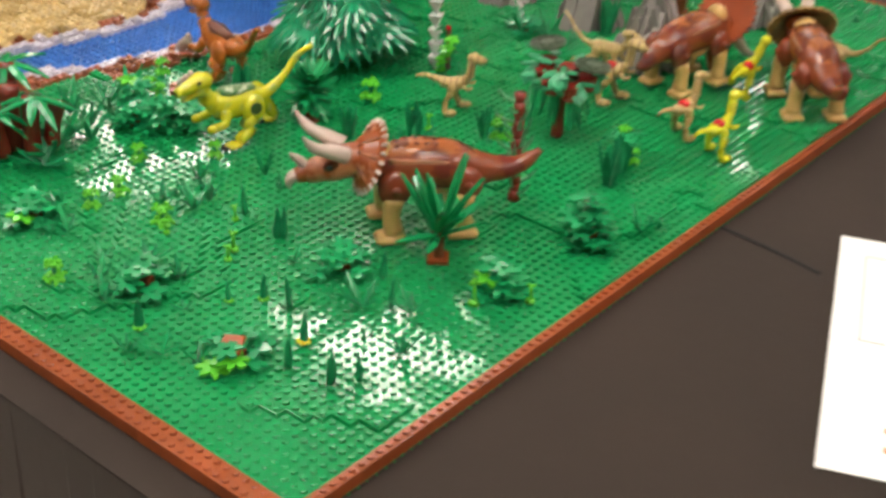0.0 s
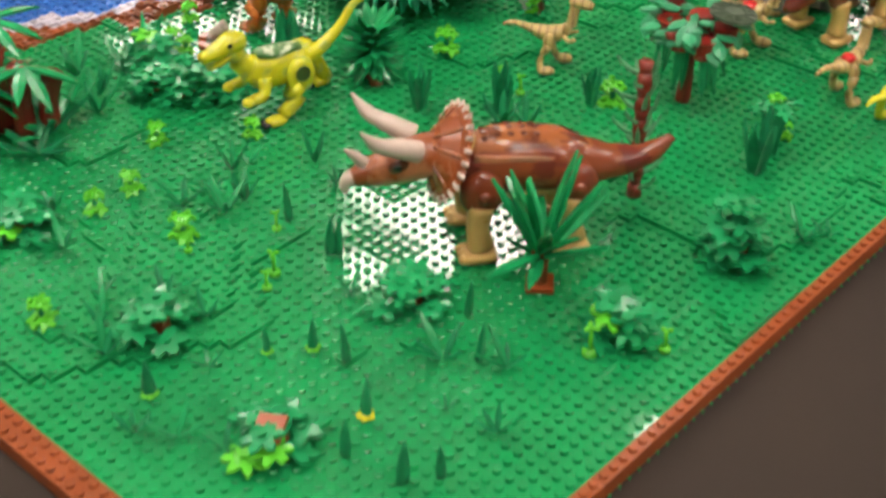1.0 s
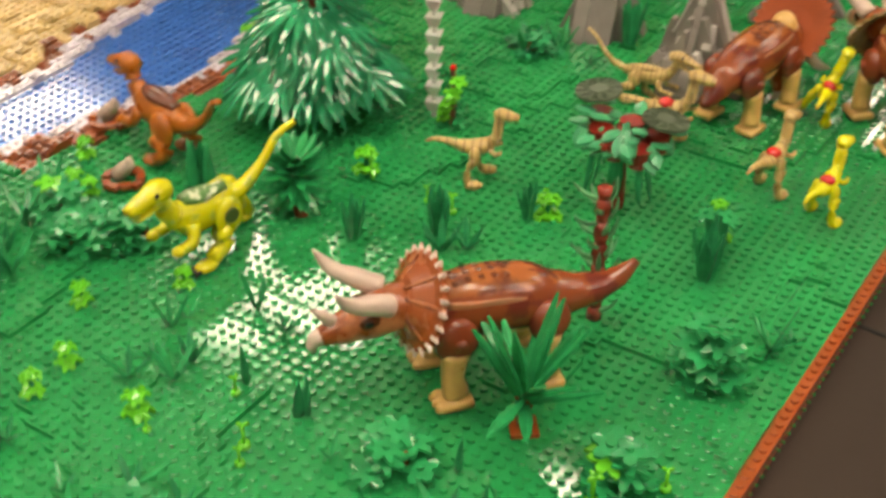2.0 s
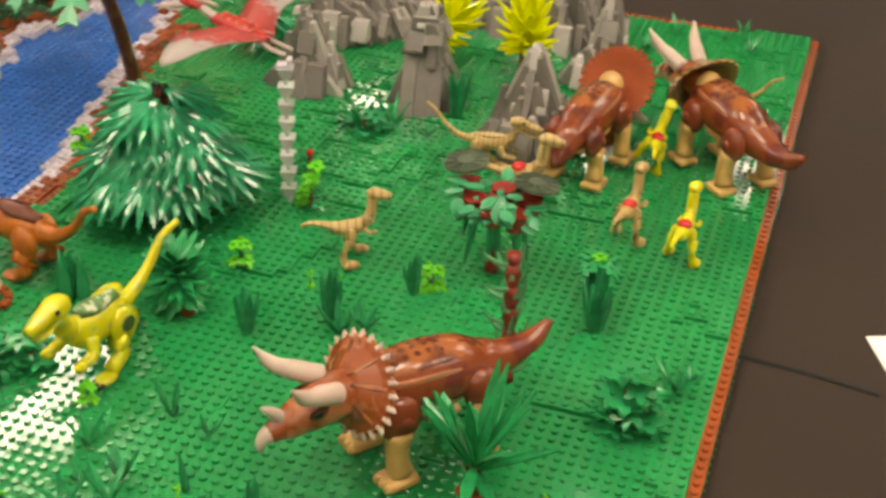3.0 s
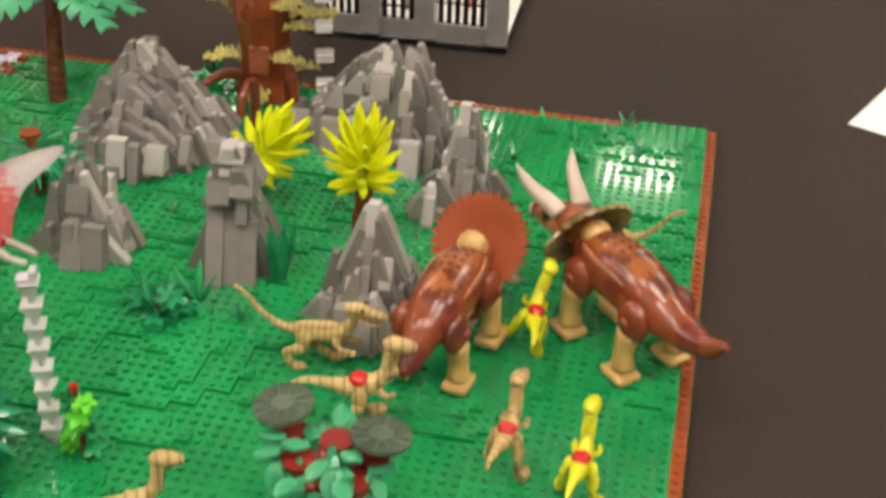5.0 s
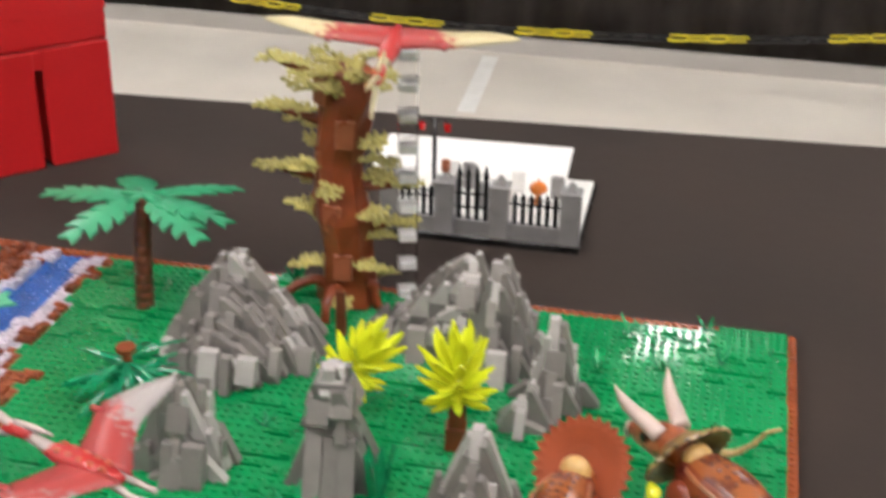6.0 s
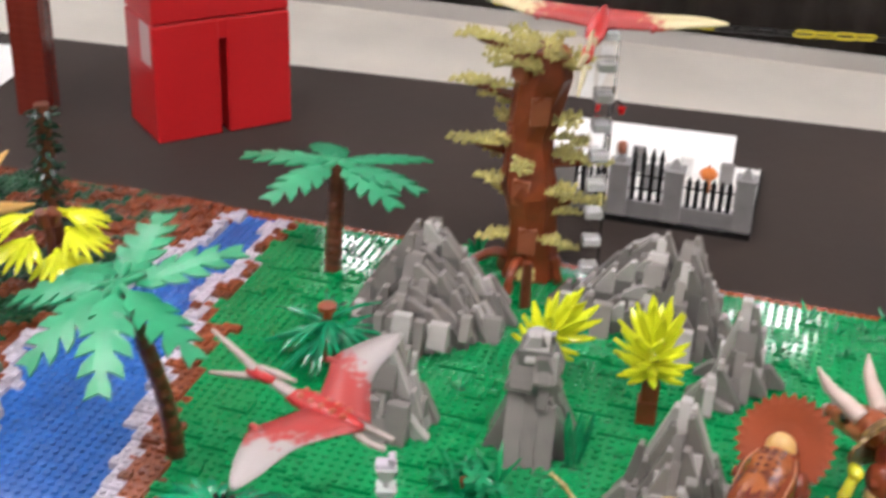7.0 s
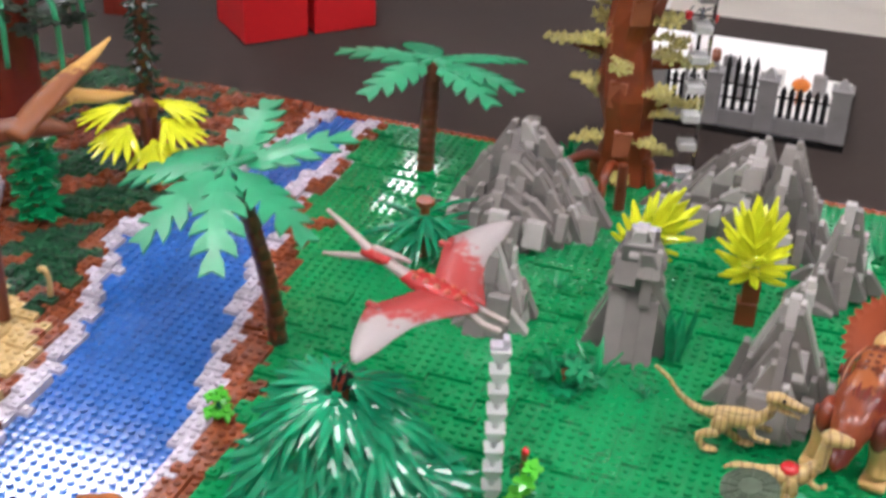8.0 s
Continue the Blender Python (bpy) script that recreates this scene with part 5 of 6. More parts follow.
def disc_tree(x, y):
    """A brown tree with red pots, loose leaves and two flat grey-green discs."""
    top = thing("disc_tree", "brown plastic tree with red pots and round green discs", "tree", place(x, y))
    bm = bmesh.new()
    limb(bm, [(0, 0, 0), (0.001, 0, 0.02), (-0.001, 0.001, 0.045), (0, 0, 0.062)], [0.0055, 0.0046, 0.0048, 0.0044], 10, 3)
    for a in (20, 150, 265):
        d = Vector((math.cos(radians(a)), math.sin(radians(a)), 0))
        limb(bm, [(0, 0, 0.046), d * 0.013 + Vector((0, 0, 0.051)), d * 0.024 + Vector((0, 0, 0.058))], [0.0036, 0.003, 0.003], 8, 3)
    part("trunk", bm, "cane", top, "dark red trunk with three limbs", True)
    bm = bmesh.new()
    cone(bm, 0.0066, 0.009, 0.013, pose(0, 0, 0), 14)
    pot = mesh_of("pot", bm, "blood_pot")
    for px, py, pz in ((0.024, 0.004, 0.05), (-0.022, 0.01, 0.05), (0.002, -0.014, 0.046), (0.004, 0.006, 0.052), (0.018, -0.012, 0.044), (-0.012, -0.008, 0.048)):
        piece("pot", pot, top, pose(px, py, pz))
    bm = bmesh.new()
    cone(bm, 0.0158, 0.0158, 0.0022, pose(0, 0, 0), 28)
    cone(bm, 0.0062, 0.0062, 0.0008, pose(0, 0, 0.0022), 20)
    for q in range(3):
        bmesh.ops.create_cone(bm, cap_ends=False, segments=28, radius1=0.0085 + 0.0028 * q, radius2=0.0085 + 0.0028 * q, depth=0.001, matrix=pose(0, 0, 0.0026))
    for q in range(12):
        box(bm, 0.009, 0.0008, 0.0008, pose(0, 0, 0.0026, 0, 0, 30 * q) @ pose(0.011, 0, 0), 0)
    disc = mesh_of("disc", bm, "disc")
    piece("disc", disc, top, pose(-0.026, 0.014, 0.074, 4, -6, 0))
    piece("disc", disc, top, pose(0.027, 0.006, 0.071, -5, 5, 0))
    rng = random.Random(8)
    lf = blade_mesh("leaf", 0.014, 0.0095, "frond", 0.0016, 0.004, 0.0012, 0.5)
    for k in range(52):
        a, r = rng.uniform(0, 360), rng.uniform(0.004, 0.03)
        z = rng.uniform(0.05, 0.068)
        piece("leaf", lf, top, pose(r * math.cos(radians(a)), r * math.sin(radians(a)), z, 0, 0, a + rng.uniform(-60, 60)) @ pose(0, 0, 0, 0, rng.uniform(-30, 50), 0))
    hang = blade_mesh("hanging_leaf", 0.036, 0.0055, "dark_leaf", 0.0012, 0.0, 0.0008, 0.8)
    for k in range(14):
        a, r = 137.5 * k, 0.012 + 0.011 * (k % 2)
        piece("hanging_leaf", hang, top, pose(r * math.cos(radians(a)), r * math.sin(radians(a)), 0.052, 0, 0, a) @ pose(0, 0, 0, 0, 82, 0))
    return top


M["blood_pot"] = surface("dark_red_pot_plastic", (0.24, 0.02, 0.015), 0.25, 0.15, 60, 0.03)
M["disc"] = surface("grey_green_plastic", (0.075, 0.1, 0.065), 0.35, 0.3, 120, 0.1)
disc_tree(-0.180, 0.497)


def fan_mesh(name, length, width, blades, arc, droop, material):
    """A fan of pointed blades that spread from one knob and droop."""
    bm = bmesh.new()
    cone(bm, 0.0034, 0.003, 0.003, pose(0, 0, -0.001), 8)
    for k in range(blades):
        v = 2 * k / (blades - 1) - 1
        ln = length * (1 - 0.16 * v * v)
        one = bmesh.new()
        st = [(ln * u, width / 2 * w, width / 2 * w, -droop * (0.25 * u + 0.75 * u ** 2.4), 0.0009 * w) for u, w in ((0.03, 0.45), (0.3, 0.8), (0.55, 1.0), (0.78, 0.8), (1.0, 0.12))]
        ribbon_leaf(one, st, 0.0014)
        one.transform(pose(0, 0, 0.0006 * (k % 2), 9 * v, 0, arc / 2 * v))
        tmp = bpy.data.meshes.new("blade")
        one.to_mesh(tmp)
        one.free()
        bm.from_mesh(tmp)
        bpy.data.meshes.remove(tmp)
    return mesh_of(name, bm, material)


def pine(x, y, height, radius, seed, label):
    """A dome of drooping leaf fans in tiers round a brown trunk."""
    rng = random.Random(seed)
    top = thing("pine_tree", label, "tree", place(x, y), "pine trees")
    bm = bmesh.new()
    cone(bm, 0.0085, 0.0045, height * 0.94, pose(0, 0, 0), 14)
    for k in range(5):
        cone(bm, 0.0098 - 0.0008 * k, 0.0092 - 0.0008 * k, 0.006, pose(0, 0, 0.004 + 0.018 * k), 14)
    part("trunk", bm, "blood_brown", top, "dark reddish brown trunk")
    fans = [fan_mesh("leaf_fan", 0.037, 0.0056, 8, 124, 0.014, "pine"), fan_mesh("leaf_fan", 0.034, 0.0054, 7, 110, 0.021, "pine"), fan_mesh("leaf_fan", 0.04, 0.0056, 6, 90, 0.01, "pine")]
    tiers = ((0.043, 0.04, 12, 17), (0.051, 0.038, 12, 22), (0.06, 0.034, 11, 21), (0.07, 0.028, 9, 17), (0.083, 0.02, 8, 10), (0.092, 0.012, 6, 2), (0.096, 0.006, 4, -4))
    for t, (z, r, n, tilt) in enumerate(tiers):
        for k in range(n):
            a = 360 * (k + 0.5 * (t % 2)) / n + rng.uniform(-11, 11)
            s = rng.uniform(0.92, 1.1) * (1.0 if t < 4 else 0.95)
            piece("leaf_fan", rng.choice(fans), top, pose(0, 0, z + rng.uniform(-0.005, 0.005), 0, 0, a) @ pose(r * rng.uniform(0.85, 1.15), 0, 0, rng.uniform(-20, 20), tilt + rng.uniform(-12, 12), rng.uniform(-8, 8)) @ Matrix.Diagonal((s, s, s, 1)))
    bm = bmesh.new()
    for k in range(7):
        cone(bm, 0.0016, 0.0012, 0.009, pose(0.0042 * math.cos(k * 0.9), 0.0042 * math.sin(k * 0.9), height - 0.011, 14 * math.sin(k), 14 * math.cos(k), 0), 6)
    part("tip", bm, "black", top, "black clips at the tip")
    return top


M["blood_brown"] = surface("dark_red_plastic", (0.15, 0.02, 0.012), 0.2, 0.15, 60, 0.03)
pine(-0.430, 0.487, 0.106, 0.064, 5, "large dome-shaped tree of drooping green plastic leaf fans")


def spiky_shrub(x, y):
    """A round shrub of pointed leaves over small red-brown pots."""
    rng = random.Random(17)
    top = thing("spiky_shrub", "small spiky green plastic shrub in brown pots", "plant", place(x, y))
    bm = bmesh.new()
    cone(bm, 0.006, 0.0075, 0.01, pose(0, 0, 0), 14)
    cone(bm, 0.005, 0.006, 0.008, pose(0.009, -0.006, 0), 14)
    part("pot", bm, "brown", top, "reddish brown pots")
    lf = blade_mesh("leaf", 0.0205, 0.0074, "leaf", 0.0014, 0.003, 0.001, 0.5)
    for k in range(80):
        u = k / 80
        piece("leaf", lf, top, pose(0, 0, 0.013 + 0.024 * u, 0, 0, k * 137.5) @ pose(0.004, 0, 0, rng.uniform(-25, 25), 24 - 85 * u + rng.uniform(-14, 14), 0))
    return top


spiky_shrub(-0.362, 0.376)


def palm(x, y, tip, fronds, length, width, label, droop=0.02, rise=0.01, size=0.0045):
    """A segmented trunk and a crown of saw-toothed fronds."""
    top = thing("palm_tree", label, "palm tree", place(x, y, 0), "palm trees")
    dx, dy, h = tip
    bm = bmesh.new()
    n = 12
    for k in range(n):
        u, v = k / n, (k + 1) / n
        a = Vector((dx * u ** 1.6, dy * u ** 1.6, h * u))
        b = Vector((dx * v ** 1.6, dy * v ** 1.6, h * v))
        tube(bm, [a, a.lerp(b, 0.9), b], [size * (1.12 - 0.12 * u), size * (1.0 - 0.12 * u), size * 0.9], 12)
    part("trunk", bm, "trunk", top, "reddish brown ringed trunk", True)
    fr = jagged_mesh("frond", length, width, 5, "frond", 0.0016, droop, rise, 0.002)
    rng = random.Random(int(h * 10000))
    for a, dip in fronds:
        piece("frond", fr, top, pose(dx, dy, h + 0.001, 0, 0, a) @ pose(0.011, 0, 0, rng.uniform(-10, 10), dip, 0) @ Matrix.Diagonal((rng.uniform(0.94, 1.05), 1, 1, 1)))
    bm = bmesh.new()
    for a, dip in fronds:
        limb(bm, [(dx, dy, h + 0.002), Vector((dx, dy, h + 0.003)) + 0.018 * Vector((math.cos(radians(a)), math.sin(radians(a)), -math.sin(radians(dip))))], [0.0034, 0.0024], 6, 2)
    cone(bm, 0.004, 0.003, 0.006, pose(dx, dy, h - 0.001), 10)
    part("crown_hub", bm, "frond", top, "", True)
    return top


palm(-0.541, 0.929, (-0.004, 0.022, 0.092), ((190, -4), (246, 4), (326, 5), (348, 2), (45, 5), (120, 9)), 0.071, 0.036, "tall palm with green plastic fronds by grey rocks", 0.01, 0.006, 0.0072)
palm(-0.545, 0.641, (-0.015, -0.032, 0.146), ((39, -14), (96, -16), (142, 14), (183, 14), (238, 28), (288, 26), (339, 18)), 0.067, 0.036, "leaning palm with green plastic fronds beside the river", 0.01, 0.005, 0.006)


def yellow_plant(x, y, h, length, seed, label, lean=0.0):
    """A brown stem with a burst of pointed lime yellow leaves."""
    rng = random.Random(seed)
    top = thing("yellow_plant", label, "plant", place(x, y), "yellow plants")
    bm = bmesh.new()
    box(bm, 0.0145, 0.0145, h * 0.5, pose(0, 0, h * 0.25, 0, 0, 8), 0.0006)
    box(bm, 0.0125, 0.0125, h * 0.5, pose(0.001, 0, h * 0.75, 0, 0, 12), 0.0006)
    part("stem", bm, "brown", top, "reddish brown stem")
    lf = blade_mesh("leaf", 0.031, 0.0092, "yellow_leaf", 0.002, 0.002, 0.0016, 0.6)
    crown = pose(0, 0, h, 0, lean, 0)
    turn = 0.0
    for rise, tilt, size, count in ((0.004, 82, 0.72, 8), (0.009, 70, 0.85, 8), (0.014, 56, 0.98, 8), (0.021, 38, 1.05, 7), (0.028, 20, 1.05, 6), (0.034, 5, 1.0, 3)):
        turn += 23
        for k in range(count):
            grown = size * length * rng.uniform(0.9, 1.1)
            piece("leaf", lf, top, crown @ pose(0, 0, rise * length, 0, 0, turn + 360 * k / count + rng.uniform(-9, 9)) @ pose(0.0025, 0, 0, rng.uniform(-12, 12), -90 + tilt + rng.uniform(-7, 7), 0) @ Matrix.Diagonal((grown, size, 1, 1)))
    return top


yellow_plant(-0.242, 0.797, 0.038, 1.0, 3, "lime yellow spiky plant on a brown stem among rocks")
yellow_plant(-0.335, 0.823, 0.022, 1.0, 4, "lime yellow spiky plant behind a tall grey rock", 36)


def drooping_yellow_plant(x, y, h):
    top = thing("yellow_tree", "small tree with drooping lime yellow leaf fans", "tree", place(x, y))
    bm = bmesh.new()
    limb(bm, [(0, 0, 0), (0, 0, h * 0.6), (0, 0, h + 0.008)], [0.0048, 0.004, 0.005], 10, 2)
    part("trunk", bm, "trunk", top, "", True)
    fan = fan_mesh("leaf_fan", 0.038, 0.0064, 8, 118, 0.012, "yellow_leaf")
    for a, r, dz, tilt in ((196, 0.02, 0.002, -2), (252, 0.02, -0.008, 8), (40, 0.014, 0.006, 0), (-2, 0.018, -0.004, 6), (-40, 0.014, -0.022, 14), (120, 0.014, 0.002, 4)):
        piece("leaf_fan", fan, top, pose(0, 0, h + dz, 0, 0, a) @ pose(r, 0, 0, 0, tilt, 0))
    bm = bmesh.new()
    for k in range(4):
        cone(bm, 0.004, 0.005, 0.012, pose(0.006 * math.cos(k * 1.6), 0.006 * math.sin(k * 1.6), h - 0.002, 10 * math.sin(k), 10 * math.cos(k), 0), 10)
    part("knob", bm, "trunk", top, "brown knobs at the crown")
    return top


drooping_yellow_plant(-0.756, 0.828, 0.052)


def studded_column(x, y, h):
    """A dark column of small black-green leaf pieces."""
    top = thing("leafy_column", "slim column of glossy black and dark green leaves", "plant", place(x, y))
    bm = bmesh.new()
    cone(bm, 0.008, 0.0065, h, pose(0, 0, 0), 12)
    part("core", bm, "trunk", top, "brown core")
    lf = blade_mesh("leaf", 0.0115, 0.0055, "black_leaf", 0.0014, 0.005, 0.001, 0.5)
    rng = random.Random(12)
    for k in range(84):
        u = k / 84
        piece("leaf", lf, top, pose(0, 0, h * (0.22 + 0.78 * u), 0, 0, 137.5 * k) @ pose(0.0045, 0, 0, 0, rng.uniform(-40, 35), 0))
    return top


M["black_leaf"] = surface("black_green_plastic", (0.008, 0.03, 0.016), 0.2, 0.3, 90, 0.04, objvary=0.4)
studded_column(-0.79, 0.885, 0.135)


def fruit_bush(x, y, h):
    """Bright green leaves in tiers up a thin brown stem with a red fruit."""
    top = thing("fruit_bush", "bright green leafy shrub with small red fruit", "plant", place(x, y))
    bm = bmesh.new()
    cone(bm, 0.0022, 0.002, h, pose(0, 0, 0), 8)
    part("stem", bm, "trunk", top)
    rng = random.Random(5)
    for k in range(11):
        piece("leaf", SMALL_STAR["lime" if k % 2 else "leaf"], top, pose(0, 0, 0.004 + (h - 0.002) * (k // 2) / 5, 0, 0, 180 * (k % 2) + 40 * (k // 2)) @ pose(0.0065, 0, 0, rng.uniform(-15, 15), 20, 0) @ Matrix.Diagonal((1.15, 1.15, 1, 1)))
    bm = bmesh.new()
    ball(bm, egg(0.001, -0.002, h + 0.003, 0.0026, 0.0026, 0.0026), 10, 6)
    part("fruit", bm, "red", top, "small red fruit", True)
    return top


fruit_bush(-0.334, 0.531, 0.045)


def hedge(x, y):
    """A low ring of dark leaves with blades."""
    top = leaf_bush(x, y, 3, 0.017, 0.012, "dark_leaf", 0, 77)
    tagged(top, "low dark green leafy clump on green studs")
    return top


hedge(-0.340, 0.672)
for k, (x, y) in enumerate(((-0.352, 0.681), (-0.325, 0.683), (-0.345, 0.66))):
    grass_tuft(x, y, 5, 1.1, 35, 140 + k)


def fern_palm(x, y):
    """A short brown stem with narrow teal leaves."""
    top = thing("fern_plant", "short brown stem with narrow green leaves", "plant", place(x, y))
    bm = bmesh.new()
    cone(bm, 0.006, 0.0055, 0.02, pose(0, 0, 0), 12)
    cone(bm, 0.0075, 0.0075, 0.0035, pose(0, 0, 0.045), 14)
    cone(bm, 0.0035, 0.0035, 0.026, pose(0, 0, 0.02), 10)
    part("stem", bm, "border", top, "brown stem with a round cap")
    lf = blade_mesh("leaf", 0.044, 0.0044, "pine", 0.0012, 0.016, 0.0005, 0.7)
    for k in range(40):
        piece("leaf", lf, top, pose(0, 0, 0.022 + 0.014 * (k % 4) / 3, 0, 0, 137.5 * k) @ pose(0.003, 0, 0, 0, -20 + 14 * (k % 3), 0))
    return top


fern_palm(-0.493, 0.795)


def bent_tree(x, y):
    """Thick brown stems with drooping fans of green leaves."""
    top = thing("fan_tree", "thick reddish brown stems with drooping green leaf fans", "tree", place(x, y))
    for dx, dy, h, r in ((0, 0, 0.056, 0.01), (0.017, 0.005, 0.05, 0.0085), (0.005, -0.016, 0.044, 0.0085), (-0.016, 0.01, 0.066, 0.009), (0.022, 0.02, 0.04, 0.008), (-0.012, -0.014, 0.05, 0.0085)):
        bm = bmesh.new()
        limb(bm, [(dx, dy, 0), (dx * 1.1, dy * 1.1, h * 0.5), (dx * 1.3, dy * 1.3, h)], [(r, r), (r * 0.8, r * 0.8), (r * 0.95, r * 0.95)], 10, 3)
        part("stem", bm, "blood_brown", top, "glossy reddish brown stem", True)
    lf = blade_mesh("leaf", 0.034, 0.0085, "leaf", 0.0016, 0.012, 0.0014, 0.5)
    rng = random.Random(21)
    for cx, cy, cz in ((0.024, 0.008, 0.05), (0.004, -0.022, 0.044), (-0.022, 0.014, 0.066)):
        for k in range(8):
            piece("leaf", lf, top, pose(cx, cy, cz, 0, 0, 45 * k + rng.uniform(-8, 8)) @ pose(0.002, 0, 0, 0, rng.uniform(-15, 25), 0))
    return top


bent_tree(-0.492, 0.158)
for k, (x, y) in enumerate(((-0.462, 0.17), (-0.45, 0.155), (-0.47, 0.185))):
    grass_tuft(x, y, 8, 1.4, 60, 160 + k)


def nest(x, y):
    """A ring of brown plates round a pale bone."""
    top = thing("bone_nest", "orange brown ring with a pale bone in it", "nest", place(x, y))
    bm = bmesh.new()
    box(bm, 0.008, 0.006, 0.004, pose(0, 0, 0.002), 0.0005)
    me = mesh_of("ring_plate", bm, "border")
    for k in range(9):
        piece("ring_plate", me, top, pose(0, 0, 0, 0, 0, 40 * k) @ pose(0.012, 0, 0.001 * (k % 3), 0, 0, 90))
    bm = bmesh.new()
    limb(bm, [(-0.006, 0, 0.004), (0, 0.001, 0.01), (0.006, 0.001, 0.016), (0.008, 0, 0.022)], [0.005, 0.0055, 0.0045, 0.002], 8, 3)
    part("bone", bm, "horn", top, "pale bone", True)
    return top


nest(-0.481, 0.333)
nest(-0.545, 0.385)


# ---- the big brown tree ----
def big_tree(x, y, h):
    """A trunk of stacked brown slope bricks with roots and olive leaf clusters."""
    rng = random.Random(33)
    top = thing("brown_tree", "tall brown brick-built tree with olive leaf clusters", "tree", place(x, y))
    bm = bmesh.new()
    profile = [(0, 0.03), (0.02, 0.024), (0.05, 0.021), (0.08, 0.026), (0.1, 0.023), (0.13, 0.02), (0.16, 0.023), (0.185, 0.025), (h, 0.021)]
    n = 8
    rings = []
    for z, r in profile:
        ox, oy = 0.004 * math.sin(z * 40), 0.003 * math.cos(z * 33)
        rings.append([bm.verts.new((ox + r * (1 + 0.16 * (k % 2) * math.sin(z * 70 + k)) * math.cos(2 * math.pi * k / n), oy + r * (1 - 0.14 * ((k + 1) % 2) * math.cos(z * 60 + k)) * math.sin(2 * math.pi * k / n), z)) for k in range(n)])
    for a, b in zip(rings, rings[1:]):
        for k in range(n):
            bm.faces.new((a[k], a[(k + 1) % n], b[(k + 1) % n], b[k]))
    bm.faces.new(rings[-1])
    bm.faces.new(rings[0][::-1])
    bmesh.ops.bevel(bm, geom=[e for e in bm.edges], offset=0.0005, segments=1, affect="EDGES")
    part("trunk", bm, "bark", top, "reddish brown faceted trunk")
    bm = bmesh.new()
    box(bm, 0.0158, 0.006, 0.024, pose(0, -0.002, 0), 0.0005)
    chip = mesh_of("slope_brick", bm, "bark_light")
    for a, z, r in ((-100, 0.085, 0.0205), (-70, 0.16, 0.021), (-125, 0.195, 0.019), (-150, 0.13, 0.0175), (-80, 0.04, 0.0195), (180, 0.09, 0.0205)):
        piece("slope_brick", chip, top, pose(0, 0, z, 0, 0, a) @ pose(r, 0, 0, 0, rng.uniform(-8, 8), 90))
    for a, ln in ((-95, 0.045), (-150, 0.05), (-20, 0.03), (60, 0.03)):
        bm = bmesh.new()
        d = Vector((math.cos(radians(a)), math.sin(radians(a)), 0))
        limb(bm, [d * 0.015 + Vector((0, 0, 0.014)), d * 0.03 + Vector((0, 0, 0.022)), d * ln + Vector((0, 0, 0.014)), d * (ln + 0.004) + Vector((0, 0, 0.0))], [0.006, 0.0045, 0.004, 0.0042], 8, 3)
        part("root", bm, "bark", top, "curved root", True)
    bm = bmesh.new()
    for k in range(9):
        a, r = 137.5 * k, 0.0028 * math.sqrt(k) * 1.5
        ball(bm, egg(r * math.cos(radians(a)), r * math.sin(radians(a)) * 0.7, 0.0008 * (k % 3), 0.0028, 0.0026, 0.0014), 6, 4)
        cone(bm, 0.0009, 0.0008, 0.004, pose(r * math.cos(radians(a)), r * math.sin(radians(a)) * 0.7, 0.0008), 5)
    for k in range(6):
        a = 60 * k
        box(bm, 0.008, 0.0016, 0.0014, pose(0, 0, 0, 0, 0, a) @ pose(0.005, 0, 0))
    cluster = mesh_of("leaf_spray", bm, "olive", True)
    spots = []
    for z, n_c, reach in ((0.014, 3, 0.03), (0.042, 3, 0.03), (0.066, 2, 0.028), (0.09, 3, 0.032), (0.112, 3, 0.034), (0.132, 3, 0.032), (0.155, 2, 0.034), (0.2, 6, 0.028), (0.21, 4, 0.018)):
        a0 = rng.choice((0, 180)) + rng.uniform(-35, 25)
        for k in range(n_c):
            a = a0 + 360 * k / n_c + rng.uniform(-20, 20)
            for q in range(3):
                r = reach + 0.0075 * q - 0.004
                spots.append((a + rng.uniform(-8, 8), z + rng.uniform(-0.004, 0.004) + 0.001 * q, r))
    for a, z, r in spots[:290]:
        piece("leaf_spray", cluster, top, pose(0, 0, z, 0, 0, a) @ pose(r, 0, 0, rng.uniform(-25, 25), rng.uniform(-25, 10), rng.uniform(0, 360)) @ Matrix.Diagonal((0.9, 0.9, 1, 1)))
    for a, z, ln in ((165, 0.203, 0.06), (-5, 0.112, 0.045), (190, 0.118, 0.05), (175, 0.166, 0.056), (10, 0.07, 0.035)):
        bm = bmesh.new()
        d = Vector((math.cos(radians(a)), math.sin(radians(a)), 0))
        limb(bm, [Vector((0, 0, z - 0.006)), d * ln * 0.6 + Vector((0, 0, z - 0.002)), d * ln + Vector((0, 0, z + 0.002))], [0.006, 0.004, 0.003], 8, 3)
        part("branch", bm, "brown", top, "", True)
        for q in range(5):
            piece("leaf_spray", cluster, top, pose(d.x * (ln * 0.55 + 0.009 * q), d.y * (ln * 0.55 + 0.009 * q), z + 0.004, rng.uniform(-15, 15), rng.uniform(-15, 15), 50 * q))
    return top


M["bark"] = surface("bark_brown_plastic", (0.2, 0.043, 0.014), 0.3, 0.2, 60, 0.04)
M["bark_light"] = surface("light_bark_plastic", (0.32, 0.1, 0.045), 0.28, 0.15, 60, 0.04, objvary=0.25)
big_tree(-0.383, 0.995, 0.207)


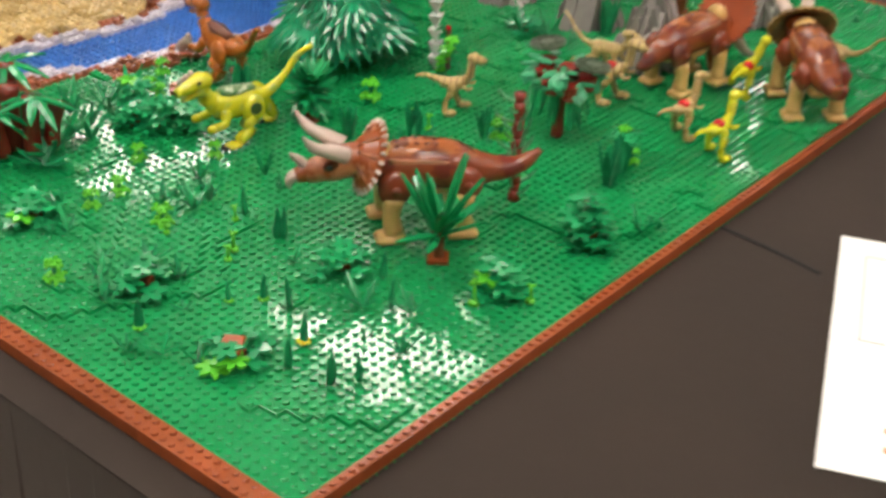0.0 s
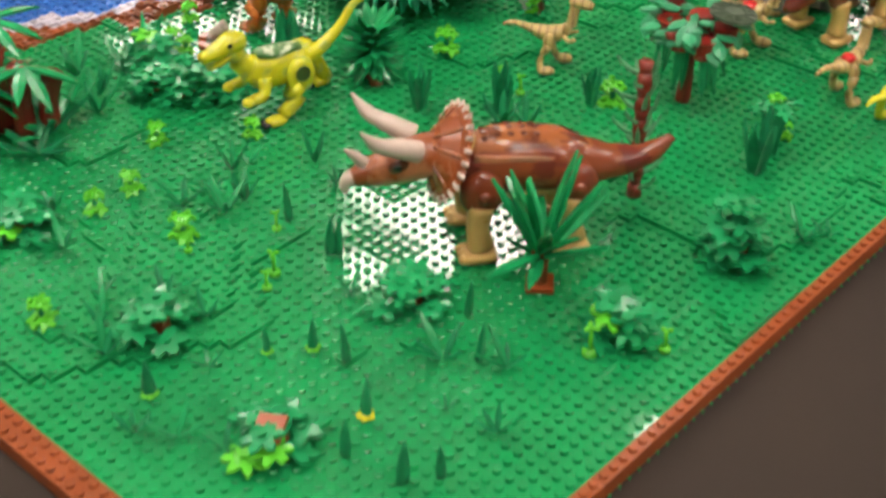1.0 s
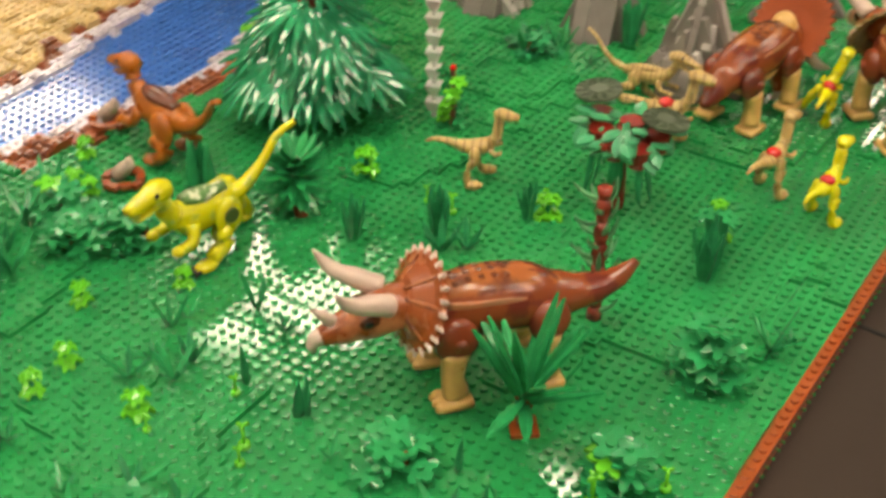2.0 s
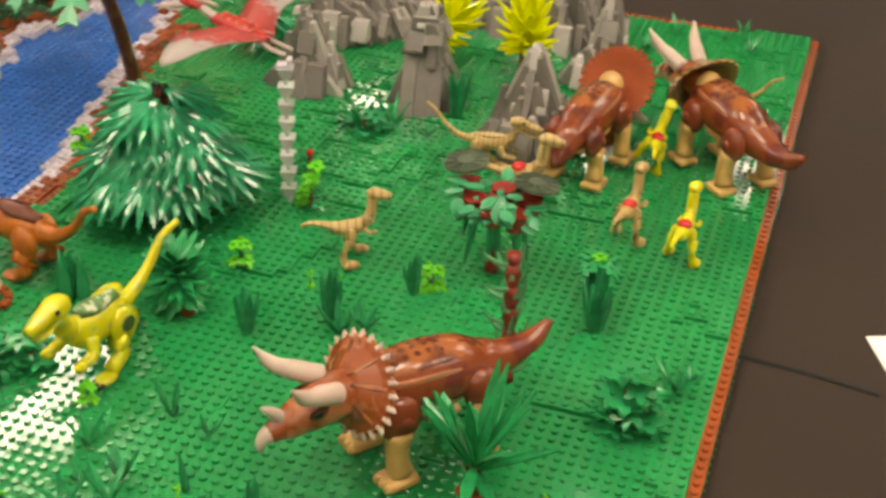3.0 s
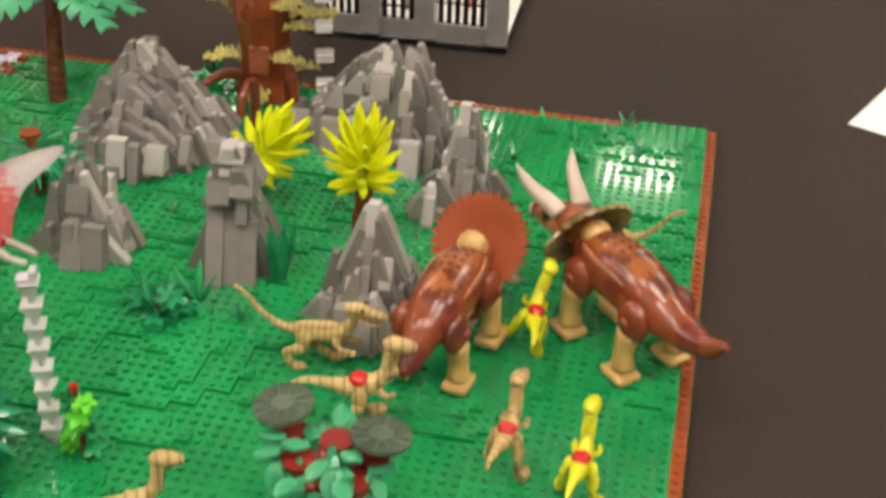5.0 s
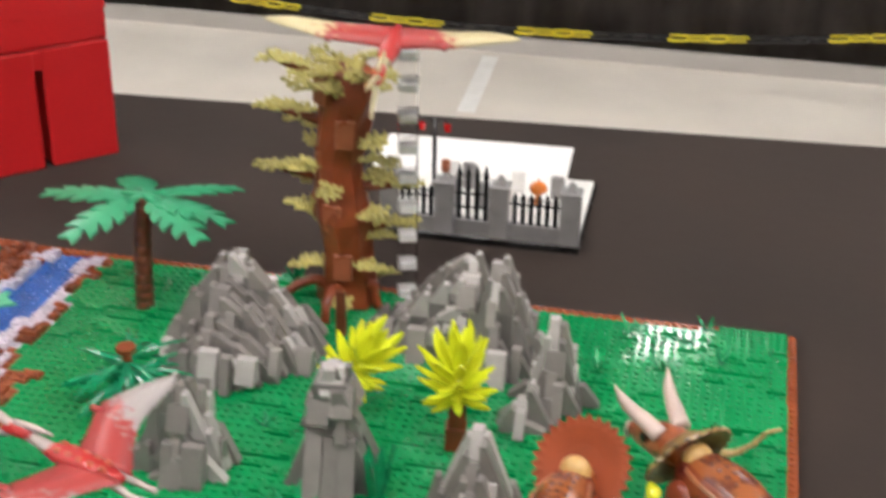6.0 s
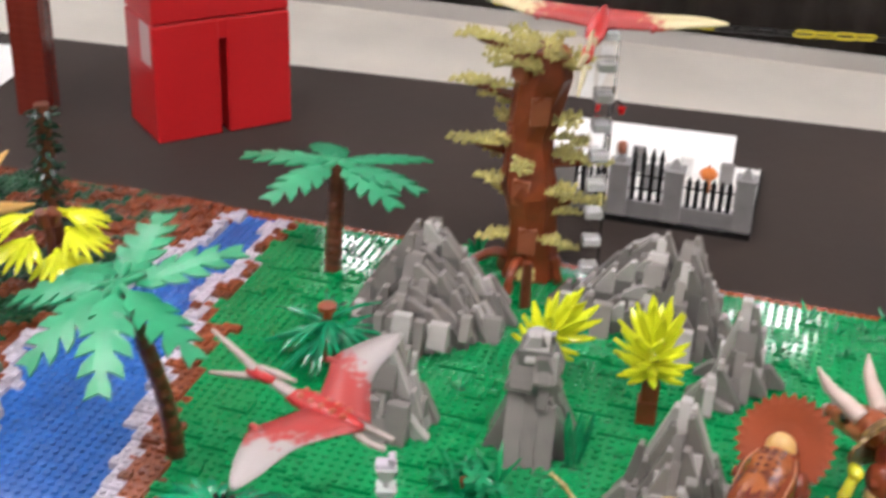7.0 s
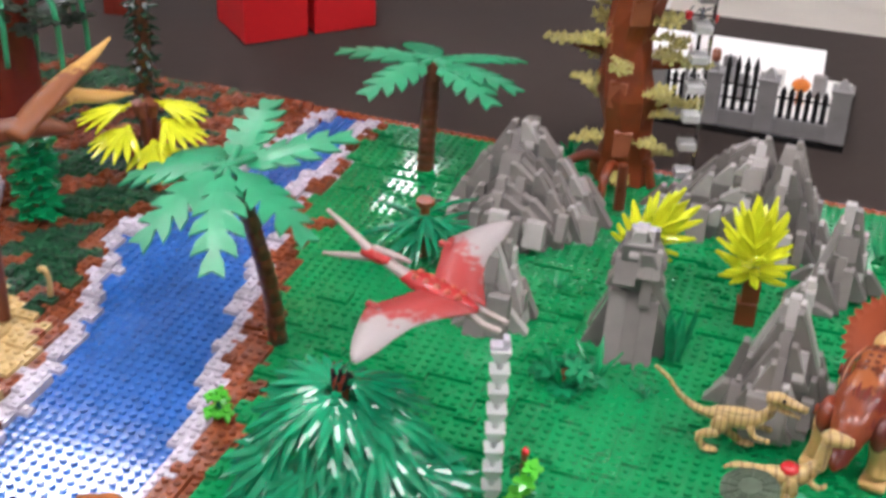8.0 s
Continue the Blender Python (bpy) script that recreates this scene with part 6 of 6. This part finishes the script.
# ---- rocks ----
def slope_mesh(w, d_low, d_top, h, material="rock"):
    """A slope brick: upright at the back, slanting at the front (+x)."""
    bm = bmesh.new()
    y = w / 2 - 0.0001
    lip = 0.0022
    prof = [(0, 0), (d_low, 0), (d_low, lip), (d_top, h), (0, h)]
    a = [bm.verts.new((x - d_low, -y, z)) for x, z in prof]
    b = [bm.verts.new((x - d_low, y, z)) for x, z in prof]
    bm.faces.new(a)
    bm.faces.new(b[::-1])
    for k in range(5):
        bm.faces.new((a[k], b[k], b[(k + 1) % 5], a[(k + 1) % 5]))
    bmesh.ops.recalc_face_normals(bm, faces=bm.faces)
    bmesh.ops.bevel(bm, geom=bm.edges[:], offset=0.0003, segments=1, affect="EDGES")
    return mesh_of("slope_brick", bm, material)


def bar_mesh(w, run, drop, material):
    """A long slope brick along x that falls by drop over its run."""
    bm = bmesh.new()
    y = w / 2 - 0.0002
    flat = min(0.004, run * 0.3)
    prof = [(0, 0), (run, 0), (run, 0.0022), (flat, drop + 0.0022), (0, drop + 0.0022)]
    a = [bm.verts.new((px, -y, pz)) for px, pz in prof]
    b = [bm.verts.new((px, y, pz)) for px, pz in prof]
    bm.faces.new(a)
    bm.faces.new(b[::-1])
    for k in range(5):
        bm.faces.new((a[k], b[k], b[(k + 1) % 5], a[(k + 1) % 5]))
    bmesh.ops.recalc_face_normals(bm, faces=bm.faces)
    bmesh.ops.bevel(bm, geom=bm.edges[:], offset=0.0003, segments=1, affect="EDGES")
    return mesh_of("slope_brick", bm, material)


SHAPES = ((0.0158, 0.0076, 0.0192), (0.0158, 0.0076, 0.0288), (0.0205, 0.0098, 0.0096), (0.0215, 0.0098, 0.0192), (0.0225, 0.0098, 0.0288))
SLOPES = {(w, k): slope_mesh(w * STUD, *dims) for w in (1, 2, 3) for k, dims in enumerate(SHAPES)}
# pale copies: light grey bricks, also painted light for tops that catch the lamps
PALE = {(w, k): slope_mesh(w * STUD, *dims, "rock_pale") for w in (1, 2, 3) for k, dims in enumerate(SHAPES)}


def rock(x, y, ax, ay, h, seed, label, peak=(0.0, 0.0), power=1.7, curve=0.75):
    """Strips of wide slope bricks step down both sides of a ridge of narrow ones; a row of wedges closes the front."""
    rng = random.Random(seed)
    top = thing("brick_rock", label, "rock", pose(x, y, ground_z(x, y)), "brick rocks")
    core = bmesh.new()

    def height(dx, dy):
        ex = abs(dx) / (ax + (peak[0] if dx < 0 else -peak[0]))
        ey = abs(dy) / (ay + (peak[1] if dy < 0 else -peak[1]))
        rho = (ex ** power + ey ** power) ** (1 / power)
        return h * (1 - rho) ** curve if rho < 1 else 0.0

    def lay(px, py, z, side, w, drop, wide, pale):
        options = (2, 3, 4) if wide else (0, 1)
        tall = 0.0288 if drop > 0.02 and z > 0.0288 else 0.0192
        kind = options[-1] if tall == 0.0288 else options[-2] if z > 0.018 else options[0]
        low, cap, tall = SHAPES[kind]
        family = PALE if rng.random() < pale else SLOPES
        back = STUD if wide else STUD / 2
        turn = pose(peak[0] + px, peak[1] + py, max(0.0, z - tall), 0, 0, 90 * side)
        piece("slope_brick", family[w, kind], top, turn @ pose(low - back + rng.uniform(-0.0006, 0.0006), rng.uniform(-0.0004, 0.0004), 0, 0, 0, rng.uniform(-1.2, 1.2)))

    rows = int(ay / STUD) + 2
    for j in range(-rows, rows + 1):
        dy = j * STUD
        for sign, side in ((1, 0), (-1, 2)):
            lift = rng.choice((-0.0112, -0.008, -0.0048, 0.0, 0.0016, 0.0048))
            x = STUD * 0.4
            z = height(sign * x, dy) + lift
            while z > 0.005:
                run = rng.choice((1.5, 2, 2, 2.5)) * STUD
                z2 = max(0.0, height(sign * (x + run), dy) + lift)
                bump = rng.choice((-0.0048, -0.0024, 0.0, 0.0, 0.002, 0.004))
                low = max(0.0, z2 + bump - 0.0022)
                tall = max(0.0, z - z2) + rng.choice((0.0, 0.0024, 0.0048))
                at = pose(peak[0], peak[1] + dy, 0, 0, 0, 90 * side)
                piece("slope_brick", bar_mesh(STUD, run, tall, "rock_pale" if rng.random() < 0.2 else "rock"), top, at @ pose(x, 0, low, 0, 0, rng.uniform(-1.5, 1.5)))
                if z2 > 0.006:
                    box(core, run - 0.001, STUD - 0.0012, low, at @ pose(x + run / 2, 0, low / 2 - 0.0003))
                if z > 0.03 and rng.random() < 0.16:
                    piece("slope_brick", SLOPES[1, 0] if rng.random() < 0.5 else PALE[1, 0], top, at @ pose(x + run * 0.5, 0, (z + z2) / 2 - 0.0125, 0, 0, -90 if side == 0 else 90) @ pose(0.006, 0, 0))
                x, z = x + run, z2
    for j in range(-rows, rows + 1):
        dy = j * STUD
        z = height(0, dy)
        if z < 0.004:
            continue
        z = max(0.0096, min(h - 0.003, z) + rng.choice((-0.0064, -0.002, 0.002)))
        box(core, STUD - 0.0004, STUD - 0.0004, max(0.004, z - 0.003), pose(peak[0], peak[1] + dy, max(0.004, z - 0.003) / 2))
        lay(rng.choice((-0.0016, 0, 0.0016)), dy, z, 1 if dy > 0 else 3, rng.choice((1, 1, 2)), z - height(0, dy + math.copysign(STUD, dy)), False, 0.36)
    cols = int(ax / STUD) + 2
    for i in range(-cols, cols, 2):
        dx = (i + 0.5) * STUD
        edge = [j for j in range(-rows, 0) if height(dx, j * STUD) > 0.004]
        if edge and rng.random() < 0.85:
            z = min(0.0304, 0.0096 + 0.6 * height(dx, 0) * rng.uniform(0.5, 1.0))
            lay(dx + rng.choice((-0.002, 0, 0.002)), (edge[0] + rng.choice((-0.5, 0, 0.3))) * STUD, z, 3, rng.choice((1, 1, 2)), 0.03, False, 0.25)
    tagged(part("core", core, "rock_shade_core", top), kind="stuff")
    return top


# core colour darker than the bricks: shade of the gaps painted in
M["rock_shade_core"] = surface("gap_shade_rock_plastic", (0.14, 0.13, 0.12), 0.4, 0.1, 50, 0.04)
rock(-0.437, 0.884, 0.064, 0.058, 0.085, 3, "broad grey brick-built rock with stepped slopes", (-0.012, 0.014), 1.8, 0.72)
rock(-0.284, 0.945, 0.062, 0.043, 0.089, 4, "wide grey brick-built rock with a ridge", (0.022, 0.0), 1.6, 0.78)
rock(-0.23, 0.922, 0.032, 0.034, 0.099, 14, "grey brick-built rock peak beside the wide rock", (-0.006, 0.002), 1.9, 0.7)
rock(-0.422, 0.727, 0.03, 0.027, 0.07, 5, "small grey brick-built rock on green studs", (0.004, 0.0), 2.2, 0.62)
rock(-0.206, 0.689, 0.037, 0.034, 0.09, 7, "pointed grey brick-built rock beside a brown triceratops", (0.0, 0.004), 1.6, 0.75)
rock(-0.182, 0.868, 0.021, 0.024, 0.074, 8, "slim grey brick-built rock with a pointed top", (0.0, 0.003), 1.6, 0.7)
rock(-0.2, 0.833, 0.016, 0.013, 0.03, 9, "low grey brick-built rock at the foot of another")


def rock_pillar(x, y):
    """A square pillar of grey bricks with jutting blocks on a foot of steep smooth wedges."""
    rng = random.Random(6)
    top = thing("brick_rock", "tall narrow grey brick-built rock pillar", "rock", pose(x, y, ground_z(x, y), 0, 0, 6), "brick rocks")
    wedge = {m: slope_mesh(1.55 * STUD, 0.0245, 0.0045, 0.05, m) for m in ("rock", "rock_pale")}
    bm = bmesh.new()
    box(bm, 0.024, 0.022, 0.084, pose(0, 0, 0.042), 0.0004)
    part("core", bm, "rock_shade_core", top)
    for side, ts in ((3, (-0.011, 0.0005, 0.012)), (0, (-0.009, 0.002, 0.012)), (2, (-0.011, 0.0, 0.009)), (1, (-0.008, 0.006))):
        for q, t in enumerate(ts):
            piece("slope_brick", wedge["rock"], top, pose(0, 0, -0.004 * (q == 1) - 0.0002 * side, 0, 0, 90 * side) @ pose((0.0335, 0.0305, 0.036)[q], t, (0, 0.0045, -0.005)[q]))
    for side in range(4):
        z = 0.03 + 0.004 * side
        while z < 0.082:
            t = rng.choice((-0.008, -0.004, 0.004, 0.008))
            tall = rng.choice((0, 0, 1))
            fam = PALE if rng.random() < 0.35 else SLOPES
            piece("slope_brick", fam[rng.choice((1, 2)), tall], top, pose(0, 0, min(z, 0.062), 0, 0, 90 * side) @ pose(0.0195 - 0.05 * max(0, z - 0.03) + rng.choice((0, 0.002)), t, 0))
            z += 0.0125
    for side in range(4):
        piece("slope_brick", PALE[2, 0] if side in (2, 3) else SLOPES[2, 0], top, pose(0, 0, 0.0745, 0, 0, 90 * side) @ pose(0.0125, 0.0003 * side, 0))
    return top


rock_pillar(-0.315, 0.74)


# ---- the graveyard model ----
def graveyard():
    top = thing("graveyard_model", "grey brick-built graveyard wall with black iron fence", "brick model", pose(-0.298, 1.231, TABLE_Z, 0, 0, 1))
    W, D = 0.192, 0.16
    bm = bmesh.new()
    box(bm, W, D, 0.0075, pose(0, 0, 0.00375), 0.0006)
    part("base", bm, "black", top, "black base plate")
    bm = bmesh.new()
    box(bm, W - 0.004, D - 0.012, 0.003, pose(0, 0.002, 0.009), 0.0004)
    part("snow", bm, "white", top, "white ground of the graveyard")
    y = -D / 2 + 0.006
    bm = bmesh.new()
    for q in range(2):
        box(bm, W - 0.0005, 0.008, 0.0094, pose(0, y, 0.0075 + 0.0048 + 0.0096 * q * 0.75), 0.0004)
    part("wall", bm, "stone_dark", top, "grey brick wall")
    bm = bmesh.new()
    box(bm, 0.0185, 0.0185, 0.052, pose(0, 0, 0.026), 0.0005)
    box(bm, 0.0205, 0.0205, 0.004, pose(0, 0, 0.052), 0.0004)
    cone(bm, 0.0085, 0.002, 0.009, pose(0, 0, 0.054, 0, 0, 45), 4)
    pil = mesh_of("pillar", bm, "stone_dark")
    for px in (-0.088, -0.035, 0.018, 0.086):
        piece("pillar", pil, top, pose(px, y, 0.009))
    bm = bmesh.new()
    cone(bm, 0.0026, 0.0026, 0.029, pose(0, 0, 0), 8)
    cone(bm, 0.0034, 0.0004, 0.007, pose(0, 0, 0.029), 8)
    short = mesh_of("fence_bar", bm, "black")
    bm = bmesh.new()
    cone(bm, 0.0026, 0.0026, 0.05, pose(0, 0, 0), 8)
    cone(bm, 0.0034, 0.0003, 0.012, pose(0, 0, 0.05), 8)
    tall = mesh_of("fence_bar", bm, "black")
    for k in range(6):
        piece("fence_bar", short, top, pose(0.0325 + 0.0078 * k, y, 0.02))
        piece("fence_bar", short, top, pose(-0.078 + 0.0072 * k, y, 0.02))
    for k in range(4):
        piece("fence_bar", tall, top, pose(-0.0215 + 0.0086 * k, y, 0.018))
    for x0, x1, z in ((0.027, 0.078, 0.044), (-0.08, -0.043, 0.044), (-0.028, 0.01, 0.036), (-0.028, 0.01, 0.05)):
        bm = bmesh.new()
        box(bm, x1 - x0, 0.002, 0.0016, pose((x0 + x1) / 2, y, z))
        part("fence_rail", bm, "black", top)
    bm = bmesh.new()
    ball(bm, egg(0.045, 0.0, 0.03, 0.0085, 0.0085, 0.007), 24, 12)
    for v in bm.verts:
        d = v.co - Vector((0.045, 0, 0.03))
        f = 1 + 0.1 * math.cos(8 * math.atan2(d.y, d.x))
        v.co.x, v.co.y = 0.045 + d.x * f, d.y * f
    cone(bm, 0.001, 0.0008, 0.004, pose(0.045, 0, 0.0365), 6)
    cone(bm, 0.004, 0.003, 0.018, pose(0.045, 0, 0.0105), 8)
    part("pumpkin", bm, "pumpkin", top, "orange pumpkin on a post", True)
    bm = bmesh.new()
    cone(bm, 0.0024, 0.002, 0.085, pose(-0.062, 0.0, 0.0105), 8)
    for s in (-1, 1):
        limb(bm, [(-0.062, 0, 0.09), (-0.062 + s * 0.008, 0, 0.096), (-0.062 + s * 0.013, 0, 0.09)], [0.001, 0.001, 0.001], 6, 3)
    part("lantern_post", bm, "black", top, "black lantern post", True)
    for s in (-1, 1):
        bm = bmesh.new()
        cone(bm, 0.003, 0.004, 0.007, pose(-0.062 + s * 0.013, 0, 0.082), 8)
        part("lantern", bm, "red", top, "small red lantern")
    for px, py, hh, mat_name in ((0.062, 0.02, 0.026, "stone_dark"), (0.02, 0.03, 0.024, "white"), (-0.03, 0.025, 0.03, "stone_dark"), (0.07, -0.03, 0.022, "white"), (-0.01, -0.02, 0.03, "stone_dark"), (-0.05, 0.04, 0.026, "white")):
        bm = bmesh.new()
        box(bm, 0.014, 0.005, hh, pose(px, py, 0.0105 + hh / 2), 0.002)
        part("headstone", bm, mat_name, top, "small headstone")
    bm = bmesh.new()
    cone(bm, 0.0045, 0.0045, 0.009, pose(-0.035, y, 0.0715), 12)
    ball(bm, egg(-0.035, y, 0.0805, 0.0045, 0.0045, 0.003), 12, 6)
    part("round_stone", bm, "bark_light", top, "round brown piece on the pillar", True)
    return top


graveyard()


# ---- the big red figure ----
def red_figure():
    """Blocky legs, hips and tapering body of an oversized toy figure, in one mesh."""
    bm = bmesh.new()
    for s in (-1, 1):
        box(bm, 0.0745, 0.088, 0.131, pose(s * 0.0415, 0, 0.0655), 0.0016)
    box(bm, 0.1555, 0.0872, 0.022, pose(0, 0.0005, 0.1195), 0.0012)
    box(bm, 0.156, 0.089, 0.036, pose(0, 0, 0.15), 0.0025)
    v = [bm.verts.new(p) for p in ((-0.079, -0.045, 0.166), (0.079, -0.045, 0.166), (0.079, 0.045, 0.166), (-0.079, 0.045, 0.166), (-0.056, -0.04, 0.31), (0.056, -0.04, 0.31), (0.056, 0.04, 0.31), (-0.056, 0.04, 0.31))]
    for f in ((3, 2, 1, 0), (4, 5, 6, 7), (0, 1, 5, 4), (1, 2, 6, 5), (2, 3, 7, 6), (3, 0, 4, 7)):
        bm.faces.new([v[k] for k in f])
    for s in (-1, 1):
        limb(bm, [(s * 0.066, 0, 0.285), (s * 0.093, -0.005, 0.24), (s * 0.1, -0.045, 0.2)], [0.022, 0.022, 0.02], 12, 3)
    cone(bm, 0.05, 0.05, 0.08, pose(0, 0, 0.315), 20)
    bmesh.ops.recalc_face_normals(bm, faces=bm.faces)
    ob = part("toy_figure", bm, "red_figure")
    c, s = Vector((-0.835, 1.160)), Vector((-0.729, 1.277))
    ang = heading(*(s - c))
    mid = (c + s) / 2 + Vector((-math.sin(radians(ang)), math.cos(radians(ang)))) * 0.044
    ob.matrix_world = pose(mid.x, mid.y, TABLE_Z, 0, 0, ang)
    bm = bmesh.new()
    box(bm, 0.001, 0.03, 0.046, pose(-0.0795, -0.022, 0.108), 0.0002)
    tag = part("sticker", bm, "pink_label")
    tag.matrix_world = ob.matrix_world
    tagged(tag, "pale pink label stuck on the red figure", "sticker")
    return tagged(ob, "oversized blocky red plastic toy figure on black cloth", "toy figure")


M["pink_label"] = surface("pink_label_paper", (0.6, 0.42, 0.42), 0.6, 0.05, 30, 0.0)


def brown_column(x, y, w, h):
    """A square brown brick column of another exhibit."""
    top = thing("brick_column", "dark reddish brown brick-built column on black cloth", "column", pose(x, y, TABLE_Z, 0, 0, 12))
    bm = bmesh.new()
    box(bm, w, w, 0.0096, pose(0, 0, 0.0048), 0.0003)
    me = mesh_of("brick", bm, "blood_brown")
    for k in range(int(h / 0.0096)):
        piece("brick", me, top, pose(0, 0, 0.0096 * k))
    return top


brown_column(-1.008, 1.2, 0.036, 0.26)
sheet_of_paper(-1.3, 1.22, 8, 0.21, 0.14, [], "blank white sheet lying behind a brown column")
M["red_figure"] = surface("red_figure_plastic", (0.5, 0.012, 0.014), 0.38, 0.06, 12, 0.02)
red_figure()


# ---- the brown far corner of the landscape ----
def moss_tree(x, y, h):
    """A thick brown trunk with hanging green strands."""
    top = thing("moss_tree", "thick dark brown plastic trunk with hanging green strands", "tree", pose(x, y, ground_z(x, y)))
    bm = bmesh.new()
    limb(bm, [(0, 0, 0), (0.002, 0, 0.05), (-0.002, 0, 0.11), (0, 0, h)], [(0.032, 0.03), (0.025, 0.024), (0.023, 0.022), (0.026, 0.025)], 10, 3)
    part("trunk", bm, "blood_brown", top, "dark reddish brown trunk", True)
    rng = random.Random(41)
    for k in range(64):
        a, r = math.radians(137.5 * k), 0.024 + 0.044 * math.sqrt(k / 64)
        piece("leaf", MOSS_LEAF, top, pose(r * math.cos(a), r * math.sin(a), 0.112 + rng.uniform(0, 0.03), rng.uniform(-25, 25), rng.uniform(-25, 25), rng.uniform(0, 360)))
    for k in range(9):
        bm = bmesh.new()
        a = radians(40 * k - 14)
        d = Vector((math.cos(a), math.sin(a), 0))
        end = 0.04 + 0.025 * (k % 3)
        limb(bm, [d * 0.04 + Vector((0, 0, 0.132)), d * 0.054 + Vector((0, 0, 0.142)), d * 0.066 + Vector((0, 0, 0.124)), d * 0.069 + Vector((0, 0, end))], [0.0022, 0.0026, 0.0025, 0.0022], 8, 3)
        part("strand", bm, "frond", top, "hanging green strand", True)
    return top


M["moss_leaf"] = surface("dark_moss_plastic", (0.02, 0.034, 0.02), 0.35, 0.3, 120, 0.06, objvary=0.2)
MOSS_LEAF = leaf_star_mesh("leaf", 0.0125, 6, "moss_leaf", 21)
moss_tree(-0.905, 0.852, 0.22)


def leafy_block(x, y, h):
    top = thing("leafy_pillar", "pillar of layered green plastic leaves", "plant", place(x, y))
    bm = bmesh.new()
    cone(bm, 0.008, 0.007, h, pose(0, 0, 0), 10)
    part("stem", bm, "trunk", top, "reddish brown stem")
    rng = random.Random(3)
    for k in range(40):
        a = 137.5 * k
        piece("leaf", STAR["leaf"][k % 3], top, pose(0, 0, h * (0.08 + 0.92 * k / 40), 0, 0, a) @ pose(0.01, 0, 0, rng.uniform(-10, 10), rng.uniform(-5, 15), 0))
    return top


leafy_block(-0.79, 0.715, 0.075)
def perched_pteranodon():
    """A brown flyer on a leafy pillar, one wing raised and one spread behind."""
    top = thing("toy_pteranodon", "brown toy pteranodon with raised orange-tipped wings", "toy dinosaur", pose(-0.778, 0.694, 0.1))
    bm = bmesh.new()
    limb(bm, [(0.03, 0.02, -0.006), (0.01, 0.004, 0.0), (-0.012, -0.012, -0.002), (-0.034, -0.03, -0.006)], [0.003, 0.0085, 0.009, 0.006], 12, 3)
    part("body", bm, "hide_wing", top, "brown body", True)
    for pts in (((0.004, -0.016, -0.002), (0.006, 0.012, 0.01), (0.012, 0.042, 0.023), (0.02, 0.064, 0.034), (0.028, 0.082, 0.046)), ((0.0, 0.02, 0.002), (-0.002, 0.06, 0.0), (0.01, 0.085, -0.008), (0.026, 0.112, -0.013))):
        bm = bmesh.new()
        limb(bm, pts, [(0.01, 0.005), (0.0125, 0.006), (0.0105, 0.005), (0.0062, 0.0032), (0.0022, 0.0016)][: len(pts) - 1] + [(0.0014, 0.001)], 10, 3)
        part("wing", bm, "wing_sandy", top, "wing with an orange tip", True)
    return top


M["hide_wing"] = surface("wing_brown_plastic", (0.2, 0.062, 0.022), 0.35, 0.2, 90, 0.04, rgb2=(0.14, 0.04, 0.015), edge=(0.5, 0.7))
perched_pteranodon()


def clear_box(x, y):
    """A clear bluish box on a white base at the rim."""
    top = thing("clear_box", "clear bluish plastic box on a white base", "display box", pose(x, y, ground_z(x, y), 0, 0, 30))
    bm = bmesh.new()
    box(bm, 0.046, 0.046, 0.006, pose(0, 0, 0.003), 0.0006)
    part("base", bm, "foam", top, "white base")
    for a in range(4):
        bm = bmesh.new()
        box(bm, 0.002, 0.04, 0.055, pose(0, 0, 0, 0, 0, 90 * a) @ pose(0.021, 0, 0.0335), 0.0004)
        part("pane", bm, "clear", top, "clear bluish side")
    return top


clear_box(-0.858, 0.722)


def small_stump(x, y, h):
    top = thing("tan_sprout", "thin curled tan stalk in the sand", "plant", place(x, y))
    bm = bmesh.new()
    limb(bm, [(0, 0, 0), (0.001, 0, h * 0.6), (-0.002, 0, h), (-0.007, 0, h * 0.95)], [0.0022, 0.002, 0.002, 0.0022], 8, 3)
    part("stalk", bm, "sand", top, "", True)
    return top


small_stump(-0.716, 0.62, 0.022)
small_stump(-0.742, 0.59, 0.018)


def brown_post(x, y, h):
    top = thing("brown_post", "thin reddish brown post standing on studs", "post", place(x, y))
    bm = bmesh.new()
    cone(bm, 0.0048, 0.0042, h, pose(0, 0, 0), 12)
    part("post", bm, "trunk", top)
    return top


brown_post(-0.728, 0.582, 0.07)
brown_post(-0.367, 0.927, 0.041)
